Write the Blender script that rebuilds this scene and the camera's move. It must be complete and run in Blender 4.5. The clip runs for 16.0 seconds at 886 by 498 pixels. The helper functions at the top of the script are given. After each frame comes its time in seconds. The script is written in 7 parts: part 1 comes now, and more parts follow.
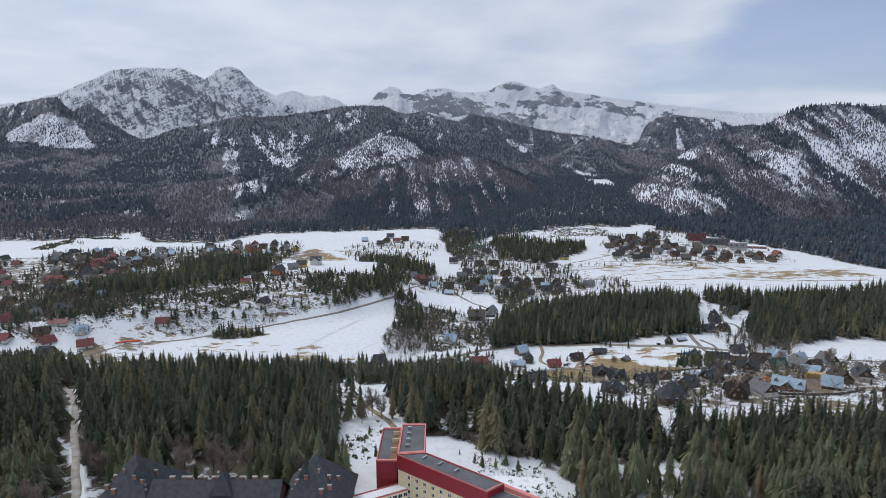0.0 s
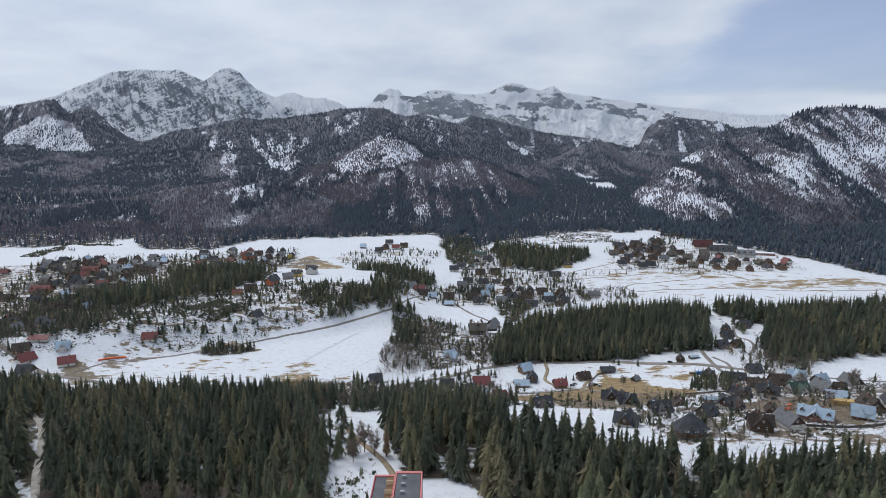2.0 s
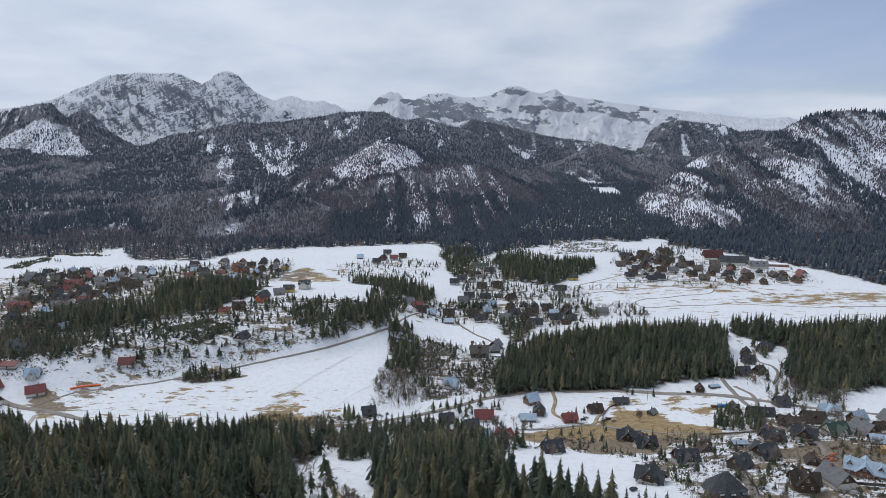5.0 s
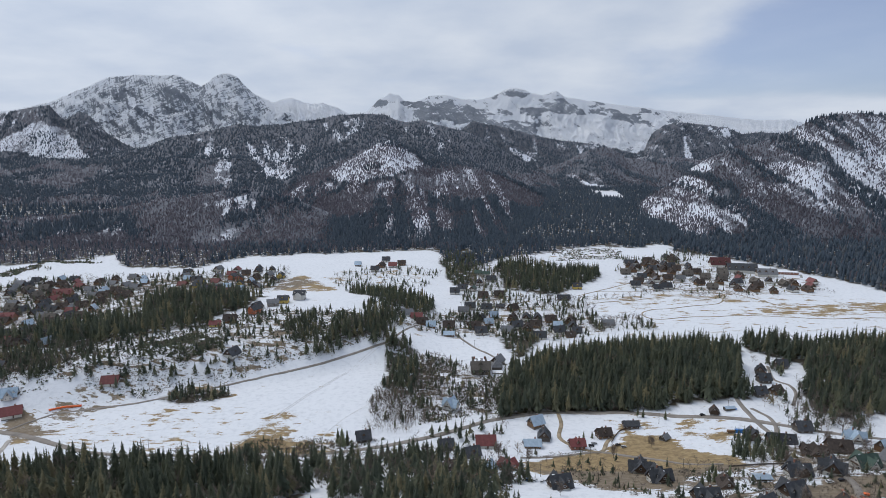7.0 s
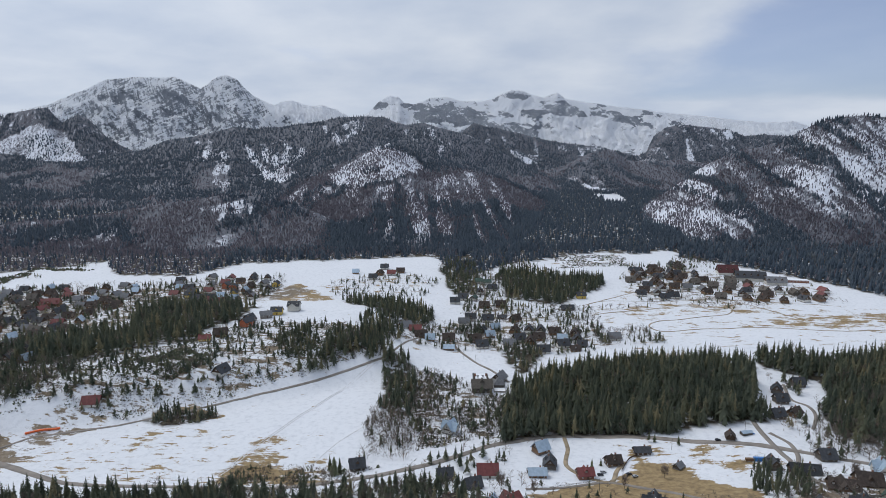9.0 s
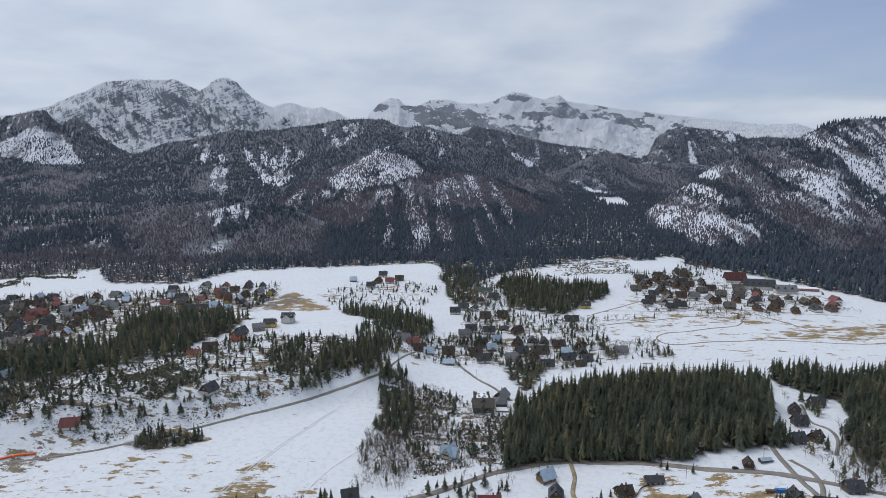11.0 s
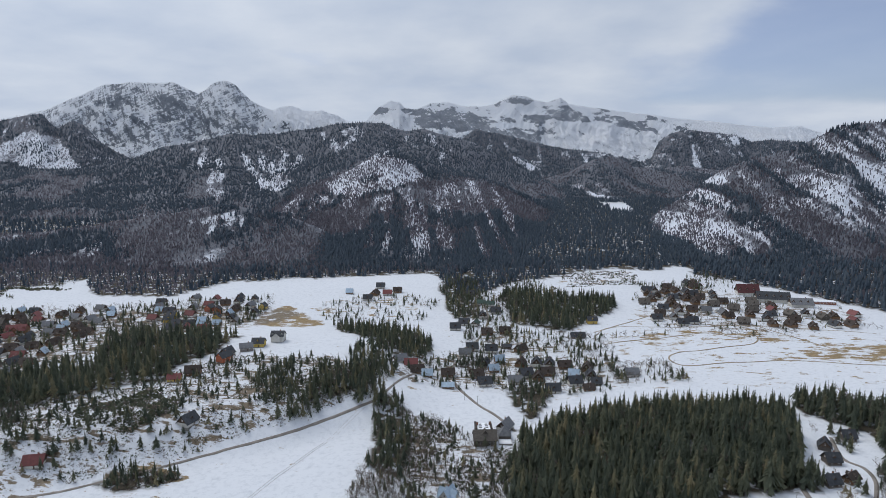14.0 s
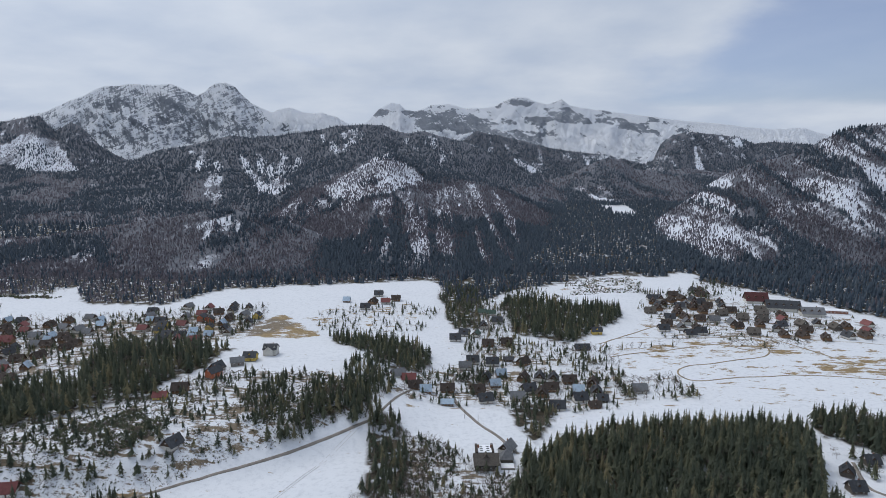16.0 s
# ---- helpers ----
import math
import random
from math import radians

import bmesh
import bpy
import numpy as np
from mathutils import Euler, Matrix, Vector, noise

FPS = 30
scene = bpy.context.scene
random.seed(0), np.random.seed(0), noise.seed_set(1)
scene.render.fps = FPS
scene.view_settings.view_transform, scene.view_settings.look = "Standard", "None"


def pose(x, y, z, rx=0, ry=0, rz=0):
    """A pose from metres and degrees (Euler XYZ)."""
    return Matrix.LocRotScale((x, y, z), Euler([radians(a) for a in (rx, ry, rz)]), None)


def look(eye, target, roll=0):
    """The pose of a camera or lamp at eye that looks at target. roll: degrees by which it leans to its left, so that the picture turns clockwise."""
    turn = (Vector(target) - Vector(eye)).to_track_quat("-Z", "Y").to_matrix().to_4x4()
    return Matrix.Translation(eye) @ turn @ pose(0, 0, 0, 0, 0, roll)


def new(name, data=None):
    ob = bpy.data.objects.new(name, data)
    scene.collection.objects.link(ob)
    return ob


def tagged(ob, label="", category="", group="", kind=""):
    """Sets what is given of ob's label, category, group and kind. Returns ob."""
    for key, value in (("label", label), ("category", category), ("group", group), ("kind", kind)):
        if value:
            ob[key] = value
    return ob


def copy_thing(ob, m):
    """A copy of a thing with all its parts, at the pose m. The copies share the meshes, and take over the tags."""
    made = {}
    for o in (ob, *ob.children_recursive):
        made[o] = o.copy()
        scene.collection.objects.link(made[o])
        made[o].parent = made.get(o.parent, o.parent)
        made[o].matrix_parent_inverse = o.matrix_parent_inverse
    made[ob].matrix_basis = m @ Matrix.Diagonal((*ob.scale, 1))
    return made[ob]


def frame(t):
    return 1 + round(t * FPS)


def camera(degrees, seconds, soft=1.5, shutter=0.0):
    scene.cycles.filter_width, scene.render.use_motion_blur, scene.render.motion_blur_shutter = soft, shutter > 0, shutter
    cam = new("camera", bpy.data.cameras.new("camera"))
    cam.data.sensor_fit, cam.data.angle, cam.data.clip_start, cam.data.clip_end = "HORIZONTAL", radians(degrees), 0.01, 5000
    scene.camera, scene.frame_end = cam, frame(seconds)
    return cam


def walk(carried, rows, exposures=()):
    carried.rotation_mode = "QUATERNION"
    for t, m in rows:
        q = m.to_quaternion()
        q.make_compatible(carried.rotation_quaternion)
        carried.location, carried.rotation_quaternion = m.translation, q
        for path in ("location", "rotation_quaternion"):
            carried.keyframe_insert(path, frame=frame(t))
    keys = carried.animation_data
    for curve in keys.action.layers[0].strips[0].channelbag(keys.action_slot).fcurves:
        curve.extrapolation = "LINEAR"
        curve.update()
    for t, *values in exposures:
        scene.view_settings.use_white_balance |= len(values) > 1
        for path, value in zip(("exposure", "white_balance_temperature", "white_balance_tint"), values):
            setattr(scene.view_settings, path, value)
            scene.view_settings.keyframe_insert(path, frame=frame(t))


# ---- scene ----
cam = camera(72.0, 16.0, soft=0.35)
# seconds, x, y, z, pitch, roll, yaw
PATH = [
    (0, 0.00, 0.00, 200.00, -9.200, 0.000, 0.000),
    (1, 0.41, 15.00, 202.80, -9.134, -0.012, 0.024),
    (2, 0.84, 29.93, 205.58, -9.065, -0.024, 0.049),
    (3, 1.30, 44.80, 208.34, -8.994, -0.036, 0.075),
    (4, 1.77, 59.60, 211.08, -8.920, -0.048, 0.102),
    (5, 2.27, 74.33, 213.81, -8.844, -0.060, 0.130),
    (6, 2.79, 89.00, 216.52, -8.768, -0.072, 0.159),
    (7, 3.34, 103.60, 219.21, -8.690, -0.084, 0.190),
    (8, 3.90, 118.13, 221.88, -8.612, -0.096, 0.221),
    (9, 4.49, 132.60, 224.53, -8.534, -0.108, 0.253),
    (10, 5.10, 147.00, 227.17, -8.456, -0.120, 0.286),
    (11, 5.73, 161.33, 229.78, -8.380, -0.132, 0.321),
    (12, 6.39, 175.60, 232.38, -8.305, -0.143, 0.356),
    (13, 7.07, 189.80, 234.96, -8.231, -0.155, 0.392),
    (14, 7.77, 203.93, 237.52, -8.160, -0.167, 0.430),
    (15, 8.49, 218.00, 240.07, -8.092, -0.179, 0.468),
    (16, 9.23, 232.00, 242.59, -8.027, -0.191, 0.507),
]
walk(cam, [(t, pose(x, y, z, 90 + p, 0, a) @ pose(0, 0, 0, 0, 0, r)) for t, x, y, z, p, r, a in PATH], [(0.0, 0.05, 6360, 10), (4.0, 0.03, 6360, 10), (8.0, -0.03, 6350, 10), (12.0, -0.08, 6330, 10), (16.0, -0.10, 6310, 10)])

# ---- world, sun, exposure ----
world = bpy.data.worlds.new("overcast_sky")
scene.world = world
world.use_nodes = True
SUN_EL, SUN_AZ = 56.0, -50.0   # elevation, azimuth from +y, degrees


def make_world():
    nt = world.node_tree
    nt.nodes.clear()
    N, L = nt.nodes.new, nt.links.new
    out, bg = N("ShaderNodeOutputWorld"), N("ShaderNodeBackground")
    sky = N("ShaderNodeTexSky")
    sky.sky_type, sky.sun_disc = "NISHITA", False
    sky.sun_elevation, sky.sun_rotation = radians(SUN_EL), radians(SUN_AZ)
    sky.altitude, sky.dust_density = 1000, 1.5
    tint = N("ShaderNodeMix")
    tint.data_type, tint.blend_type = "RGBA", "MULTIPLY"
    tint.inputs["Factor"].default_value = 1.0
    tint.inputs["B"].default_value = (1.0, 0.95, 1.06, 1)
    co, sep = N("ShaderNodeTexCoord"), N("ShaderNodeSeparateXYZ")
    L(co.outputs["Generated"], sep.inputs[0])
    # cloud sheet: directions projected on a level layer
    up = N("ShaderNodeMath"); up.operation = "ADD"; up.inputs[1].default_value = 0.22
    L(sep.outputs[2], up.inputs[0])
    div = N("ShaderNodeVectorMath"); div.operation = "DIVIDE"
    cmb = N("ShaderNodeCombineXYZ")
    for i in range(3):
        L(up.outputs[0], cmb.inputs[i])
    L(co.outputs["Generated"], div.inputs[0]); L(cmb.outputs[0], div.inputs[1])
    big = N("ShaderNodeTexNoise"); big.inputs["Scale"].default_value = 0.9
    big.inputs["Detail"].default_value = 7; big.inputs["Roughness"].default_value = 0.52
    big.inputs["Distortion"].default_value = 0.35
    L(div.outputs[0], big.inputs["Vector"])
    # clear gaps open towards the west; a cloud bank lies low on the range
    west = N("ShaderNodeMapRange"); west.interpolation_type = "SMOOTHSTEP"
    for i, v in ((1, 0.22), (2, 0.50), (3, 0.20), (4, -0.20)):
        west.inputs[i].default_value = v
    L(sep.outputs[0], west.inputs[0])
    low = N("ShaderNodeMapRange"); low.interpolation_type = "SMOOTHSTEP"
    for i, v in ((1, 0.065), (2, 0.095), (3, 0.34), (4, 0.0)):
        low.inputs[i].default_value = v
    L(sep.outputs[2], low.inputs[0])
    # a higher veil closes over the gap
    high = N("ShaderNodeMapRange"); high.interpolation_type = "SMOOTHSTEP"
    for i, v in ((1, 0.13), (2, 0.26), (3, 0.0), (4, 0.20)):
        high.inputs[i].default_value = v
    L(sep.outputs[2], high.inputs[0])
    veil = N("ShaderNodeMath"); veil.operation = "ADD"
    L(low.outputs[0], veil.inputs[0]); L(high.outputs[0], veil.inputs[1])
    add0 = N("ShaderNodeMath"); add0.operation = "ADD"
    L(west.outputs[0], add0.inputs[0]); L(veil.outputs[0], add0.inputs[1])
    add = N("ShaderNodeMath"); add.operation = "ADD"
    L(big.outputs[0], add.inputs[0]); L(add0.outputs[0], add.inputs[1])
    cov = N("ShaderNodeMapRange"); cov.interpolation_type = "SMOOTHSTEP"
    cov.inputs[1].default_value, cov.inputs[2].default_value = 0.42, 0.64
    cov.inputs[3].default_value, cov.inputs[4].default_value = 0.30, 1.0
    L(add.outputs[0], cov.inputs[0])
    fine = N("ShaderNodeTexNoise"); fine.inputs["Scale"].default_value = 2.6
    fine.inputs["Detail"].default_value = 6
    L(div.outputs[0], fine.inputs["Vector"])
    ramp = N("ShaderNodeValToRGB")
    ramp.color_ramp.elements[0].position, ramp.color_ramp.elements[0].color = 0.30, (5.0, 5.7, 6.9, 1)
    ramp.color_ramp.elements[1].position, ramp.color_ramp.elements[1].color = 0.70, (6.5, 7.0, 7.8, 1)
    L(fine.outputs[0], ramp.inputs[0])
    mix = N("ShaderNodeMix"); mix.data_type = "RGBA"
    L(sky.outputs[0], tint.inputs["A"])
    # thin cloud glows round the hidden sun
    az, el = radians(SUN_AZ), radians(SUN_EL)
    dot = N("ShaderNodeVectorMath"); dot.operation = "DOT_PRODUCT"
    dot.inputs[1].default_value = (math.sin(az) * math.cos(el), math.cos(az) * math.cos(el), math.sin(el))
    L(co.outputs["Generated"], dot.inputs[0])
    near = N("ShaderNodeMapRange"); near.interpolation_type = "SMOOTHSTEP"
    for i, v in ((1, 0.4), (2, 1.0), (3, 0.98), (4, 1.20)):
        near.inputs[i].default_value = v
    L(dot.outputs["Value"], near.inputs[0])
    glow = N("ShaderNodeVectorMath"); glow.operation = "SCALE"
    L(ramp.outputs[0], glow.inputs[0]); L(near.outputs[0], glow.inputs["Scale"])
    L(cov.outputs[0], mix.inputs["Factor"]); L(tint.outputs["Result"], mix.inputs["A"]); L(glow.outputs[0], mix.inputs["B"])
    L(mix.outputs["Result"], bg.inputs[0])
    bg.inputs[1].default_value = 0.10
    L(bg.outputs[0], out.inputs[0])


make_world()
sun = new("sun", bpy.data.lights.new("sun", "SUN"))
sun.data.energy, sun.data.angle, sun.data.color = 1.5, radians(30), (1.0, 0.96, 0.90)
sun.matrix_world = look((0, 0, 900), Vector((0, 0, 900)) - Vector((math.sin(radians(SUN_AZ)) * math.cos(radians(SUN_EL)), math.cos(radians(SUN_AZ)) * math.cos(radians(SUN_EL)), math.sin(radians(SUN_EL)))))
scene.view_settings.exposure = 0.0


# ---- noise and terrain ----
def cell(ix, iy, seed):
    h = (ix.astype(np.int64) * 374761393 + iy.astype(np.int64) * 668265263 + seed * 1442695) & 0xFFFFFFFF
    h = ((h ^ (h >> 13)) * 1274126177) & 0xFFFFFFFF
    return ((h ^ (h >> 16)) & 0xFFFF) / 65535.0


def vnoise(x, y, seed=0):
    ix, iy = np.floor(x), np.floor(y)
    fx, fy = x - ix, y - iy
    fx, fy = fx * fx * (3 - 2 * fx), fy * fy * (3 - 2 * fy)
    a, b = cell(ix, iy, seed), cell(ix + 1, iy, seed)
    c, d = cell(ix, iy + 1, seed), cell(ix + 1, iy + 1, seed)
    return (a * (1 - fx) + b * fx) * (1 - fy) + (c * (1 - fx) + d * fx) * fy


def fbm(x, y, octaves=4, seed=0, ridged=False, fall=0.5):
    x, y = np.asarray(x, float), np.asarray(y, float)
    total, amp, norm = 0 * x, 1.0, 0.0
    for o in range(octaves):
        n = vnoise(x * 2 ** o + 17.3 * o, y * 2 ** o - 9.1 * o, seed + o)
        total, norm = total + amp * (1 - np.abs(2 * n - 1) if ridged else n), norm + amp
        amp *= fall
    return total / norm


def sm(a, b, v):
    u = np.clip((np.asarray(v, float) - a) / (b - a), 0, 1)
    return u * u * (3 - 2 * u)


def terrain(x, y):
    x, y = np.asarray(x, float), np.asarray(y, float)
    z = 8 + 45 * sm(540, 320, y) + 0.045 * np.maximum(0, 320 - y)
    z = z + 12 * sm(90, 260, x) * sm(1150, 700, y) * sm(300, 480, y)
    # low terrace hill
    s = -0.42 * (x + 190) + 0.907 * (y - 640)
    z = z + 26 * sm(-5, 55, s) * sm(20, -110, x) * sm(1050, 860, y) * sm(-620, -300, x)
    return z + 20 * sm(800, 1350, y) + 18 * sm(1350, 1700, y)


def ground_z(x, y):
    return float(terrain(x, y))


def inside(poly, x, y):
    x, y = np.asarray(x, float), np.asarray(y, float)
    hit = np.zeros(x.shape, bool)
    for (x0, y0), (x1, y1) in zip(poly, poly[1:] + poly[:1]):
        if y0 != y1:
            hit ^= ((y0 > y) != (y1 > y)) & (x < (x1 - x0) * (y - y0) / (y1 - y0) + x0)
    return hit


def ragged(poly, x, y, far=6.0, size=18.0, seed=5):
    return inside(poly, x + far * 2 * (fbm(x / size, y / size, 3, seed) - 0.5), y + far * 2 * (fbm(x / size, y / size, 3, seed + 9) - 0.5))


# ---- mesh helpers ----
def mesh_np(name, verts, faces, mat=None, smooth=False, attrs=None):
    """A mesh from arrays: verts (n, 3); faces (m, 3) or (m, 4)."""
    verts, faces = np.asarray(verts, np.float32), np.asarray(faces, np.int32)
    me = bpy.data.meshes.new(name)
    me.vertices.add(len(verts))
    me.vertices.foreach_set("co", verts.ravel())
    m, k = faces.shape
    me.loops.add(m * k)
    me.loops.foreach_set("vertex_index", faces.ravel())
    me.polygons.add(m)
    me.polygons.foreach_set("loop_start", np.arange(m, dtype=np.int32) * k)
    me.update(calc_edges=True)
    for key, values in (attrs or {}).items():
        me.attributes.new(key, "FLOAT", "POINT").data.foreach_set("value", np.asarray(values, np.float32))
    if smooth:
        me.polygons.foreach_set("use_smooth", np.ones(m, bool))
    if mat:
        me.materials.append(mat)
    return me


def part(name, data, mat, parent, label="", m=None):
    """Links a bmesh or a mesh as one object under a thing."""
    if isinstance(data, bmesh.types.BMesh):
        me = bpy.data.meshes.new(name)
        data.to_mesh(me)
        data.free()
        if mat:
            me.materials.append(mat)
    else:
        me = data
    ob = new(name, me)
    ob.parent = parent
    if m is not None:
        ob.matrix_local = m
    if label:
        tagged(ob, label)
    return ob


def thing(name, m, label, category, group="", kind=""):
    ob = new(name)
    ob.empty_display_size = 0.5
    ob.matrix_world = m
    return tagged(ob, label, category, group, kind)


def box(bm, x0, x1, y0, y1, z0, z1):
    v = [bm.verts.new(c) for c in ((x0, y0, z0), (x1, y0, z0), (x1, y1, z0), (x0, y1, z0), (x0, y0, z1), (x1, y0, z1), (x1, y1, z1), (x0, y1, z1))]
    for f in ((3, 2, 1, 0), (4, 5, 6, 7), (0, 1, 5, 4), (1, 2, 6, 5), (2, 3, 7, 6), (3, 0, 4, 7)):
        bm.faces.new([v[i] for i in f])
    return v


def prism(bm, pts, z0, z1):
    """An upright prism over a plan outline (counter-clockwise)."""
    a = [bm.verts.new((x, y, z0)) for x, y in pts]
    b = [bm.verts.new((x, y, z1)) for x, y in pts]
    n = len(pts)
    bm.faces.new(a[::-1])
    bm.faces.new(b)
    for i in range(n):
        bm.faces.new((a[i], a[(i + 1) % n], b[(i + 1) % n], b[i]))


def boxes(*rows):
    bm = bmesh.new()
    for r in rows:
        box(bm, *r)
    return bm


# ---- materials ----
def material(name, build, rough=0.85, metal=0.0):
    mat = bpy.data.materials.new(name)
    mat.use_nodes = True
    nt = mat.node_tree
    b = nt.nodes["Principled BSDF"]
    b.inputs["Roughness"].default_value, b.inputs["Metallic"].default_value = rough, metal
    b.inputs["Specular IOR Level"].default_value = 0.3
    build(nt, b, nt.nodes.new, nt.links.new)
    return mat


def noise_node(N, L, scale, detail=4, rough=0.55, coord="Object"):
    co, no = N("ShaderNodeTexCoord"), N("ShaderNodeTexNoise")
    no.inputs["Scale"].default_value, no.inputs["Detail"].default_value, no.inputs["Roughness"].default_value = scale, detail, rough
    L(co.outputs[coord], no.inputs["Vector"])
    return no.outputs[0]


def ramp_node(N, L, fac, *stops):
    r = N("ShaderNodeValToRGB")
    while len(r.color_ramp.elements) < len(stops):
        r.color_ramp.elements.new(0.5)
    for e, (p, c) in zip(r.color_ramp.elements, stops):
        e.position, e.color = p, (*c, 1)
    L(fac, r.inputs[0])
    return r.outputs[0]


def mix_node(N, L, fac, a, b, blend="MIX"):
    m = N("ShaderNodeMix")
    m.data_type, m.blend_type = "RGBA", blend
    for key, v in (("Factor", fac), ("A", a), ("B", b)):
        if isinstance(v, bpy.types.NodeSocket):
            L(v, m.inputs[key])
        else:
            m.inputs[key].default_value = v if key == "Factor" else (*v, 1)
    return m.outputs["Result"]


def math_node(N, L, op, a, b=0.0, c=0.0):
    m = N("ShaderNodeMath")
    m.operation = op
    for i, v in enumerate((a, b, c)):
        if isinstance(v, bpy.types.NodeSocket):
            L(v, m.inputs[i])
        else:
            m.inputs[i].default_value = v
    return m.outputs[0]


def step_node(N, L, v, lo, hi):
    m = N("ShaderNodeMapRange")
    m.interpolation_type = "SMOOTHSTEP"
    m.inputs[1].default_value, m.inputs[2].default_value = lo, hi
    L(v, m.inputs[0])
    return m.outputs[0]


def bump_node(N, L, b, height, strength=0.3, distance=0.1):
    bp = N("ShaderNodeBump")
    bp.inputs["Strength"].default_value, bp.inputs["Distance"].default_value = strength, distance
    L(height, bp.inputs["Height"])
    L(bp.outputs[0], b.inputs["Normal"])


def island_tint(nt, N, L, col, low=0.7, high=1.3, source="island"):
    if source == "island":
        rnd = N("ShaderNodeNewGeometry").outputs["Random Per Island"]
    else:
        rnd = N("ShaderNodeObjectInfo").outputs["Random"]
    f = math_node(N, L, "MULTIPLY_ADD", rnd, high - low, low)
    c = N("ShaderNodeCombineXYZ")
    for i in range(3):
        L(f, c.inputs[i])
    return mix_node(N, L, 1.0, col, c.outputs[0], "MULTIPLY")


def plain(name, col, var=0.25, scale=2.0, rough=0.8, metal=0.0, bump=0.15, source="object", low=0.85, high=1.15):
    """Paint, plaster, board: a colour with stains at two scales."""
    def build(nt, b, N, L):
        dark = tuple(c * (1 - var) for c in col)
        light = tuple(min(1, c * (1 + var * 0.6)) for c in col)
        n1, n2 = noise_node(N, L, scale), noise_node(N, L, scale * 7, 3)
        base = ramp_node(N, L, n1, (0.3, dark), (0.7, light))
        base = mix_node(N, L, math_node(N, L, "MULTIPLY", n2, 0.35), base, dark)
        L(island_tint(nt, N, L, base, low, high, source), b.inputs["Base Color"])
        bump_node(N, L, b, n2, bump, 0.05)
    return material(name, build, rough, metal)


SNOW, SNOW_OLD = (0.665, 0.685, 0.72), (0.50, 0.525, 0.565)


def snow_over(N, L, under, cover, rough_scale=0.5):
    """Snow where cover (0 to 1) is high, over a ground colour."""
    n = noise_node(N, L, 0.22, 7, 0.7)
    snow = ramp_node(N, L, n, (0.22, SNOW_OLD), (0.52, SNOW))
    return mix_node(N, L, cover, under, snow)


def build_ground(nt, b, N, L):
    def attr(key):
        a = N("ShaderNodeAttribute")
        a.attribute_name = key
        return a.outputs["Fac"]
    melt, wood, dirt = attr("melt"), attr("wood"), attr("dirt")
    co = N("ShaderNodeTexCoord")
    mp = N("ShaderNodeMapping")
    mp.inputs["Scale"].default_value = (0.6, 1.0, 1.0)
    L(co.outputs["Object"], mp.inputs[0])
    patch = N("ShaderNodeTexNoise")
    patch.inputs["Scale"].default_value, patch.inputs["Detail"].default_value, patch.inputs["Roughness"].default_value = 0.075, 9, 0.70
    L(mp.outputs[0], patch.inputs["Vector"])
    tuft = noise_node(N, L, 0.8, 5, 0.65)
    v = math_node(N, L, "MULTIPLY_ADD", tuft, 0.16, patch.outputs[0])
    # more melt: the threshold for snow climbs
    thr = math_node(N, L, "MULTIPLY_ADD", melt, 0.75, 0.22)
    streak = N("ShaderNodeTexNoise")
    mp2 = N("ShaderNodeMapping")
    mp2.inputs["Scale"].default_value = (0.07, 0.26, 0.1)
    mp2.inputs["Rotation"].default_value = (0, 0, radians(-12))
    L(co.outputs["Object"], mp2.inputs[0])
    L(mp2.outputs[0], streak.inputs["Vector"])
    streak.inputs["Scale"].default_value, streak.inputs["Detail"].default_value, streak.inputs["Roughness"].default_value = 1.0, 9, 0.7
    v = math_node(N, L, "MULTIPLY_ADD", math_node(N, L, "SUBTRACT", streak.outputs[0], 0.5), 0.62, v)
    cover = step_node(N, L, math_node(N, L, "SUBTRACT", v, thr), -0.015, 0.035)
    grass = ramp_node(N, L, noise_node(N, L, 0.25, 6, 0.65), (0.30, (0.15, 0.105, 0.058)), (0.52, (0.27, 0.195, 0.10)), (0.72, (0.34, 0.26, 0.14)))
    earth = ramp_node(N, L, noise_node(N, L, 0.35, 5), (0.35, (0.10, 0.082, 0.064)), (0.7, (0.22, 0.185, 0.15)))
    litter = ramp_node(N, L, noise_node(N, L, 0.3, 5), (0.3, (0.030, 0.028, 0.020)), (0.7, (0.085, 0.068, 0.045)))
    under = mix_node(N, L, dirt, grass, earth)
    col = snow_over(N, L, under, cover)
    wcover = step_node(N, L, noise_node(N, L, 0.09, 6, 0.65), 0.50, 0.60)
    floor_col = mix_node(N, L, wcover, litter, SNOW_OLD)
    L(mix_node(N, L, wood, col, floor_col), b.inputs["Base Color"])
    bump_node(N, L, b, tuft, 0.35, 0.5)


def build_hill(nt, b, N, L):
    geo = N("ShaderNodeNewGeometry")
    n1, n2 = noise_node(N, L, 0.006, 7, 0.65), noise_node(N, L, 0.05, 6, 0.7)
    a = N("ShaderNodeAttribute")
    a.attribute_name = "bare"
    s = math_node(N, L, "ADD", math_node(N, L, "MULTIPLY_ADD", n2, 0.55, n1), math_node(N, L, "MULTIPLY", a.outputs["Fac"], 0.42))
    cover = step_node(N, L, s, 0.88, 1.20)
    # brush with a blue-grey cast, haze put into its colour
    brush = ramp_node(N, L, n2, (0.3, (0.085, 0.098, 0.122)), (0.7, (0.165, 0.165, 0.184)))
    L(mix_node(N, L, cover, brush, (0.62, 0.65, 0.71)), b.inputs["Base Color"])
    bump_node(N, L, b, n2, 0.6, 6.0)


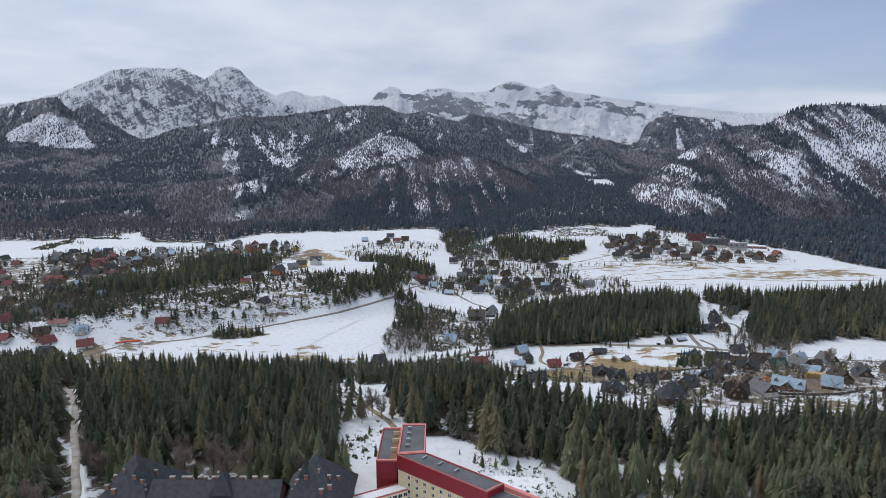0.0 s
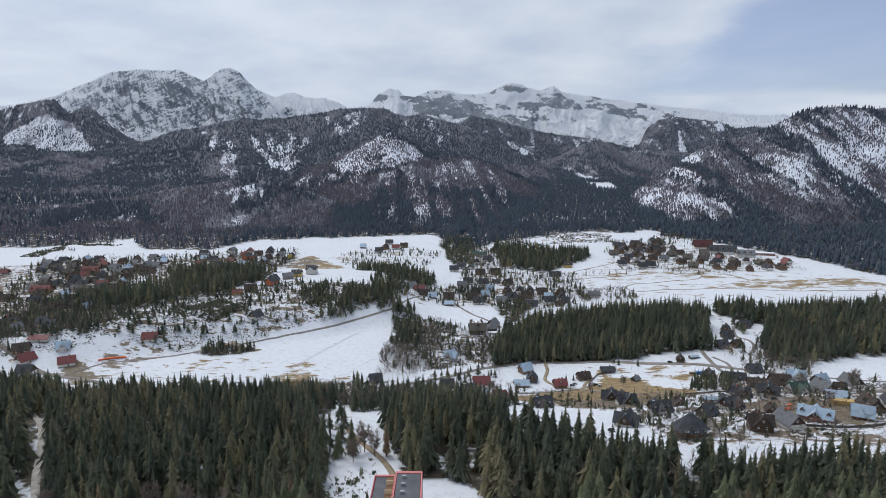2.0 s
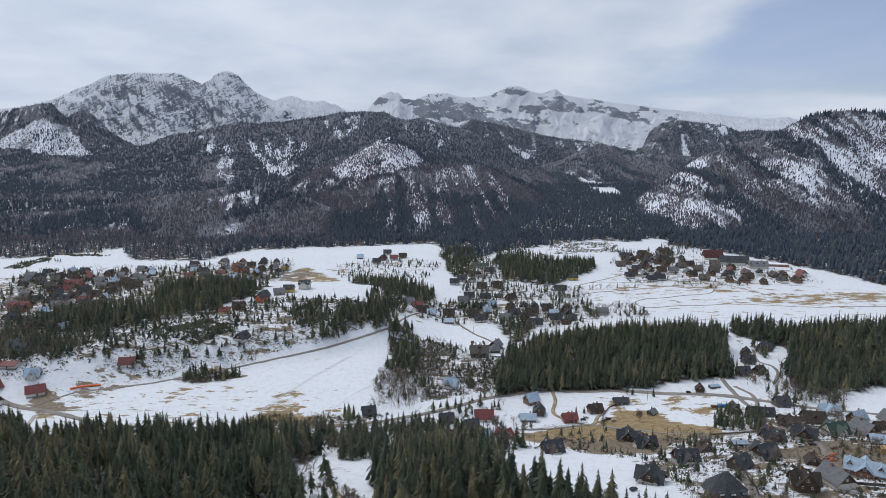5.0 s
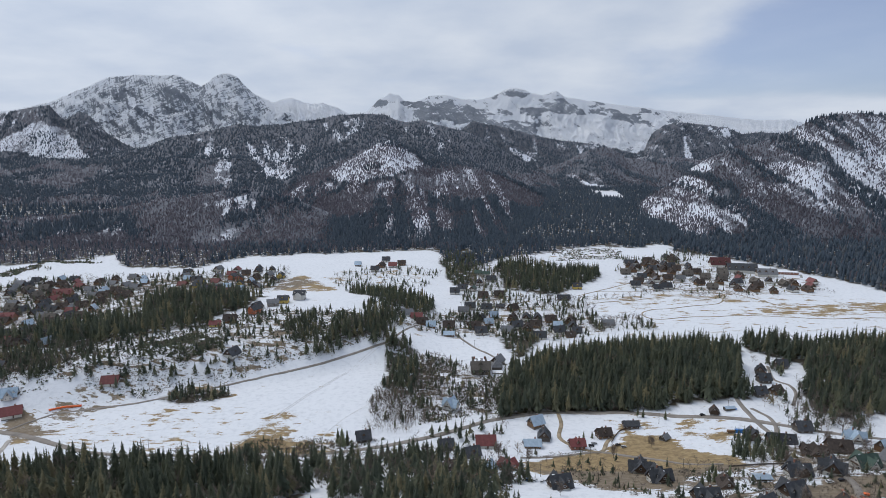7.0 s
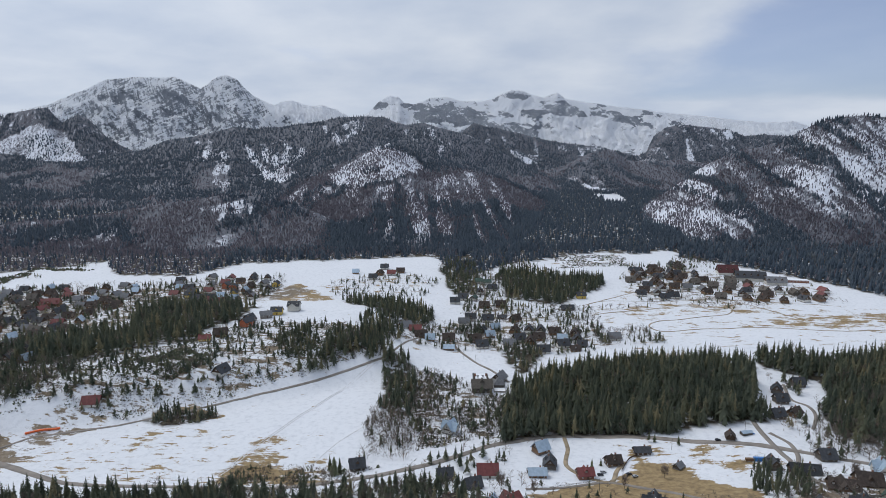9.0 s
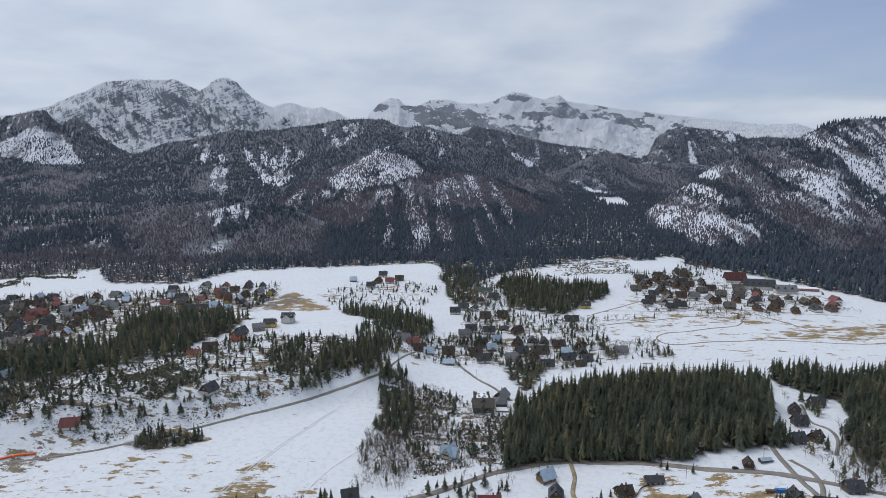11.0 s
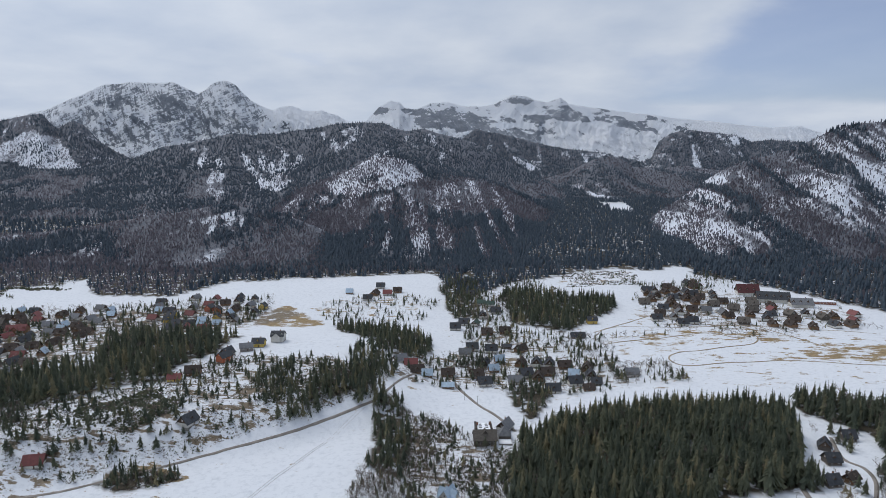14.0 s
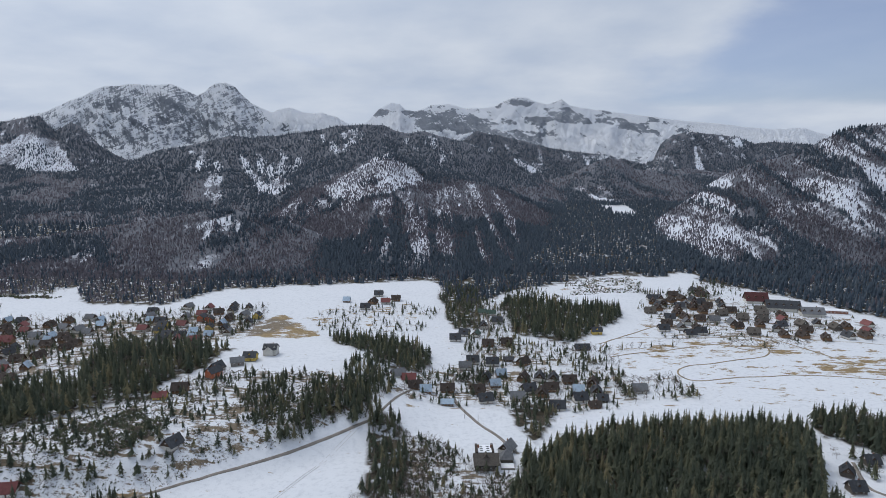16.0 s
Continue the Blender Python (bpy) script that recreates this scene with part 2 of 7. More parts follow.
def build_rock(nt, b, N, L):
    geo, sep = N("ShaderNodeNewGeometry"), N("ShaderNodeSeparateXYZ")
    L(geo.outputs["Normal"], sep.inputs[0])
    co = N("ShaderNodeTexCoord")

    def beds(dip, across, along, detail=6, rough=0.62):
        """Beds of rock and their ledges, dipping to one side."""
        mp, no = N("ShaderNodeMapping"), N("ShaderNodeTexNoise")
        mp.vector_type = "TEXTURE"
        mp.inputs["Rotation"].default_value = (0, radians(dip), 0)
        mp.inputs["Scale"].default_value = (along, 260, across)
        L(co.outputs["Object"], mp.inputs[0])
        no.inputs["Scale"].default_value, no.inputs["Detail"].default_value, no.inputs["Roughness"].default_value = 1.0, detail, rough
        no.inputs["Distortion"].default_value = 0.5
        L(mp.outputs[0], no.inputs["Vector"])
        return no.outputs[0]
    ledge, chute, broad = beds(-30, 13, 60, 6, 0.66), beds(56, 12, 80, 6, 0.66), beds(25, 80, 200, 6, 0.6)
    n1, n2 = noise_node(N, L, 0.004, 8, 0.66), noise_node(N, L, 0.10, 5, 0.75)
    # ledges and chutes hold the snow
    s = math_node(N, L, "ADD", ledge, chute)
    s = math_node(N, L, "MULTIPLY_ADD", broad, 0.70, s)
    s = math_node(N, L, "MULTIPLY_ADD", n2, 0.50, s)
    s = math_node(N, L, "MULTIPLY_ADD", sep.outputs[2], 0.45, s)
    a = N("ShaderNodeAttribute")
    a.attribute_name = "snow"
    cover = step_node(N, L, math_node(N, L, "ADD", s, a.outputs["Fac"]), 1.78, 1.93)
    # grey limestone leaning to blue: part of the distance haze is in this colour
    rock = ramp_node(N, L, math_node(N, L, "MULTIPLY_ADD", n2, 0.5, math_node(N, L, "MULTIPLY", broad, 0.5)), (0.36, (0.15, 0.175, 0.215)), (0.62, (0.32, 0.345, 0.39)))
    snow = ramp_node(N, L, n1, (0.3, (0.70, 0.74, 0.81)), (0.7, (0.82, 0.84, 0.88)))
    L(mix_node(N, L, cover, rock, snow), b.inputs["Base Color"])
    bump_node(N, L, b, math_node(N, L, "ADD", n2, s), 0.7, 26.0)


def let_through(nt, b, N, L, share):
    """Thin needles and twigs pass part of the light on."""
    t, m = N("ShaderNodeBsdfTranslucent"), N("ShaderNodeMixShader")
    m.inputs[0].default_value = share
    L(b.inputs["Base Color"].links[0].from_socket, t.inputs[0])
    L(b.outputs[0], m.inputs[1])
    L(t.outputs[0], m.inputs[2])
    L(m.outputs[0], nt.nodes["Material Output"].inputs["Surface"])


def leaf_mat(name, dark, light, low=0.6, high=1.35, source="island", scale=0.9):
    def build(nt, b, N, L):
        n = noise_node(N, L, scale, 3)
        base = ramp_node(N, L, n, (0.3, dark), (0.7, light))
        L(island_tint(nt, N, L, base, low, high, source), b.inputs["Base Color"])
        let_through(nt, b, N, L, 0.45)
    return material(name, build, 0.75)


def tree_stuff_mat(name, dark, light, warm):
    """Crowns of joined woods: each tree has its own shade, kept in the mesh."""
    def build(nt, b, N, L):
        a = N("ShaderNodeAttribute")
        a.attribute_name = "tone"
        base = ramp_node(N, L, a.outputs["Fac"], (0.0, dark), (0.7, light), (1.0, warm))
        n = noise_node(N, L, 0.6, 3)
        L(mix_node(N, L, math_node(N, L, "MULTIPLY", n, 0.45), base, tuple(c * 0.6 for c in dark)), b.inputs["Base Color"])
        let_through(nt, b, N, L, 0.45)
    return material(name, build, 0.8)


GROUND = material("snowy_ground", build_ground, 0.8)
HILL = material("snow_and_brush", build_hill, 0.9)
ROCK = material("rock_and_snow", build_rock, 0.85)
NEEDLE = tree_stuff_mat("spruce_needles", (0.100, 0.122, 0.090), (0.190, 0.200, 0.128), (0.33, 0.29, 0.17))
# spruce on the far hills, with the blue of the haze mixed into its colour
HAZED_NEEDLE = tree_stuff_mat("far_spruce", (0.078, 0.110, 0.148), (0.116, 0.152, 0.192), (0.16, 0.174, 0.192))
TWIG = tree_stuff_mat("bare_twigs", (0.150, 0.128, 0.112), (0.235, 0.200, 0.172), (0.31, 0.240, 0.185))
# distant twigs, paled and blued by haze that is painted in
HAZED_TWIG = tree_stuff_mat("hazed_bare_twigs", (0.180, 0.172, 0.202), (0.248, 0.228, 0.254), (0.30, 0.256, 0.264))
STEM_BARK = tree_stuff_mat("stem_bark", (0.15, 0.12, 0.095), (0.24, 0.20, 0.165), (0.30, 0.26, 0.21))
SPRUCE = leaf_mat("spruce_crown", (0.140, 0.164, 0.108), (0.280, 0.290, 0.165), 0.6, 1.5, "object", 0.5)
LARCH = leaf_mat("larch_crown", (0.24, 0.17, 0.105), (0.42, 0.32, 0.21), 0.8, 1.2, "object", 0.5)
TWIGS = leaf_mat("twig_crown", (0.17, 0.14, 0.12), (0.29, 0.235, 0.20), 0.8, 1.2, "object", 0.5)
BARK = plain("bark", (0.16, 0.125, 0.10), 0.4, 1.5, 0.9)
ASPHALT = plain("wet_gravel_road", (0.24, 0.215, 0.19), 0.3, 0.15, 0.8, bump=0.1, low=1, high=1)
TRACK = plain("brown_track", (0.33, 0.265, 0.18), 0.45, 0.2, 0.95, low=1, high=1)
TRODDEN = plain("trodden_snow", (0.61, 0.615, 0.63), 0.22, 0.3, 0.9, low=1, high=1)
ICE_TRACK = plain("packed_snow_track", (0.42, 0.39, 0.355), 0.35, 0.2, 0.9, low=1, high=1)

# ---- plan: woods, meadows, roads (metres) ----
WOOD_NEAR_WEST = [(-232, 372), (-196, 305), (-168, 262), (-150, 232), (-140, 222), (-30, 232), (-46, 262), (-58, 290), (-64, 322), (-78, 350), (-80, 382), (-72, 404), (-80, 448), (-170, 470), (-262, 462), (-250, 410)]
WOOD_FAR_WEST = [(-240, 372), (-197, 305), (-172, 262), (-152, 225), (-160, 130), (-420, 130), (-520, 420), (-420, 500), (-300, 485), (-262, 440)]
WOOD_NEAR_EAST = [(-33, 362), (-13, 296), (5, 292), (21, 280), (43, 258), (46, 200), (60, 150), (300, 150), (330, 300), (270, 318), (200, 304), (176, 292), (150, 292), (120, 302), (96, 312), (70, 328), (45, 352), (20, 385), (5, 400), (-20, 395)]
WOOD_BLOCK = [(50, 574), (79, 588), (102, 588), (149, 577), (182, 580), (214, 588), (240, 578), (253, 584), (268, 624), (284, 672), (308, 714), (291, 722), (236, 726), (182, 733), (147, 728), (98, 704), (66, 688)]
WOOD_BLOCK_EAST = [(322, 740), (312, 706), (352, 662), (334, 636), (306, 590), (290, 566), (306, 545), (330, 546), (355, 558), (390, 568), (470, 560), (620, 740), (560, 760), (444, 730), (384, 738)]
WOOD_TERRACE = [(-462, 722), (-400, 696), (-359, 692), (-318, 707), (-283, 746), (-256, 753), (-264, 790), (-250, 816), (-233, 833), (-245, 890), (-235, 918), (-321, 914), (-372, 905), (-372, 850), (-352, 800), (-400, 790), (-440, 790), (-480, 740)]
WOOD_CENTRE = [(-150, 1015), (-101, 976), (-30, 985), (-14, 935), (-12, 880), (-52, 858), (-97, 920), (-124, 938)]
WOOD_KNOLL = [(95, 1032), (159, 985), (206, 1027), (251, 1080), (272, 1139), (195, 1165), (100, 1200)]
WOOD_STREAM = [(-56, 650), (-62, 716), (-55, 755), (-33, 746), (-24, 668), (-27, 620), (-44, 625)]
WOOD_COPSE = [(-247, 613), (-221, 605), (-183, 619), (-197, 632), (-233, 629)]
WOOD_ROADSIDE = [(-118, 712), (-125, 760), (-100, 800), (-70, 800), (-60, 765), (-82, 735)]
WOOD_FOOT_EAST = [(470, 1330), (560, 1200), (640, 1078), (660, 1010), (690, 930), (1300, 830), (1500, 1500), (500, 1500)]
WOOD_FOOT_WEST = [(-2000, 1150), (-780, 1186), (-708, 1230), (-641, 1292), (-590, 1200), (-560, 1172), (-440, 1166), (-400, 1225), (-377, 1264), (-160, 1310), (-28, 1340), (40, 1330), (60, 1430), (-2000, 1430)]
WOOD_BEHIND_WEST = [(-2300, 1430), (-900, 1430), (-760, 1600), (-800, 2100), (-2300, 2100)]
WOOD_SIDE_VALLEY = [(-40, 1400), (620, 1400), (680, 1600), (760, 1900), (950, 2300), (1000, 2700), (500, 2750), (450, 2440), (300, 2250), (150, 1900)]
WOOD_FOOT_MID = [(20, 1170), (70, 1190), (120, 1250), (330, 1390), (420, 1360), (470, 1480), (40, 1480), (-30, 1370), (0, 1280)]
MEADOW = [(52, 482), (80, 506), (115, 506), (129, 528), (155, 534), (176, 500), (194, 478), (188, 455), (155, 454), (130, 425), (100, 428), (80, 454), (58, 470)]
MEADOW_FAR = [(-272, 1040), (-256, 1100), (-240, 1122), (-206, 1084), (-158, 1013), (-185, 985), (-244, 1008)]
MEADOW_EAST = [(370, 868), (394, 886), (465, 922), (560, 930), (640, 935), (640, 880), (493, 858), (414, 858)]
FIELD_SOUTH = [(-316, 559), (-270, 590), (-200, 600), (-90, 590), (-70, 560), (-68, 505), (-178, 500), (-264, 515)]
FIELD_MID = [(140, 505), (240, 505), (235, 545), (190, 556), (150, 570), (130, 560)]
FIELD_EAST = [(179, 870), (199, 952), (277, 1069), (336, 1099), (474, 1011), (656, 946), (629, 768), (231, 771)]
VILLAGE_EAST = [(60, 470), (110, 400), (120, 330), (330, 320), (340, 470), (240, 500), (190, 460)]
SLOPE_TERRACE = [(-335, 608), (-265, 612), (-190, 652), (-130, 690), (-60, 745), (-60, 810), (-220, 830), (-300, 720), (-420, 660)]
STREAM_BUSH = [(-20, 560), (45, 580), (60, 640), (30, 690), (-30, 740), (-30, 650)]
TOWN_WEST = [(-760, 1030), (-740, 880), (-560, 640), (-450, 600), (-400, 660), (-400, 700), (-420, 800), (-300, 940), (-200, 1080), (-330, 1120), (-640, 1060)]
BUILD_SITE = [(195, 400), (225, 425), (255, 400), (240, 370), (205, 372)]
HILL_VILLAGE = [(290, 1010), (345, 990), (440, 985), (590, 1020), (600, 1080), (480, 1160), (440, 1250), (330, 1200), (290, 1090)]
HAMLET_GROUND = [(-50, 800), (-30, 870), (30, 930), (60, 1010), (100, 1000), (180, 880), (190, 790), (100, 780)]
CLEAR_CUT = [(177, 1201), (226, 1335), (365, 1369), (341, 1248), (221, 1224)]
UPPER_HOUSES = [(-215, 1080), (-180, 1150), (-60, 1210), (-20, 1120), (-60, 1020), (-150, 1040)]
OPEN_BY_PITCH = [(10, 285), (30, 276), (60, 268), (112, 266), (112, 190), (40, 190)]
BROWN_SOUTH = [(-170, 536), (-139, 562), (-112, 548), (-126, 528), (-152, 520)]
JUNCTION = [(-355, 572), (-320, 582), (-298, 550), (-311, 534), (-335, 542)]
ROADSCRUB = [(-150, 508), (-149, 540), (-117, 545), (-90, 533), (-78, 508), (-110, 500)]
KNOLL_TOP = [(-118, 767), (-108, 838), (-85, 757), (-92, 726), (-106, 711)]
TRACK_BELT = [(185, 935), (300, 985), (410, 985), (480, 930), (400, 935), (300, 930), (260, 900), (240, 930)]
YARD_WEST = [(-330, 552), (-306, 548), (-296, 572), (-280, 600), (-300, 622), (-326, 606)]

WOOD_LANE = [(-6, 1211), (17, 1276), (53, 1262), (60, 1150), (52, 1053), (14, 1040)]
WOOD_HAMLET = [(68, 800), (98, 812), (112, 790), (98, 750), (80, 722), (70, 760)]
WOOD_LANE_LOW = [(20, 872), (46, 890), (54, 858), (32, 835)]
THICKET = [(-300, 682), (-262, 735), (-215, 700), (-205, 672), (-236, 650), (-280, 655)]
THICKET_UPPER = [(-185, 755), (-160, 800), (-138, 775), (-125, 730), (-150, 705)]
WOOD_KNOLL_LANE = [(-96, 842), (-62, 900), (-50, 840), (-46, 760), (-55, 728), (-78, 722), (-84, 780)]
DEEP = (WOOD_NEAR_WEST, WOOD_FAR_WEST, WOOD_NEAR_EAST, WOOD_BLOCK, WOOD_BLOCK_EAST, WOOD_TERRACE, WOOD_CENTRE, WOOD_KNOLL, WOOD_STREAM, WOOD_COPSE, WOOD_ROADSIDE, WOOD_FOOT_EAST, WOOD_FOOT_MID, WOOD_FOOT_WEST, WOOD_LANE, WOOD_HAMLET, WOOD_LANE_LOW)


def build_land():
    """One sheet of ground, fine in front of the viewpoint and coarse behind it."""
    ang = np.radians(np.concatenate([np.arange(-180, -60, 6.0), np.arange(-60, -44, 0.5), np.arange(-44, 44, 0.3), np.arange(44, 60, 0.5), np.arange(60, 180, 6.0)]))
    rad = np.concatenate([[0.01], np.linspace(30, 210, 30), 210 * np.exp(np.arange(1, 231) * 0.01), np.linspace(2250, 4800, 14)])
    A, R = np.meshgrid(ang, rad)
    x, y = R * np.sin(A), R * np.cos(A) - 20
    z = terrain(x, y)
    z = z + (fbm(x / 38, y / 38, 4, 3) - 0.5) * 3.0 * sm(20, 120, R) + 0.035 * np.maximum(0, y - 1700) + 0.05 * np.maximum(0, np.abs(x) - 1400)
    n, m = A.shape
    i = np.arange(n * m).reshape(n, m)
    j = np.roll(i, -1, axis=1)
    faces = np.stack([i[:-1], j[:-1], j[1:], i[1:]], -1).reshape(-1, 4)[:, ::-1]
    x, y = x.ravel(), y.ravel()
    melt = 0.10 + 0 * x
    melt += 0.22 * fbm(x / 120, y / 120, 3, 8) * sm(1300, 900, y)
    for poly, level in ((FIELD_MID, 0.42), (FIELD_SOUTH, 0.35), (FIELD_EAST, 0.31), (VILLAGE_EAST, 0.45), (SLOPE_TERRACE, 0.40), (STREAM_BUSH, 0.40), (TOWN_WEST, 0.46), (MEADOW, 0.95), (MEADOW_FAR, 0.60), (MEADOW_EAST, 0.50), (BROWN_SOUTH, 0.44), (JUNCTION, 0.75), (ROADSCRUB, 0.6), (KNOLL_TOP, 0.5), (TRACK_BELT, 0.42), (BUILD_SITE, 0.85), (WOOD_COPSE, 0.8), (YARD_WEST, 0.44), (HILL_VILLAGE, 0.40), (HAMLET_GROUND, 0.40), (CLEAR_CUT, 0.36), (UPPER_HOUSES, 0.34)):
        soft = sum(ragged(poly, x + dx, y + dy, 7) for dx, dy in ((0, 0), (4, 0), (-4, 0), (0, 5), (0, -5), (7, 6), (-7, 6), (7, -6), (-7, -6))) / 9.0
        melt = melt + (level - melt) * soft
    wood = np.zeros_like(x)
    for poly in DEEP:
        wood = np.maximum(wood, ragged(poly, x, y, 9, 30))
    wood = np.maximum(wood, ((y > 1400) & (np.abs(x - 270) > 90) | (y > 1450)) & ~ragged([(560, 2330), (640, 2330), (700, 2600), (610, 2600)], x, y, 40, 90))
    wood = wood * (1 - ragged(OPEN_BY_PITCH, x, y, 6, 14))
    dirt = np.zeros_like(x)
    for poly in (BUILD_SITE, YARD_WEST, JUNCTION, VILLAGE_EAST, TOWN_WEST, SLOPE_TERRACE, STREAM_BUSH, HILL_VILLAGE, HAMLET_GROUND):
        dirt = np.maximum(dirt, 0.75 * ragged(poly, x, y))
    me = mesh_np("ground", np.stack([x, y, z.ravel()], -1), faces, GROUND, True, {"melt": melt, "wood": wood, "dirt": dirt})
    return tagged(new("ground", me), "snow-covered valley ground with brown grass patches", "ground", kind="structure")


build_land()


def land_z(x, y):
    """The height of the finished ground."""
    x, y = np.asarray(x, float), np.asarray(y, float)
    R = np.hypot(x, y + 20)
    return terrain(x, y) + (fbm(x / 38, y / 38, 4, 3) - 0.5) * 3.0 * sm(20, 120, R) + 0.035 * np.maximum(0, y - 1700) + 0.05 * np.maximum(0, np.abs(x) - 1400)


def smooth_line(points, step=4.0):
    """A Catmull-Rom line through plan points, at even steps."""
    p = np.array(points, float)
    p = np.vstack([2 * p[0] - p[1], p, 2 * p[-1] - p[-2]])
    out = []
    for a, b, c, d in zip(p, p[1:], p[2:], p[3:]):
        for u in np.arange(0, 1, step / max(step, np.linalg.norm(c - b))):
            out.append(0.5 * (2 * b + (c - a) * u + (2 * a - 5 * b + 4 * c - d) * u * u + (3 * b - a - 3 * c + d) * u ** 3))
    return np.array(out + [p[-2]])


def ribbon(name, points, width, mat, label, category="road", lift=0.30, wobble=0.35, kind="structure"):
    line = smooth_line(points)
    tang = np.gradient(line, axis=0)
    tang /= np.linalg.norm(tang, axis=1)[:, None] + 1e-9
    side = np.stack([-tang[:, 1], tang[:, 0]], -1)
    n, cols = len(line), []
    for k, f in enumerate((-0.56, -0.5, 0.0, 0.5, 0.56)):
        w = width * f * (1 + wobble * (fbm(np.arange(n) * 0.35, np.full(n, k * 7.0), 3, 2) - 0.5))
        q = line + side * w[:, None]
        z = land_z(q[:, 0], q[:, 1]) + (lift if abs(f) < 0.55 else -0.4)
        cols.append(np.c_[q, z])
    V = np.stack(cols, 1)
    i = np.arange(n * 5).reshape(n, 5)
    F = np.stack([i[:-1, :-1], i[:-1, 1:], i[1:, 1:], i[1:, :-1]], -1).reshape(-1, 4)[:, ::-1]
    return tagged(new(name, mesh_np(name, V.reshape(-1, 3), F, mat, True)), label, category, kind=kind)


ribbon("road", [(-430, 590), (-380, 565), (-349, 551), (-321, 543), (-289, 528), (-258, 513), (-225, 505), (-193, 503), (-152, 500), (-111, 499), (-74, 510), (-34, 527), (2, 545), (36, 566), (56, 575), (80, 583), (105, 585), (149, 575), (190, 559), (229, 547), (262, 528), (300, 508), (380, 480), (520, 470)], 5.2, ASPHALT, "grey-brown wet asphalt road through the valley")
ribbon("road", [(-340, 550), (-322, 578), (-305, 588), (-267, 602), (-231, 622), (-192, 646), (-148, 672), (-100, 702), (-75, 722), (-54, 747), (-39, 797), (-15, 840), (13, 857)], 2.2, ASPHALT, "narrow muddy lane at the foot of the hill")
ribbon("road", [(-325, 535), (-290, 450), (-262, 400), (-240, 372), (-225, 352), (-206, 322), (-193, 299), (-178, 276), (-167, 257), (-152, 232), (-144, 200)], 3.2, ICE_TRACK, "forest track with trodden snow and gravel", wobble=0.4)
ribbon("road", [(97, 583), (96, 563), (90, 538), (100, 520), (114, 511), (123, 528), (132, 540)], 3.0, TRACK, "unpaved brown lane to the farmhouses")
ribbon("road", [(56, 500), (85, 505), (114, 510), (143, 489), (161, 470), (178, 462)], 3.0, ASPHALT, "gravel lane across the brown meadow")
ribbon("road", [(262, 640), (245, 585), (240, 552), (238, 520), (234, 488), (231, 450), (226, 415), (214, 390)], 3.6, ASPHALT, "paved village lane between the chalets")
ribbon("road", [(247, 565), (252, 548), (248, 530), (240, 515)], 3.0, ASPHALT, "paved lane crossing the valley road")
ribbon("road", [(284, 572), (300, 596), (304, 614), (299, 629), (311, 663)], 2.6, ASPHALT, "narrow lane between the houses in the clearing")
ribbon("road", [(231, 445), (200, 425), (178, 405), (160, 378), (150, 340)], 3.6, ASPHALT, "paved village lane beside a fence")
ribbon("road", [(231, 447), (280, 440), (330, 446)], 5.0, ASPHALT, "paved village street beside the car park")
ribbon("road", [(62, 1135), (66, 1070), (60, 1010), (38, 930), (18, 880), (13, 857), (16, 810), (34, 765), (50, 735), (66, 700)], 3.0, ASPHALT, "winding lane through the hamlet")
ribbon("road", [(-58, 365), (-45, 340), (-29, 313), (-20, 290)], 3.0, TRACK, "brown footpath beside the clearing")
ribbon("track", [(200, 929), (261, 947), (342, 972), (372, 950), (400, 960), (380, 926), (319, 903), (275, 890), (257, 868), (262, 846), (290, 846), (338, 856), (401, 858), (474, 845), (600, 850)], 1.7, TRACK, "brown thawed ski track across the snow", "track")
ribbon("track", [(198, 977), (244, 1013), (296, 1054), (353, 1095)], 1.7, TRACK, "brown farm track across the snow", "track")
for shift in (-1.3, 1.3):
    ribbon("track", [(-152 + shift, 524), (-141 + shift, 560), (-112 + shift, 640), (-80 + shift, 705), (-58 + shift, 743)], 0.55, TRODDEN, "faint wheel rut across the snowy field", "track", 0.16, 0.9)
ribbon("track", [(-91, 538), (-80, 569), (-62, 602)], 0.55, TRODDEN, "faint footpath across the snowy field", "track", 0.16, 0.9)
ribbon("track", [(420, 1010), (440, 960), (470, 900)], 1.6, TRACK, "brown track across the snow", "track")
ribbon("track", [(196, 962), (230, 1000), (330, 1000), (420, 1005), (560, 970)], 1.0, TRACK, "thin brown track across the snow", "track", 0.22)


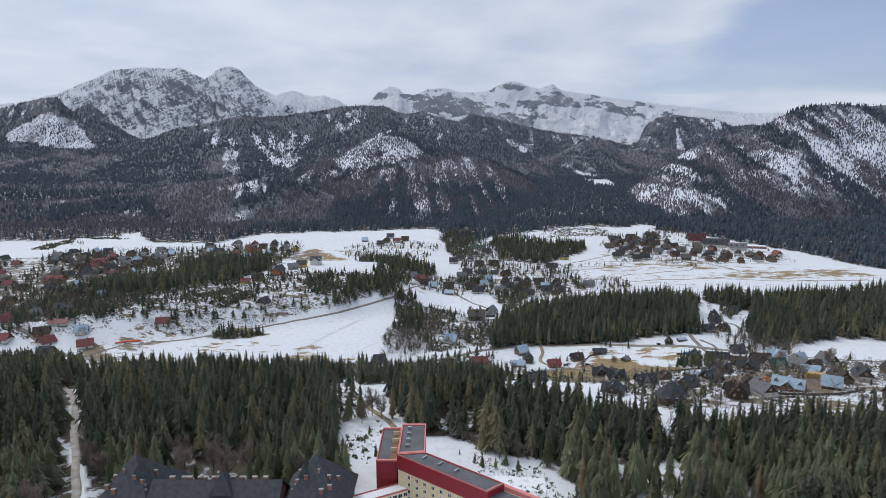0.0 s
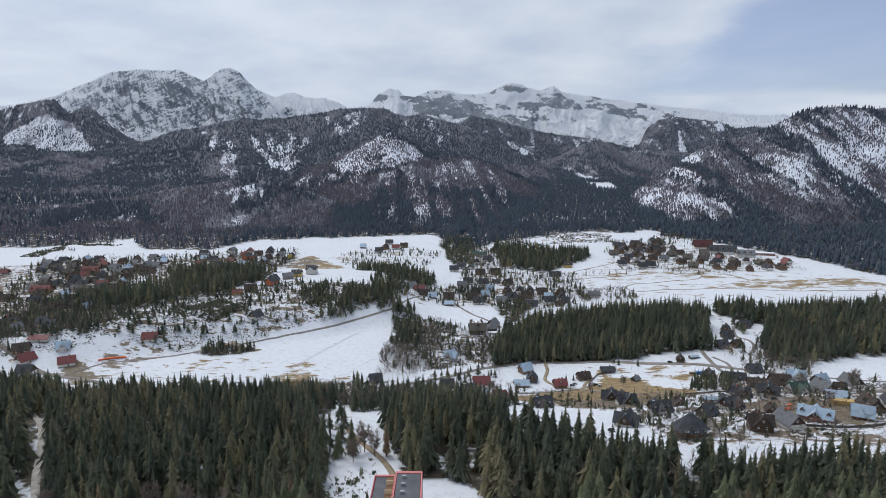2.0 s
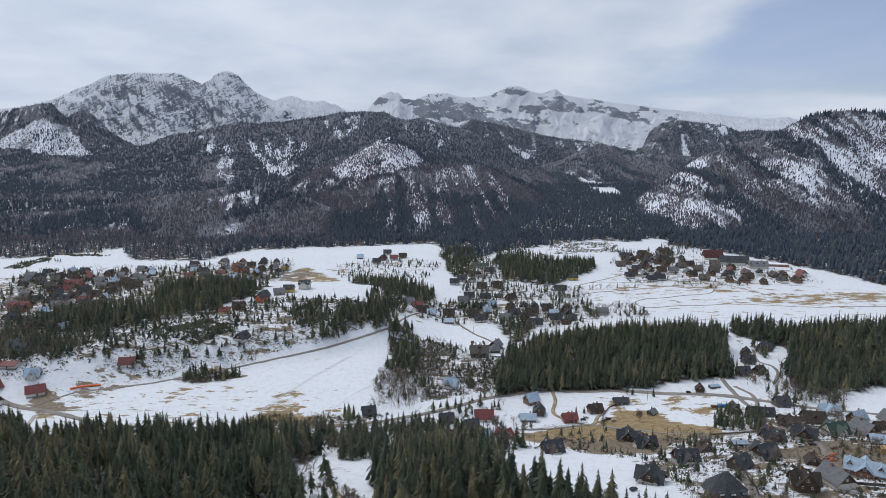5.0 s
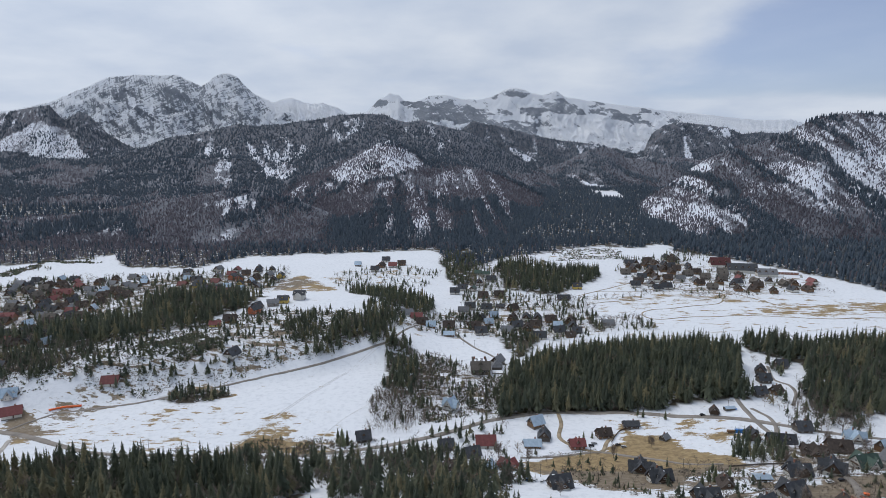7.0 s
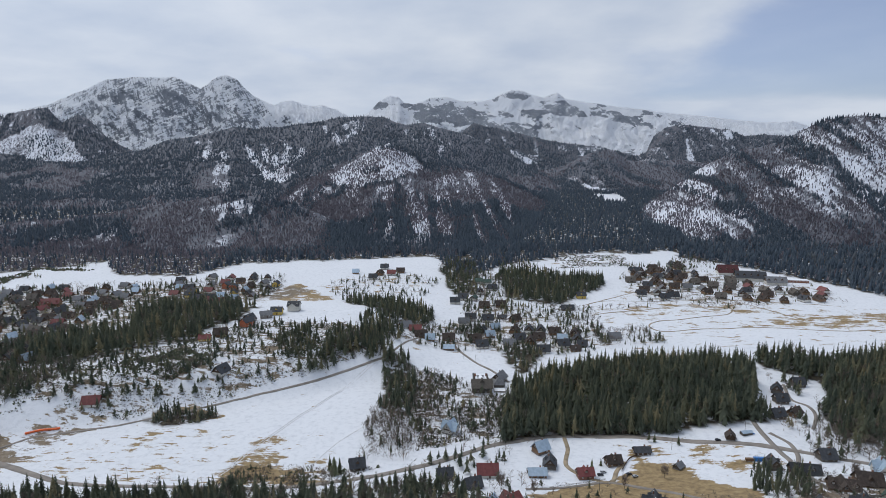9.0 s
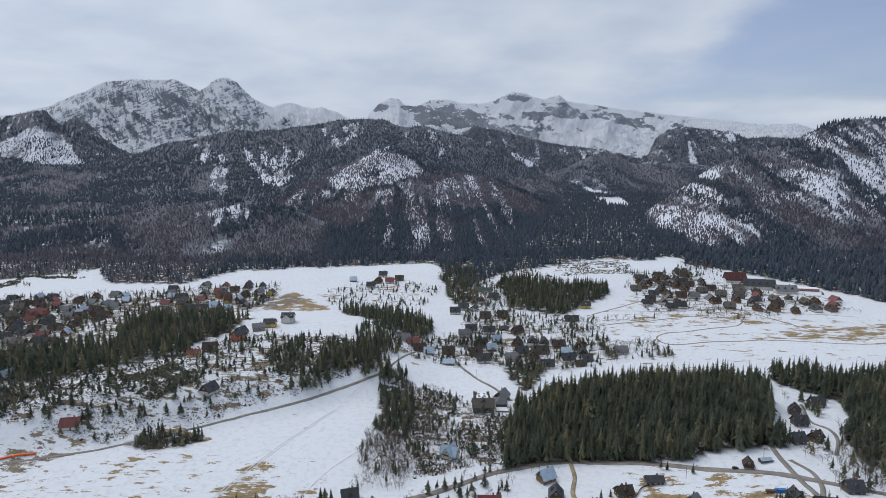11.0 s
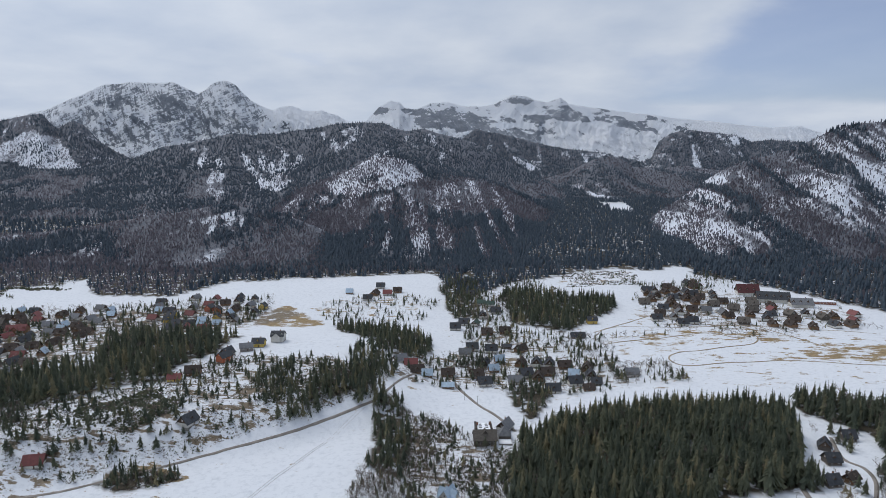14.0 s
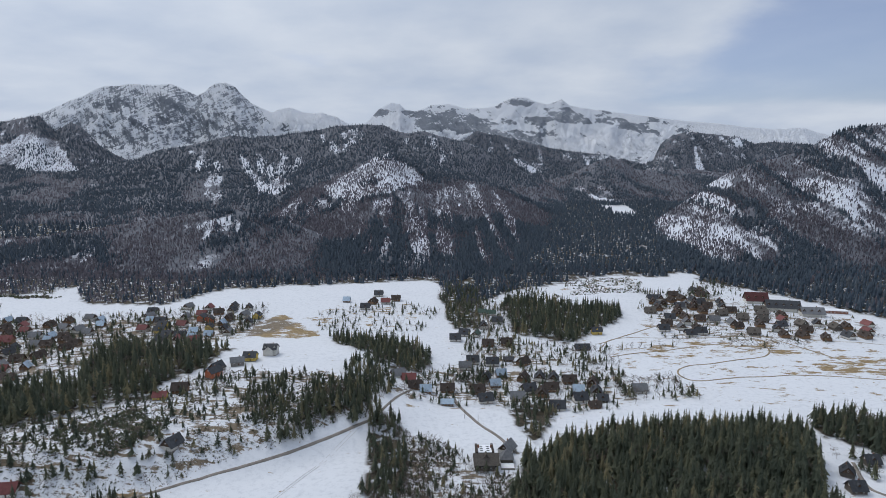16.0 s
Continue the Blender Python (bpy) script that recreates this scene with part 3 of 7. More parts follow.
# ---- mountains ----
def surface(crest, yc, yf, nu, nv, amp, freq, seed, rough, power=1.0):
    """A mountain flank: from a crest line (x, z) at depth yc down to its foot at depth yf, with spurs and gullies."""
    cx, cz = np.array(crest, float).T
    u = np.linspace(cx[0], cx[-1], nu)
    z_top = np.interp(u, cx, cz) + rough * (fbm(u / 45, 0 * u + seed, 5, seed) - 0.5)
    v = np.linspace(0, 1, nv) ** 0.9
    U, Vv = np.meshgrid(u, v)
    Z0 = np.broadcast_to(z_top, U.shape)
    shrink = 1 + (yf / yc - 1) * Vv
    X = U * shrink
    Y = yc + (yf - yc) * Vv
    foot = land_z(X, np.full_like(X, yf)) - 6
    top = np.maximum(Z0, foot)
    Z = foot + (top - foot) * (1 - Vv) ** power
    w = np.sin(np.clip(Vv * 1.15, 0, 1) * np.pi) ** 1.3
    # gullies run down the slope and wander a little
    lane = U / freq + 0.9 * (fbm(U / freq / 2, Vv * 3, 2, seed + 5) - 0.5)
    ridge = fbm(lane, Vv * 1.6, 6, seed, True, 0.60) - 0.88
    rel = np.clip((top - foot) / 200, 0, 1)
    Z = Z + amp * ridge * w * rel
    Y = Y + amp * 0.7 * (fbm(X / freq + 9 + Z / freq, Y / freq, 6, seed + 20, False, 0.6) - 0.5) * w
    return X, Y, Z


def mountain(name, label, crest, yc, yf, nu, nv, amp, freq, seed, mat, rough=8.0, power=1.0, attr=None, category="mountain"):
    X, Y, Z = surface(crest, yc, yf, nu, nv, amp, freq, seed, rough, power)
    # the far side falls away behind the crest
    back = [(X[0], np.full(nu, yc + d), np.maximum(Z[0] - f, -20)) for d, f in ((260, 420), (40, 26))]
    X, Y, Z = (np.vstack([back[0][k], back[1][k], a]) for k, a in enumerate((X, Y, Z)))
    n, m = X.shape
    i = np.arange(n * m).reshape(n, m)
    F = np.stack([i[:-1, :-1], i[:-1, 1:], i[1:, 1:], i[1:, :-1]], -1).reshape(-1, 4)[:, ::-1]
    extra = {key: fn(X, Y, Z).ravel() for key, fn in (attr or {}).items()}
    ob = tagged(new(name, mesh_np(name, np.stack([X, Y, Z], -1).reshape(-1, 3), F, mat, True, extra)), label, category, kind="structure")
    return ob, (X[2:], Y[2:], Z[2:])


CREST_ROCK = [(-3616, 514), (-3296, 513), (-3134, 533), (-2972, 552), (-2768, 602), (-2603, 667), (-2459, 725), (-2356, 767), (-2236, 778), (-2078, 781), (-1880, 785), (-1784, 742), (-1707, 704), (-1654, 731), (-1613, 769), (-1564, 788), (-1505, 788), (-1447, 761), (-1391, 703), (-1334, 648), (-1257, 612), (-1198, 594), (-1137, 616), (-1077, 622), (-1000, 596), (-920, 586), (-859, 590), (-781, 566), (-664, 508), (-546, 442), (-428, 332)]
CREST_SNOW = [(-738, 440), (-611, 509), (-548, 562), (-484, 631), (-401, 671), (-339, 663), (-298, 622), (-215, 610), (-111, 654), (13, 662), (137, 629), (261, 629), (365, 653), (467, 709), (550, 709), (633, 677), (716, 656), (818, 692), (882, 644), (1048, 619), (1297, 587), (1505, 562), (1714, 537), (1963, 516), (2131, 492), (2339, 475), (2546, 483), (2716, 434), (2969, 392), (3304, 371), (3805, 350)]
CREST_SPUR_WEST = [(-3064, 381), (-2765, 406), (-2563, 460), (-2429, 491), (-2280, 513), (-2236, 459), (-2200, 427), (-2104, 475), (-2042, 443), (-1997, 395), (-1952, 347), (-1874, 298), (-1795, 262), (-1701, 201)]
CREST_DARK = [(-24, 301), (117, 388), (181, 436), (258, 415), (329, 405), (471, 370), (613, 335), (755, 310), (862, 300), (968, 289), (1075, 264), (1183, 229), (1260, 253), (1301, 351), (1369, 403), (1456, 424), (1597, 413), (1775, 392), (1866, 350), (1988, 364), (2166, 349), (2451, 314)]
CREST_GAP = [(215, 157), (331, 180), (507, 156), (623, 185), (737, 248), (809, 265), (883, 248), (942, 208), (1059, 199), (1204, 213), (1380, 190), (1499, 155)]
CREST_MID = [(-2707, 206), (-2430, 219), (-2157, 205), (-1991, 213), (-1772, 205), (-1660, 223), (-1508, 250), (-1438, 266), (-1325, 312), (-1215, 325), (-1105, 346), (-995, 373), (-914, 362), (-777, 372), (-614, 393), (-505, 412), (-396, 419), (-288, 417), (-234, 390), (-180, 377), (-99, 390), (-17, 363), (91, 336), (173, 309), (255, 263), (365, 201), (475, 147), (587, 87), (699, 18), (812, -46)]
CREST_CONE = [(-1011, -8), (-801, 23), (-653, 85), (-527, 132), (-402, 183), (-298, 238), (-237, 270), (-196, 278), (-145, 254), (-53, 207), (70, 184), (131, 176), (234, 139), (359, 84), (484, 28), (610, -31)]
CREST_WEST = [(-1600, 70), (-1459, 58), (-1309, 56), (-1160, 56), (-1011, 67), (-862, 82), (-742, 106), (-638, 118), (-564, 130), (-462, 125), (-389, 106), (-302, 73), (-215, 29)]
CREST_EAST = [(512, -29), (547, 0), (582, 30), (650, 89), (719, 134), (770, 172), (839, 214), (907, 241), (977, 254), (1045, 275), (1113, 309), (1163, 333), (1211, 344), (1284, 349), (1368, 343), (1511, 345), (1689, 310), (1955, 284), (2226, 231)]

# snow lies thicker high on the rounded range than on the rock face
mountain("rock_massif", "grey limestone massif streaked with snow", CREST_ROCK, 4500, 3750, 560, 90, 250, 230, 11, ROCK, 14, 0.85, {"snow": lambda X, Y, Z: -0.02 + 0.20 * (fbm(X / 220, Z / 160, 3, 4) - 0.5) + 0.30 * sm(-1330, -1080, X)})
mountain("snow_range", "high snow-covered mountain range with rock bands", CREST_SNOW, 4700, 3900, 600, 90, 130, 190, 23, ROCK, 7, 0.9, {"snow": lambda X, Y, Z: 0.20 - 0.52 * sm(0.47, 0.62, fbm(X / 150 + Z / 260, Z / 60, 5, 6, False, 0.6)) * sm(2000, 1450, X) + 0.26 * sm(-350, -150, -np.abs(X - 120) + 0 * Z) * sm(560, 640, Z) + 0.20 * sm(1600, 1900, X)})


def stand(poly, X, Z, far=26, size=60):
    """An open or a dense stand on a hillside, outlined by x and height."""
    return ragged(poly, X, Z, far, size, 21) * 1.0


def streaks(X, Z, lo, hi, seed, lean=0.4):
    """Thin open lanes that run down the slope."""
    return sm(lo, hi, fbm((X + lean * Z) / 26, Z / 90, 5, seed, False, 0.7))


BARE = {
    "west": lambda X, Y, Z: 0.30 * sm(0.54, 0.64, fbm(X / 30, Z / 12, 4, 72)) + 0.42 * stand([(-518, 45), (-504, 58), (-447, 60), (-440, 48), (-486, 36)], X, Z, 8, 16) + 0.65 * stand([(-574, 109), (-494, 128), (-462, 94), (-532, 86)], X, Z, 12, 20) * streaks(X, Z, 0.42, 0.55, 73) + 0.5 * stand([(-928, 37), (-871, 48), (-764, 58), (-746, 44), (-801, 29), (-860, 26)], X, Z, 12, 20) * streaks(X, Z, 0.42, 0.56, 74),
    "cone": lambda X, Y, Z: 0.95 * stand([(-412, 158), (-291, 232), (-196, 281), (-120, 228), (-68, 180), (-142, 166), (-238, 140), (-369, 142)], X, Z, 12, 40) + 0.7 * stand([(-599, 85), (-448, 146), (-321, 131), (-396, 80)], X, Z) * streaks(X, Z, 0.45, 0.55, 75) + (0.85 * stand([(31, 180), (167, 157), (211, 98), (172, 32), (60, 32), (20, 93)], X, Z) + 0.72 * stand([(-304, 134), (-45, 161), (31, 180), (60, 60), (19, 29), (-212, 42)], X, Z)) * streaks(X, Z, 0.47, 0.56, 76),
    "east": lambda X, Y, Z: np.clip((0.36 + 0.42 * stand([(900, 120), (980, 230), (1091, 295), (1205, 330), (1500, 340), (1400, 130), (1108, 100)], X, Z)) * (0.25 + 1.3 * streaks(X, Z, 0.44, 0.54, 31, 0.1)) + (0.80 * stand([(530, 10), (650, 125), (740, 195), (815, 205), (740, 134), (670, 92), (600, 36)], X, Z, 26) + 0.80 * stand([(565, 78), (700, 105), (705, 58), (640, 38), (550, 46)], X, Z, 24)) * (0.45 + 0.55 * streaks(X, Z, 0.38, 0.52, 35, 0.1)) + 0.45 * stand([(879, 150), (1032, 192), (1057, 147), (896, 76), (800, 78)], X, Z) * streaks(X, Z, 0.38, 0.5, 33, 0.1) - 0.8 * stand([(759, 170), (845, 210), (800, 131), (694, 84), (685, 100)], X, Z, 14) - 0.7 * stand([(1021, 280), (1110, 310), (991, 210), (905, 185)], X, Z, 18) - 0.6 * sm(60, 30, Z - 0.06 * (X - 600)), 0, 1),
    "mid": lambda X, Y, Z: (0.75 * stand([(-1176, 303), (-1074, 300), (-907, 232), (-800, 149), (-730, 98), (-851, 139), (-970, 197)], X, Z, 18, 50) + 0.95 * stand([(-1000, 342), (-876, 280), (-734, 195), (-600, 134), (-672, 138), (-800, 212)], X, Z, 12, 40) + 0.75 * stand([(-838, 279), (-750, 305), (-602, 261), (-533, 176), (-591, 137), (-682, 171)], X, Z)) * streaks(X, Z, 0.40, 0.52, 12, 0.9) + (0.7 * stand([(-567, 384), (-397, 412), (-350, 342), (-436, 266), (-509, 313)], X, Z) + 0.6 * stand([(-227, 355), (-47, 372), (60, 295), (-58, 196), (-166, 316)], X, Z) + 0.10) * streaks(X, Z, 0.49, 0.58, 13, 0.3),
    "dark": lambda X, Y, Z: 0.85 * stand([(380, 265), (550, 246), (500, 188), (400, 222)], X, Z, 14) * streaks(X, Z, 0.38, 0.5, 19) + 0.7 * stand([(815, 290), (1085, 275), (960, 175), (837, 145), (815, 221)], X, Z) * streaks(X, Z, 0.35, 0.5, 18) + 0.8 * stand([(1440, 330), (1462, 330), (1420, 180), (1375, 180)], X, Z, 8) + 0.75 * stand([(1500, 415), (1860, 385), (1760, 340), (1540, 360)], X, Z, 18) * streaks(X, Z, 0.44, 0.54, 14, 0.1) + 0.5 * streaks(X, Z, 0.55, 0.63, 17, 0.1),
    "spur": lambda X, Y, Z: 0.8 * stand([(-2380, 300), (-2329, 365), (-2233, 425), (-2133, 378), (-1983, 297), (-1790, 205), (-1959, 205), (-2164, 240), (-2320, 255)], X, Z, 14) + (0.5 * stand([(-2600, 470), (-2282, 505), (-2324, 462), (-2409, 403), (-2470, 370)], X, Z) + 0.35) * streaks(X, Z, 0.48, 0.58, 16, 0.5),
    "gap": lambda X, Y, Z: 1.0 * stand([(610, 110), (618, 82), (650, 74), (735, 70), (735, 84), (680, 90), (640, 96)], X, Z, 6, 20) + 0.55 * stand([(560, 118), (702, 150), (700, 95), (610, 80)], X, Z) * streaks(X, Z, 0.42, 0.54, 15),
}
SLOPES = {}


def hill(key, label, crest, yc, yf, nu, nv, amp, freq, seed, bare, power=1.0):
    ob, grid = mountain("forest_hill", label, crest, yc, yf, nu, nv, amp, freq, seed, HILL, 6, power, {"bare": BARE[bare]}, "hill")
    SLOPES[key] = (grid, BARE[bare], seed)


hill("spur", "dark wooded spur with snowy clearings below the rock face", CREST_SPUR_WEST, 3700, 3050, 200, 40, 60, 240, 41, "spur")
hill("dark", "dark spruce ridge below the snow range", CREST_DARK, 4000, 3450, 260, 40, 60, 260, 43, "dark")
hill("gap", "wooded hill closing the side valley", CREST_GAP, 3300, 2700, 140, 36, 40, 200, 47, "gap")
hill("mid", "broad wooded hill with snow gullies", CREST_MID, 3100, 2050, 300, 60, 80, 300, 53, "mid")
hill("cone", "wooded foothill with a snowy clear-cut top", CREST_CONE, 2350, 1350, 200, 60, 50, 260, 59, "cone", 1.15)
hill("west", "low brown wooded ridge at the valley edge", CREST_WEST, 1700, 1330, 180, 40, 18, 220, 61, "west", 1.1)
hill("east", "steep hill with thin woods over snow", CREST_EAST, 2050, 1400, 220, 60, 45, 220, 67, "east", 1.0)

# ---- trees ----
def spruce_crown(seed, boughs, rmax=0.20, start=0.15, fine=False):
    """A spruce crown one unit high: drooping, roof-shaped boughs set spirally round the stem. Returns verts, faces (triangles)."""
    rng = np.random.RandomState(seed)
    V, F = [], []
    lump = rng.rand(5) * 6.28
    for k in range(boughs):
        s = (k + rng.rand()) / boughs
        s = s ** 0.88
        z = start + (0.97 - start) * s
        th = k * 2.39996 + rng.normal() * 0.5
        # crowns are uneven: fuller to one side and in some storeys
        uneven = 1 + 0.20 * math.sin(th + lump[0]) + 0.18 * math.sin(z * 19 + lump[1]) + 0.12 * math.sin(2 * th + z * 30 + lump[2])
        R = rmax * ((1 - s) ** 0.78) * uneven + 0.010
        if s < 0.14:
            R *= 0.62 + 2.7 * s
        r = R * (0.55 + 0.60 * rng.rand())
        drop = r * (0.45 + 0.75 * rng.rand()) * (1.3 - 0.7 * s)
        wid = r * (0.42 + 0.28 * rng.rand()) + 0.008
        rows = [(0.22, 1.0, 0.24), (0.30, 0.86, -0.26)] if not fine else [(0.42, 1.0, 0.0), (0.36, 0.9, 0.40), (0.36, 0.88, -0.42), (0.25, 0.74, 0.85), (0.25, 0.72, -0.85)]
        for mid, reach, lean in rows:
            ex, ey = math.cos(th + lean), math.sin(th + lean)
            L, w = r * reach * (0.85 + 0.3 * rng.rand()), wid * (0.80 if not fine else 0.40)
            n = len(V)
            jit = rng.normal(size=3) * 0.008
            tip = z - drop * (0.8 + 0.4 * rng.rand()) + jit[1]
            if rng.rand() < (0.15 if fine else 0.35):
                # a fan: narrow at the stem, with a broad hanging fringe
                a, b = L * (0.75 + 0.4 * rng.rand()), L * (0.75 + 0.4 * rng.rand())
                q = w * (0.36 if not fine else 0.5)
                V += [(ex * L * 0.12, ey * L * 0.12, z + 0.25 * drop + jit[0]),
                      (ex * a - ey * q, ey * a + ex * q, tip + jit[2] - 0.25 * drop * rng.rand()),
                      (ex * b + ey * q, ey * b - ex * q, tip - 0.25 * drop * rng.rand())]
            else:
                # a spray: broad near the stem, ending in a hanging point
                V += [(ex * L * mid - ey * w * 0.5, ey * L * mid + ex * w * 0.5, z - drop * 0.25 + jit[0]),
                      (ex * L * mid + ey * w * 0.5, ey * L * mid - ex * w * 0.5, z - drop * 0.25 + jit[2]),
                      (ex * L * 0.92, ey * L * 0.92, tip)]
            F += [(n, n + 1, n + 2)]
    # the dense inner crown
    n = len(V)
    V += [(rmax * 0.34 * math.cos(1.2566 * a), rmax * 0.34 * math.sin(1.2566 * a), start + 0.06 + 0.05 * rng.rand()) for a in range(5)] + [(0, 0, 0.88)]
    F += [(n + a, n + (a + 1) % 5, n + 5) for a in range(5)]
    n = len(V)
    V += [(0.014, 0, 0.90), (-0.008, 0.012, 0.90), (-0.008, -0.012, 0.90), (0, 0, 1.02)]
    F += [(n, n + 1, n + 3), (n + 1, n + 2, n + 3), (n + 2, n, n + 3)]
    return np.array(V), np.array(F)


def far_spruce(seed, sides=5, tiers=2):
    """A distant spruce: stacked ragged cones."""
    rng = np.random.RandomState(seed)
    V, F = [], []
    for k in range(tiers):
        z0, z1 = (0.05, 0.66) if k == 0 and tiers == 2 else ((0.42, 1.0) if tiers == 2 else (0.02, 1.0))
        r = (0.17, 0.11)[k]
        n = len(V)
        V.append((0, 0, z1))
        for a in range(sides):
            th = 6.283 * (a + rng.rand() * 0.5) / sides
            q = r * (0.75 + 0.5 * rng.rand())
            V.append((q * math.cos(th), q * math.sin(th), z0 + 0.08 * rng.rand()))
        F += [(n, n + 1 + a, n + 1 + (a + 1) % sides) for a in range(sides)]
    return np.array(V), np.array(F)


def bare_crown(seed, limbs=26, spread=0.30, twigs=4, thick=1.0):
    """A leafless crown one unit high: limbs that fork into thin tapering twigs (flat slivers turned every way)."""
    rng = np.random.RandomState(seed)
    V, F = [], []

    def sliver(p, q, w):
        d = q - p
        s = np.cross(d, rng.normal(size=3))
        s = s / (np.linalg.norm(s) + 1e-9) * w * thick
        n = len(V)
        V.extend([p - s, p + s, q])
        F.append((n, n + 1, n + 2))
    for k in range(limbs):
        z = 0.22 + 0.62 * rng.rand() ** 0.9
        th = rng.rand() * 6.283
        env = spread * math.sqrt(max(0.05, 1 - ((z - 0.5) / 0.55) ** 2))
        p = np.array([0, 0, z])
        q = p + np.array([math.cos(th) * env * 0.8, math.sin(th) * env * 0.8, 0.10 + 0.14 * rng.rand()])
        sliver(p, q, 0.006)
        for _ in range(twigs):
            a = p + (q - p) * (0.35 + 0.6 * rng.rand())
            b = a + np.array([rng.normal() * 0.07, rng.normal() * 0.07, 0.06 + 0.10 * rng.rand()])
            sliver(a, b, 0.005)
            for _ in range(2):
                c = a + (b - a) * rng.rand()
                sliver(c, c + np.array([rng.normal() * 0.045, rng.normal() * 0.045, 0.03 + 0.05 * rng.rand()]), 0.004)
    n = len(V)
    V += [np.array(c) for c in ((0.012, 0, 0.1), (-0.006, 0.01, 0.1), (-0.006, -0.01, 0.1), (0, 0, 0.95))]
    F += [(n, n + 1, n + 3), (n + 1, n + 2, n + 3), (n + 2, n, n + 3)]
    return np.array(V), np.array(F)


def far_bare(seed):
    """A distant leafless tree: a thin upright tuft of slivers."""
    rng = np.random.RandomState(seed)
    V, F = [], []
    for k in range(5):
        th = rng.rand() * 6.283
        r, z = 0.15 * (0.4 + 0.6 * rng.rand()), 0.55 + 0.45 * rng.rand()
        n = len(V)
        dx, dy = math.cos(th), math.sin(th)
        V += [(-dy * 0.02, dx * 0.02, 0.05 + 0.25 * rng.rand()), (dx * r - dy * 0.085, dy * r + dx * 0.085, z * 0.8), (dx * r * 0.6 + dy * 0.06, dy * r * 0.6 - dx * 0.06, z)]
        F += [(n, n + 1, n + 2)]
    return np.array(V), np.array(F)


def trunk_mesh(name, sides=6, r0=0.016, top=0.93, m=BARK):
    V, F = [], []
    for z, r in ((-0.03, r0 * 1.25), (0.03, r0), (0.5, r0 * 0.62), (top, r0 * 0.12)):
        V += [(r * math.cos(6.283 * a / sides), r * math.sin(6.283 * a / sides), z) for a in range(sides)]
    for k in range(3):
        F += [(k * sides + a, k * sides + (a + 1) % sides, (k + 1) * sides + (a + 1) % sides, (k + 1) * sides + a) for a in range(sides)]
    return mesh_np(name, V, F, m, True)


def scatter(poly, spacing, seed, keep=None):
    """Plan points inside an outline on a jittered grid."""
    rng = np.random.RandomState(seed)
    xs, ys = np.array(poly, float).T
    gx, gy = np.meshgrid(np.arange(xs.min(), xs.max(), spacing), np.arange(ys.min(), ys.max(), spacing))
    gx, gy = gx.ravel() + (rng.rand(gx.size) - 0.5) * spacing * 0.95, gy.ravel() + (rng.rand(gx.size) - 0.5) * spacing * 0.95
    ok = ragged(poly, gx, gy, 11, 30)
    # a few gaps among the trees
    ok &= fbm(gx / 16, gy / 16, 2, seed + 6) > 0.29
    if keep is not None:
        ok &= keep(gx, gy)
    return gx[ok], gy[ok], rng


def joined(name, label, x, y, z, h, shapes, mat, rng, tone, wide=1.0, category="woods"):
    """Many trees as one mesh."""
    VV, FF, TT, base = [], [], [], 0
    pick = rng.randint(0, len(shapes), len(x))
    for k, (V, F) in enumerate(shapes):
        s = np.where(pick == k)[0]
        if not len(s):
            continue
        th = rng.rand(len(s)) * 6.283
        c, sn = np.cos(th)[:, None], np.sin(th)[:, None]
        w = (h[s] * wide * (0.8 + 0.45 * rng.rand(len(s))))[:, None]
        P = np.stack([x[s, None] + w * (c * V[:, 0] - sn * V[:, 1]), y[s, None] + w * (sn * V[:, 0] + c * V[:, 1]), z[s, None] + h[s, None] * V[:, 2]], -1)
        VV.append(P.reshape(-1, 3))
        FF.append((F[None] + (np.arange(len(s)) * len(V))[:, None, None] + base).reshape(-1, 3))
        TT.append(np.repeat(tone[s], len(V)))
        base += len(s) * len(V)
    me = mesh_np(name, np.concatenate(VV), np.concatenate(FF), mat, False, {"tone": np.concatenate(TT)})
    return tagged(new(name, me), label, category, kind="stuff")


FINE_SPRUCE = [spruce_crown(s, 260, 0.180 + 0.03 * (s % 3), 0.12 + 0.06 * (s % 4), True) for s in range(7)]
MID_SPRUCE = [spruce_crown(s + 20, 54, 0.185 + 0.03 * (s % 3), 0.14 + 0.06 * (s % 4)) for s in range(8)]
NEAR_SPRUCE = [spruce_crown(s + 30, 112, 0.185 + 0.03 * (s % 3), 0.16 + 0.06 * (s % 4)) for s in range(8)]
LOW_SPRUCE = [spruce_crown(s + 40, 40, 0.235, 0.10 + 0.07 * (s % 3)) for s in range(6)]
STEMS = [(np.array([(0.011, 0, -0.02), (-0.006, 0.009, -0.02), (-0.006, -0.009, -0.02), (0, 0, 0.9)]), np.array([(0, 1, 3), (1, 2, 3), (2, 0, 3)]))]
FAR_SPRUCES = [far_spruce(s, 4) for s in range(6)]
FARTHEST = [far_spruce(s + 9, 4, 1) for s in range(6)]
MID_BARE = [bare_crown(s, 8, 0.32, 3, 2.1) for s in range(4)]
FAR_BARES = [far_bare(s) for s in range(6)]

SPRUCE_MESH = [mesh_np("crown", V, F, SPRUCE) for V, F in FINE_SPRUCE]
LARCH_MESH = [mesh_np("crown", V, F, LARCH) for V, F in (spruce_crown(70, 150, 0.15, 0.16, True), spruce_crown(71, 150, 0.17, 0.2, True))]
BARE_MESH = [mesh_np("crown", V, F, TWIGS) for V, F in (bare_crown(80, 60, 0.36, 6, 1.5), bare_crown(81, 55, 0.30, 6, 1.5), bare_crown(82, 60, 0.40, 5, 1.5))]
TRUNK_MESH = trunk_mesh("trunk")
MADE = {"spruce": 0, "larch": 0, "bare": 0}


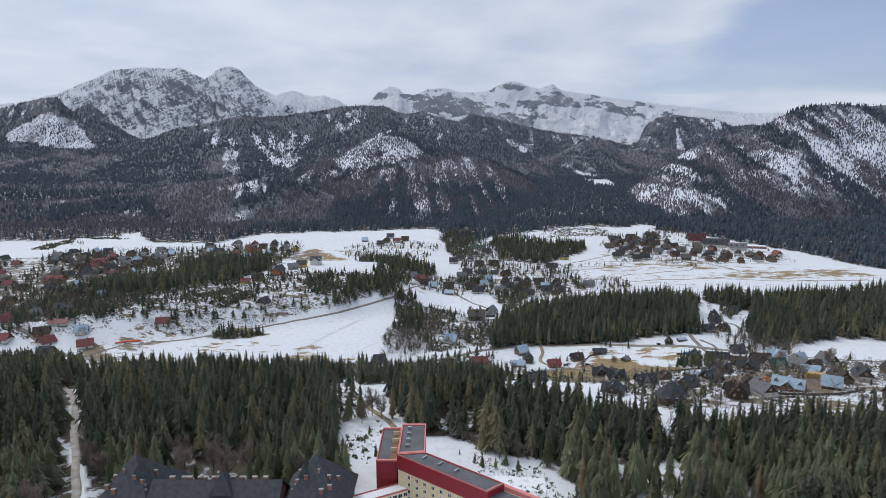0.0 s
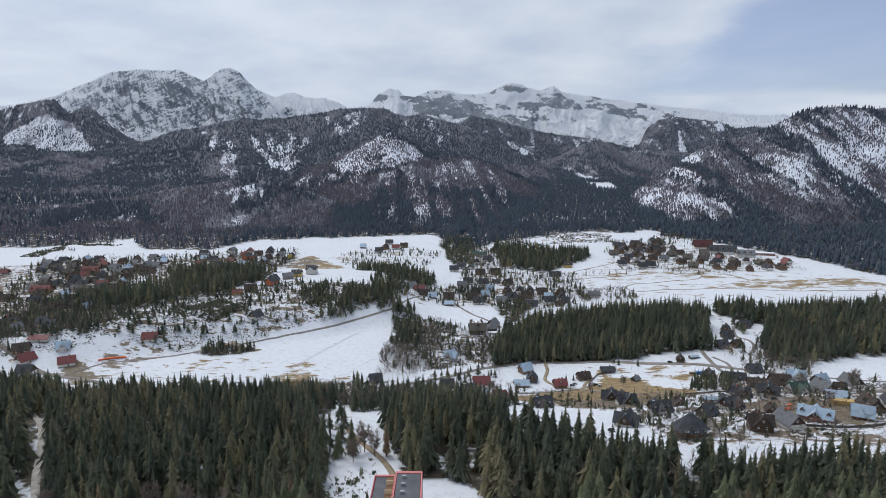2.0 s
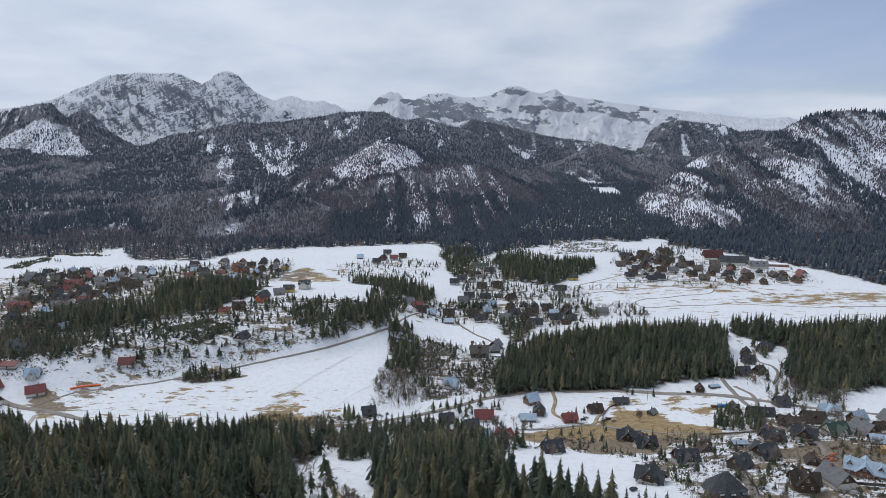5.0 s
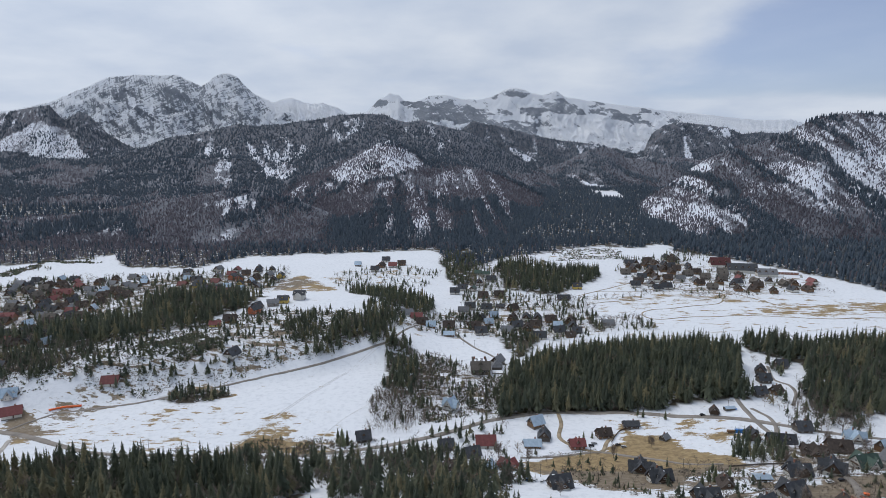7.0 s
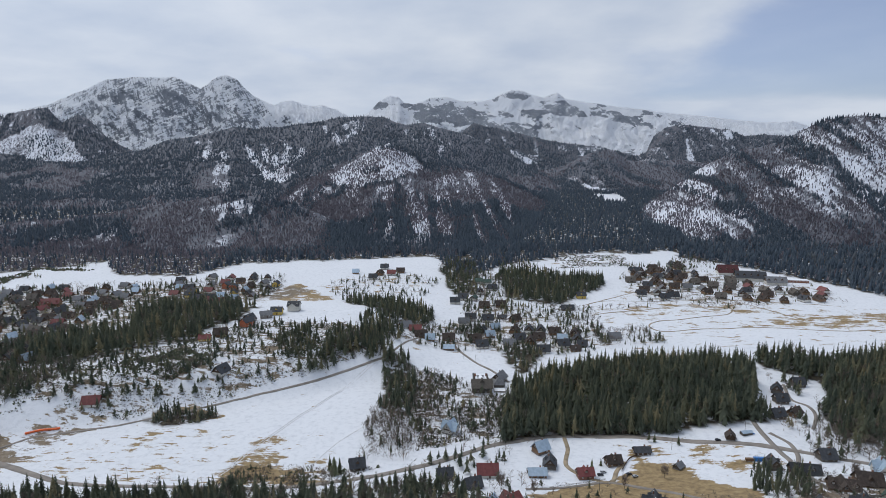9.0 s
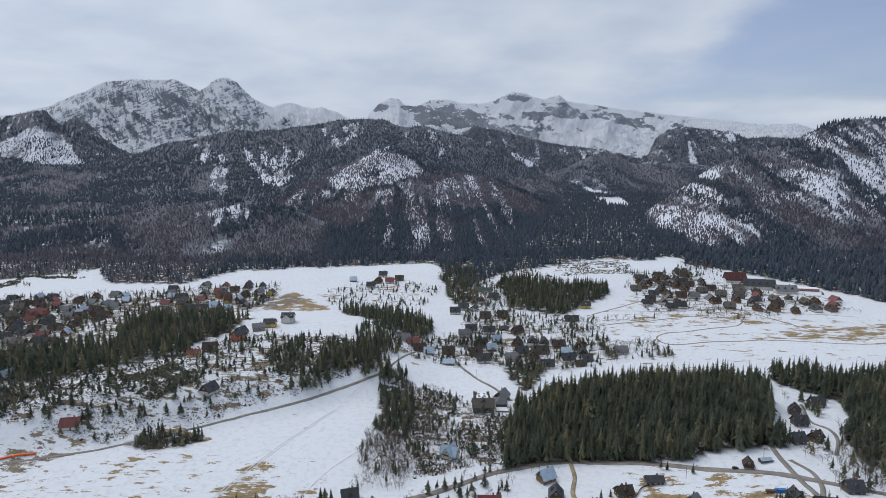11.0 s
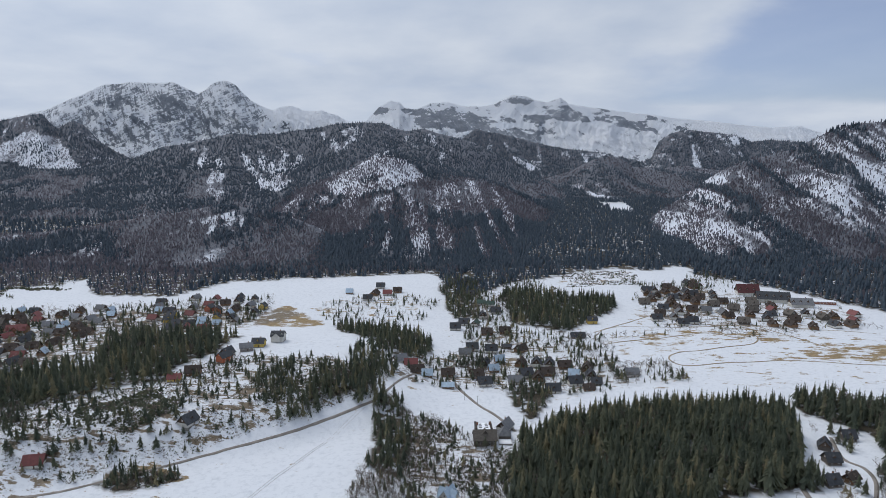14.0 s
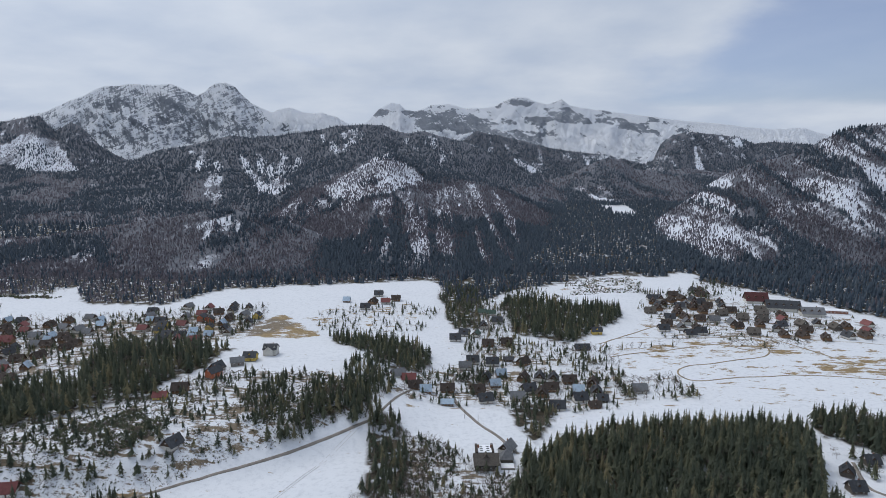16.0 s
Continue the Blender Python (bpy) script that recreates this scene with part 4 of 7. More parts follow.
def tree(kind, x, y, h, rng, wide=1.0, label="", group=""):
    """One tree with its trunk and crown."""
    name, meshes, text = {"spruce": ("spruce_tree", SPRUCE_MESH, "tall dark green spruce with drooping boughs"),
                          "larch": ("larch_tree", LARCH_MESH, "bare golden-brown larch with a pointed crown"),
                          "bare": ("bare_tree", BARE_MESH, "leafless grey-brown deciduous tree")}[kind]
    MADE[kind] += 1
    w = h * wide * (0.85 + 0.35 * rng.rand())
    ob = thing(name, Matrix.LocRotScale((x, y, float(land_z(x, y)) - 0.15), Euler((0, 0, rng.rand() * 6.28)), (w, w, h)), label or text, "tree", group or kind + " trees")
    part("trunk", TRUNK_MESH, None, ob)
    part("crown", meshes[rng.randint(len(meshes))], None, ob)
    return ob


def off_lanes(x, y):
    return ~inside([(-128, 232), (-82, 232), (-80, 262), (-96, 272), (-126, 268)], x, y) & ~(inside([(-262, 420), (-246, 372), (-214, 322), (-200, 299), (-174, 257), (-157, 215), (-149, 215), (-161, 257), (-187, 299), (-200, 322), (-234, 372), (-250, 420)], x, y))


def woods(name, label, poly, spacing, seed, shapes, mat=NEEDLE, tall=(17, 27), bare=0.05, keep=None, wide=1.0, stems=False, leafless_shapes=None):
    x, y, rng = scatter(poly, spacing, seed, keep)
    h = (tall[0] + (tall[1] - tall[0]) * (0.5 * fbm(x / 30, y / 30, 2, seed) + 0.5 * rng.rand(len(x)))) * np.where(rng.rand(len(x)) < 0.15, 0.68, 1.0)
    tone = np.clip(rng.rand(len(x)) ** 2.0 * 1.0 + 0.45 * (fbm(x / 45, y / 45, 2, seed + 4) - 0.45), 0, 1)
    leafless = rng.rand(len(x)) < bare
    for flag, sh, mt, nm, lb in ((False, shapes, mat, name, label), (True, leafless_shapes or MID_BARE, HAZED_TWIG if leafless_shapes else TWIG, "bare_woods", "leafless trees among the spruces")):
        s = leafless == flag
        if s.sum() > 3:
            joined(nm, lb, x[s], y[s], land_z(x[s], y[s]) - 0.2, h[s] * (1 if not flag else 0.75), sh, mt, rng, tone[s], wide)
            if stems and not flag:
                joined("tree_trunks", "bare grey-brown trunks of the woods", x[s], y[s], land_z(x[s], y[s]) - 0.2, h[s], STEMS, STEM_BARK, rng, tone[s], 1.0)


def near_woods(name, label, poly, spacing, seed, near, tall, keep=None, bare=0.08, larch=0.05):
    """Woods whose nearest trees, by a stretch of the plan, are things of their own."""
    x, y, rng = scatter(poly, spacing, seed, lambda a, b: (b > 205) & (np.abs(a) < 0.76 * b + 22) & (keep(a, b) if keep else True))
    h = (tall[0] + (tall[1] - tall[0]) * (0.5 * fbm(x / 25, y / 25, 2, seed) + 0.5 * rng.rand(len(x)))) * np.where(rng.rand(len(x)) < 0.16, 0.62, 1.0)
    n = near(x, y)
    kind = rng.rand(len(x))
    for i in np.where(n)[0]:
        k = "bare" if kind[i] < bare else ("larch" if kind[i] < bare + larch else "spruce")
        tree(k, x[i], y[i], h[i] * (0.7 if k == "bare" else 0.9 if k == "larch" else 1), rng)
    r = ~n
    tone = np.clip(rng.rand(len(x)) ** 1.5 * 1.05 + 0.5 * (fbm(x / 45, y / 45, 2, seed + 4) - 0.45), 0, 1)
    for sel, sh, mt, nm, lb, f in ((r & (kind >= bare), NEAR_SPRUCE, NEEDLE, name, label, 1.0), (r & (kind < bare), MID_BARE, TWIG, "bare_woods", "leafless trees among the spruces", 0.7)):
        if sel.sum() > 3:
            joined(nm, lb, x[sel], y[sel], land_z(x[sel], y[sel]) - 0.2, h[sel] * f, sh, mt, rng, tone[sel])
            if f == 1.0:
                joined("tree_trunks", "bare grey-brown trunks of the woods", x[sel], y[sel], land_z(x[sel], y[sel]) - 0.2, h[sel], STEMS, STEM_BARK, rng, tone[sel])


near_woods("spruce_woods", "dense dark spruce woods on the slope", WOOD_NEAR_WEST, 5.3, 101, lambda x, y: (y < 258) & (x > -160), (15, 29), lambda x, y: off_lanes(x, y) & ((y < 385) | (fbm(x / 13, y / 13, 2, 77) > 0.43)), 0.17, 0.09)
near_woods("spruce_woods", "dense dark spruce woods beside the track", WOOD_FAR_WEST, 5.8, 102, lambda x, y: (y < 250) & (x > -200) & (y > 210), (18, 28), off_lanes, 0.06, 0.03)
near_woods("spruce_woods", "spruce woods with bare lower trunks", WOOD_NEAR_EAST, 5.4, 103, lambda x, y: (y < 262) & (y > 218) & (x < 170), (15, 28), lambda x, y: ~((y < 266) & (x < 112) & (fbm(x / 17, y / 17, 2, 55) > 0.52)), 0.10, 0.08)
woods("spruce_woods", "square block of dark spruce woods by the road", WOOD_BLOCK, 4.9, 104, MID_SPRUCE, NEEDLE, (12, 29), 0.05, None, 1.15, True)
woods("spruce_woods", "dark spruce woods behind the chalets", WOOD_BLOCK_EAST, 5.4, 105, MID_SPRUCE, NEEDLE, (13, 26), 0.16, lambda x, y: x < 0.74 * y + 20, 1.1, True)
woods("spruce_woods", "spruce woods along the terrace edge", WOOD_TERRACE, 7.2, 106, LOW_SPRUCE, NEEDLE, (14, 26), 0.10, None, 1.1, True)
woods("spruce_woods", "spruce copse in the snowy valley", WOOD_CENTRE, 6.8, 107, LOW_SPRUCE, NEEDLE, (13, 21), 0.05)
woods("spruce_woods", "spruce copse below the hill village", WOOD_KNOLL, 6.8, 108, LOW_SPRUCE, NEEDLE, (14, 22), 0.05)
woods("spruce_woods", "narrow belt of spruces along the stream", WOOD_STREAM, 6.0, 109, MID_SPRUCE, NEEDLE, (12, 20), 0.22)
woods("spruce_woods", "dark spruces along the winding lane", WOOD_LANE, 7.0, 117, LOW_SPRUCE, NEEDLE, (12, 20), 0.25)
woods("spruce_woods", "spruces at the edge of the hamlet", WOOD_HAMLET, 6.0, 118, MID_SPRUCE, NEEDLE, (10, 17), 0.2)
woods("spruce_woods", "spruces beside the lane in the hamlet", WOOD_LANE_LOW, 6.0, 119, MID_SPRUCE, NEEDLE, (9, 15), 0.1)
woods("spruce_woods", "tall spruces above the lane", WOOD_KNOLL_LANE, 7.0, 121, MID_SPRUCE, NEEDLE, (12, 22), 0.12, None, 1.2)
woods("spruce_woods", "young spruces on the terrace slope", THICKET_UPPER, 5.5, 120, MID_SPRUCE, NEEDLE, (6, 14), 0.1)
woods("spruce_woods", "small copse of spruces in the snowy field", WOOD_COPSE, 5.0, 110, MID_SPRUCE, NEEDLE, (8, 13), 0.2)
woods("spruce_woods", "tall spruces beside the lane", WOOD_ROADSIDE, 7.0, 111, MID_SPRUCE, NEEDLE, (12, 20), 0.05)
woods("spruce_woods", "spruce woods at the foot of the hills", WOOD_FOOT_EAST, 9.0, 112, FAR_SPRUCES, HAZED_NEEDLE, (12, 24), 0.22, None, 1.25, False, FAR_BARES)
woods("spruce_woods", "mixed woods at the foot of the hills", WOOD_FOOT_MID, 7.5, 113, FAR_SPRUCES, HAZED_NEEDLE, (10, 17), 0.3, lambda x, y: fbm(x / 40, y / 40, 3, 9) > 0.42, 1.25, False, FAR_BARES)

woods("spruce_woods", "spruce woods along the far field edge", WOOD_FOOT_WEST, 8.0, 114, FAR_SPRUCES, HAZED_NEEDLE, (10, 21), 0.42, lambda x, y: x > -430, 1.2, False, FAR_BARES)
woods("spruce_woods", "leafless woods along the far field edge", WOOD_FOOT_WEST, 7.0, 122, FAR_SPRUCES, HAZED_NEEDLE, (9, 18), 0.84, lambda x, y: (x > -1150) & (x <= -430), 1.2, False, FAR_BARES)
woods("spruce_woods", "spruce woods behind the low ridge", WOOD_BEHIND_WEST, 20.0, 115, FAR_SPRUCES, HAZED_NEEDLE, (15, 23), 0.0, None, 1.5)
woods("spruce_woods", "spruce woods filling the side valley", WOOD_SIDE_VALLEY, 10.5, 116, FAR_SPRUCES, HAZED_NEEDLE, (10, 18), 0.0, lambda x, y: ~ragged([(560, 2330), (640, 2330), (700, 2600), (610, 2600)], x, y, 40, 90), 1.4)


def hill_woods(key, count, seed, leafless, tall, label, thin=0.85, low=1.0):
    """Trees over a hillside: spruce and leafless trees, thin where the slope is bare."""
    (X, Y, Z), bare, _ = SLOPES[key]
    rng = np.random.RandomState(seed)
    n, m = X.shape
    a, b = rng.rand(count * 2) * (n - 1.001) * low, rng.rand(count * 2) * (m - 1.001)
    i, j, fa, fb = a.astype(int), b.astype(int), a % 1, b % 1

    def at(G):
        return (G[i, j] * (1 - fb) + G[i, j + 1] * fb) * (1 - fa) + (G[i + 1, j] * (1 - fb) + G[i + 1, j + 1] * fb) * fa
    x, y, z = at(X), at(Y), at(Z)
    dens = 1 - thin * np.clip(bare(x, y, z), 0, 1)
    dens *= 0.55 + 0.9 * sm(0.36, 0.56, fbm(x / 60, y / 90, 3, seed + 1))
    ok = (rng.rand(count * 2) < dens) & (z > land_z(x, y) - 3)
    x, y, z = x[ok][:count], y[ok][:count], z[ok][:count]
    h = tall[0] + (tall[1] - tall[0]) * rng.rand(len(x))
    mixv = (fbm(x / 55, z / 190, 4, seed + 2) if key == "east" else fbm(x / 170 + z / 120, y / 260, 4, seed + 2)) + 0.12 * (rng.rand(len(x)) - 0.5) + 0.25 * np.clip(bare(x, y, z), 0, 1) + (0.14 * sm(-800, -1400, x) * sm(230, 130, z) + 0.30 * sm(270, 110, z) if key == "mid" else 0)
    brown = mixv > np.quantile(mixv, 1 - leafless)
    tone = np.clip(0.75 * rng.rand(len(x)) ** 1.3 + 0.4 * (fbm(x / 130, y / 130, 2, seed + 5) - 0.4), 0, 1)
    joined("hill_woods", label + ", spruce", x[~brown], y[~brown], z[~brown] - 1, h[~brown], FARTHEST if key in ("mid", "gap", "dark", "spur") else FAR_SPRUCES, HAZED_NEEDLE, rng, tone[~brown], 1.2)
    joined("hill_woods", label + ", leafless trees", x[brown], y[brown], z[brown] - 1, h[brown] * 0.85, FAR_BARES, HAZED_TWIG, rng, tone[brown], 1.1)


hill_woods("west", 14000, 201, 0.84, (8, 14), "woods on the low ridge")
hill_woods("cone", 25000, 202, 0.58, (9, 16), "woods on the foothill", 0.40)
hill_woods("mid", 40000, 203, 0.22, (8, 14), "woods on the broad hill", 0.62, 0.98)
hill_woods("east", 25000, 204, 0.66, (9, 16), "thin woods on the steep hill", 0.50)
hill_woods("gap", 9000, 205, 0.68, (9, 15), "woods in the side valley", 0.95, 1.0)
hill_woods("dark", 15000, 206, 0.06, (9, 16), "spruce woods below the high range", 0.72, 0.95)
hill_woods("spur", 10000, 207, 0.20, (9, 16), "woods on the spur", 0.60, 0.95)

# ---- building materials ----
CHARCOAL = plain("charcoal_shingle", (0.060, 0.064, 0.072), 0.35, 0.6, 0.75, bump=0.4)
SLATE = plain("grey_roofing", (0.16, 0.165, 0.175), 0.3, 0.5, 0.7, bump=0.3)
RED_ROOF = plain("red_sheet_roof", (0.17, 0.052, 0.050), 0.25, 0.5, 0.55)
BROWN_ROOF = plain("brown_shingle", (0.066, 0.052, 0.045), 0.35, 0.6, 0.85, bump=0.4)
BLUE_ROOF = plain("galvanised_sheet", (0.36, 0.45, 0.54), 0.2, 0.4, 0.45, 0.25)
MAROON = plain("maroon_shingle", (0.12, 0.045, 0.045), 0.3, 0.5, 0.8)
GREEN_ROOF = plain("green_sheet_roof", (0.050, 0.085, 0.068), 0.25, 0.5, 0.6)
PLASTER = plain("white_plaster", (0.62, 0.60, 0.55), 0.15, 0.8, 0.9)
CREAM = plain("cream_plaster", (0.80, 0.67, 0.44), 0.12, 0.5, 0.9)
YELLOW = plain("yellow_plaster", (0.60, 0.44, 0.12), 0.15, 0.6, 0.9)
ORANGE = plain("orange_plaster", (0.52, 0.17, 0.09), 0.15, 0.6, 0.9)
TIMBER = plain("brown_timber", (0.115, 0.078, 0.056), 0.4, 1.2, 0.8, bump=0.4)
FRESH = plain("fresh_timber", (0.21, 0.125, 0.070), 0.3, 1.2, 0.75, bump=0.3)
GREY_WOOD = plain("weathered_timber", (0.13, 0.115, 0.10), 0.4, 1.0, 0.9, bump=0.4)
BRICK = plain("brick_red", (0.31, 0.155, 0.11), 0.3, 2.0, 0.9)
STONE = plain("rubble_stone", (0.27, 0.25, 0.23), 0.35, 1.0, 0.9, bump=0.6)
WHITE_PAINT = plain("white_frame", (0.75, 0.75, 0.74), 0.1, 3.0, 0.5)
CONCRETE = plain("grey_concrete", (0.30, 0.29, 0.27), 0.25, 0.4, 0.9)
SNOW_MAT = plain("roof_snow", (0.79, 0.81, 0.84), 0.08, 0.4, 0.7, bump=0.5)
CRIMSON = plain("crimson_cladding", (0.27, 0.022, 0.034), 0.12, 0.3, 0.5)
PINK_TRIM = plain("faded_red_coping", (0.56, 0.20, 0.19), 0.15, 0.6, 0.6)
BITUMEN = plain("grey_bitumen", (0.125, 0.13, 0.14), 0.3, 0.15, 0.8, low=1, high=1)
ORANGE_NET = plain("orange_plastic", (0.75, 0.15, 0.045), 0.15, 1.0, 0.6)
BLUE_TARP = plain("blue_tarpaulin", (0.05, 0.19, 0.48), 0.2, 0.8, 0.5)
STEEL = plain("galvanised_steel", (0.42, 0.43, 0.44), 0.15, 2.0, 0.4, 0.7)
TYRE = plain("black_rubber", (0.02, 0.02, 0.02), 0.2, 4.0, 0.8)


def build_glass(nt, b, N, L):
    b.inputs["Base Color"].default_value = (0.03, 0.035, 0.045, 1)
    b.inputs["Specular IOR Level"].default_value = 0.6


GLASS = material("window_glass", build_glass, 0.08)

WIN_FRAME = {}


def window_meshes(w, h, mat):
    key = (w, h, mat.name)
    if key not in WIN_FRAME:
        bm = boxes((-w / 2, w / 2, -0.06, 0.06, 0, 0.12), (-w / 2, w / 2, -0.06, 0.06, h - 0.12, h), (-w / 2, -w / 2 + 0.12, -0.06, 0.06, 0.12, h - 0.12), (w / 2 - 0.12, w / 2, -0.06, 0.06, 0.12, h - 0.12), (-0.04, 0.04, -0.05, 0.05, 0.12, h - 0.12))
        fr = bpy.data.meshes.new("window")
        bm.to_mesh(fr)
        bm.free()
        fr.materials.append(mat)
        bm = boxes((-w / 2 + 0.1, w / 2 - 0.1, -0.02, 0.02, 0.1, h - 0.1))
        pn = bpy.data.meshes.new("pane")
        bm.to_mesh(pn)
        bm.free()
        pn.materials.append(GLASS)
        WIN_FRAME[key] = (fr, pn)
    return WIN_FRAME[key]


def window(parent, x, y, z, turn, w=1.1, h=1.3, mat=WHITE_PAINT, pane=True):
    fr, pn = window_meshes(w, h, mat)
    ob = part("window", fr, None, parent, m=pose(x, y, z, 0, 0, turn))
    if pane:
        part("pane", pn, None, ob)
    return ob


def roof_mesh(L, W, h, rise, over=0.9, t=0.28, flare=0.0):
    """A gable roof of two slabs, with the ridge along x."""
    bm = bmesh.new()
    slope = rise / (W / 2)
    x0, x1 = -L / 2 - over, L / 2 + over
    for s in (-1, 1):
        ye, ze = s * (W / 2 + over), h - over * slope + flare
        ym, zm = s * (W / 2 - 0.1), h + 0.1 * slope
        for (ya, za), (yb, zb) in (((0, h + rise), (ym, zm)), ((ym, zm), (ye, ze))):
            v = [bm.verts.new(c) for c in ((x0, ya, za), (x1, ya, za), (x1, yb, zb), (x0, yb, zb), (x0, ya, za + t), (x1, ya, za + t), (x1, yb, zb + t), (x0, yb, zb + t))]
            for f in ((3, 2, 1, 0), (4, 5, 6, 7), (0, 1, 5, 4), (1, 2, 6, 5), (2, 3, 7, 6), (3, 0, 4, 7)):
                bm.faces.new([v[i] for i in f])
    bmesh.ops.recalc_face_normals(bm, faces=bm.faces)
    return bm


def attic_mesh(L, W, h, rise):
    bm = bmesh.new()
    k = W / 2 - 0.06
    a = [bm.verts.new((-L / 2 + 0.06, y, z)) for y, z in ((-k, h), (k, h), (0, h + rise - 0.1))]
    b = [bm.verts.new((L / 2 - 0.06, y, z)) for y, z in ((-k, h), (k, h), (0, h + rise - 0.1))]
    bm.faces.new(a)
    bm.faces.new(b[::-1])
    for i in range(3):
        bm.faces.new((a[i], b[i], b[(i + 1) % 3], a[(i + 1) % 3]))
    bmesh.ops.recalc_face_normals(bm, faces=bm.faces)
    return bm


def hip_mesh(L, W, h, rise, ridge, over=1.0, t=0.28, flare=0.5):
    """A hipped roof with a kicked eave; ridge: its ridge's length."""
    bm = bmesh.new()
    x, y = L / 2 + over, W / 2 + over
    rings = []
    for fx, fy, z in ((x, y, h - 0.5), (x * 0.82, y * 0.82, h - 0.5 + rise * 0.18 - flare * 0.2), (ridge / 2, 0.15, h + rise)):
        rings.append([bm.verts.new(c) for c in ((-fx, -fy, z), (fx, -fy, z), (fx, fy, z), (-fx, fy, z))])
    low = [bm.verts.new((v.co.x, v.co.y, v.co.z - t)) for v in rings[0]]
    bm.faces.new(low[::-1])
    bm.faces.new(rings[2])
    for a, b in ((low, rings[0]), (rings[0], rings[1]), (rings[1], rings[2])):
        for i in range(4):
            bm.faces.new((a[i], a[(i + 1) % 4], b[(i + 1) % 4], b[i]))
    return bm


def chimney(parent, x, y, z0, z1, mat=BRICK, w=0.5):
    ob = part("chimney", boxes((x - w, x + w, y - w * 0.6, y + w * 0.6, z0, z1)), mat, parent, "")
    part("chimney_cap", boxes((x - w - 0.12, x + w + 0.12, y - w * 0.6 - 0.12, y + w * 0.6 + 0.12, z1, z1 + 0.16)), CONCRETE, ob)


def dormer(parent, x, side, W, h, rise, roof_mat, wall_mat, w=2.1, tall=1.3, detail=True):
    """A gabled dormer on the slope towards side (-1 or 1)."""
    yf = side * W * 0.36
    zf = h + rise * (1 - 0.72) - 0.1
    y_in = side * W * 0.06
    top = zf + tall
    g = w * 0.62
    wall = bmesh.new()
    box(wall, x - w / 2, x + w / 2, min(yf, y_in), max(yf, y_in), zf, top)
    a = [wall.verts.new((x + dx, yf, z)) for dx, z in ((-w / 2, top), (w / 2, top), (0, top + g))]
    b = [wall.verts.new((x + dx, y_in, z)) for dx, z in ((-w / 2, top), (w / 2, top), (0, top + g))]
    for f in (a, b[::-1], (a[0], b[0], b[2], a[2]), (a[1], a[2], b[2], b[1])):
        wall.faces.new(f)
    bmesh.ops.recalc_face_normals(wall, faces=wall.faces)
    d = part("dormer", wall, wall_mat, parent)
    bm = bmesh.new()
    o = 0.4
    ya, yb = yf + side * 0.5, y_in - side * 0.6
    for s in (-1, 1):
        pts = [(x, top + g + 0.05), (x + s * (w / 2 + o), top - o * 1.24 + 0.05)]
        v = [bm.verts.new(c) for c in ((pts[0][0], ya, pts[0][1]), (pts[1][0], ya, pts[1][1]), (pts[1][0], yb, pts[1][1]), (pts[0][0], yb, pts[0][1]))]
        u = [bm.verts.new(q.co + Vector((0, 0, 0.2))) for q in v]
        bm.faces.new(v[::-1])
        bm.faces.new(u)
        for i in range(4):
            bm.faces.new((v[i], v[(i + 1) % 4], u[(i + 1) % 4], u[i]))
    bmesh.ops.recalc_face_normals(bm, faces=bm.faces)
    part("dormer_roof", bm, roof_mat, d)
    if detail:
        window(d, x, yf + side * 0.03, zf + 0.35, 0, 1.2, 1.1, pane=False)


def balcony(parent, x, w, z, side):
    """A timber balcony on a gable end at x."""
    s = side
    rows = [(min(x, x + s * 1.3), max(x, x + s * 1.3), -w / 2, w / 2, z, z + 0.15), (min(x + s * 1.2, x + s * 1.3), max(x + s * 1.2, x + s * 1.3), -w / 2, w / 2, z + 0.95, z + 1.05)]
    n = int(w / 0.5)
    rows += [(x + s * 1.25 - 0.03, x + s * 1.25 + 0.03, -w / 2 + k * w / n - 0.04, -w / 2 + k * w / n + 0.04, z + 0.15, z + 0.95) for k in range(n + 1)]
    part("balcony", boxes(*rows), TIMBER, parent, "brown timber balcony with upright rails")


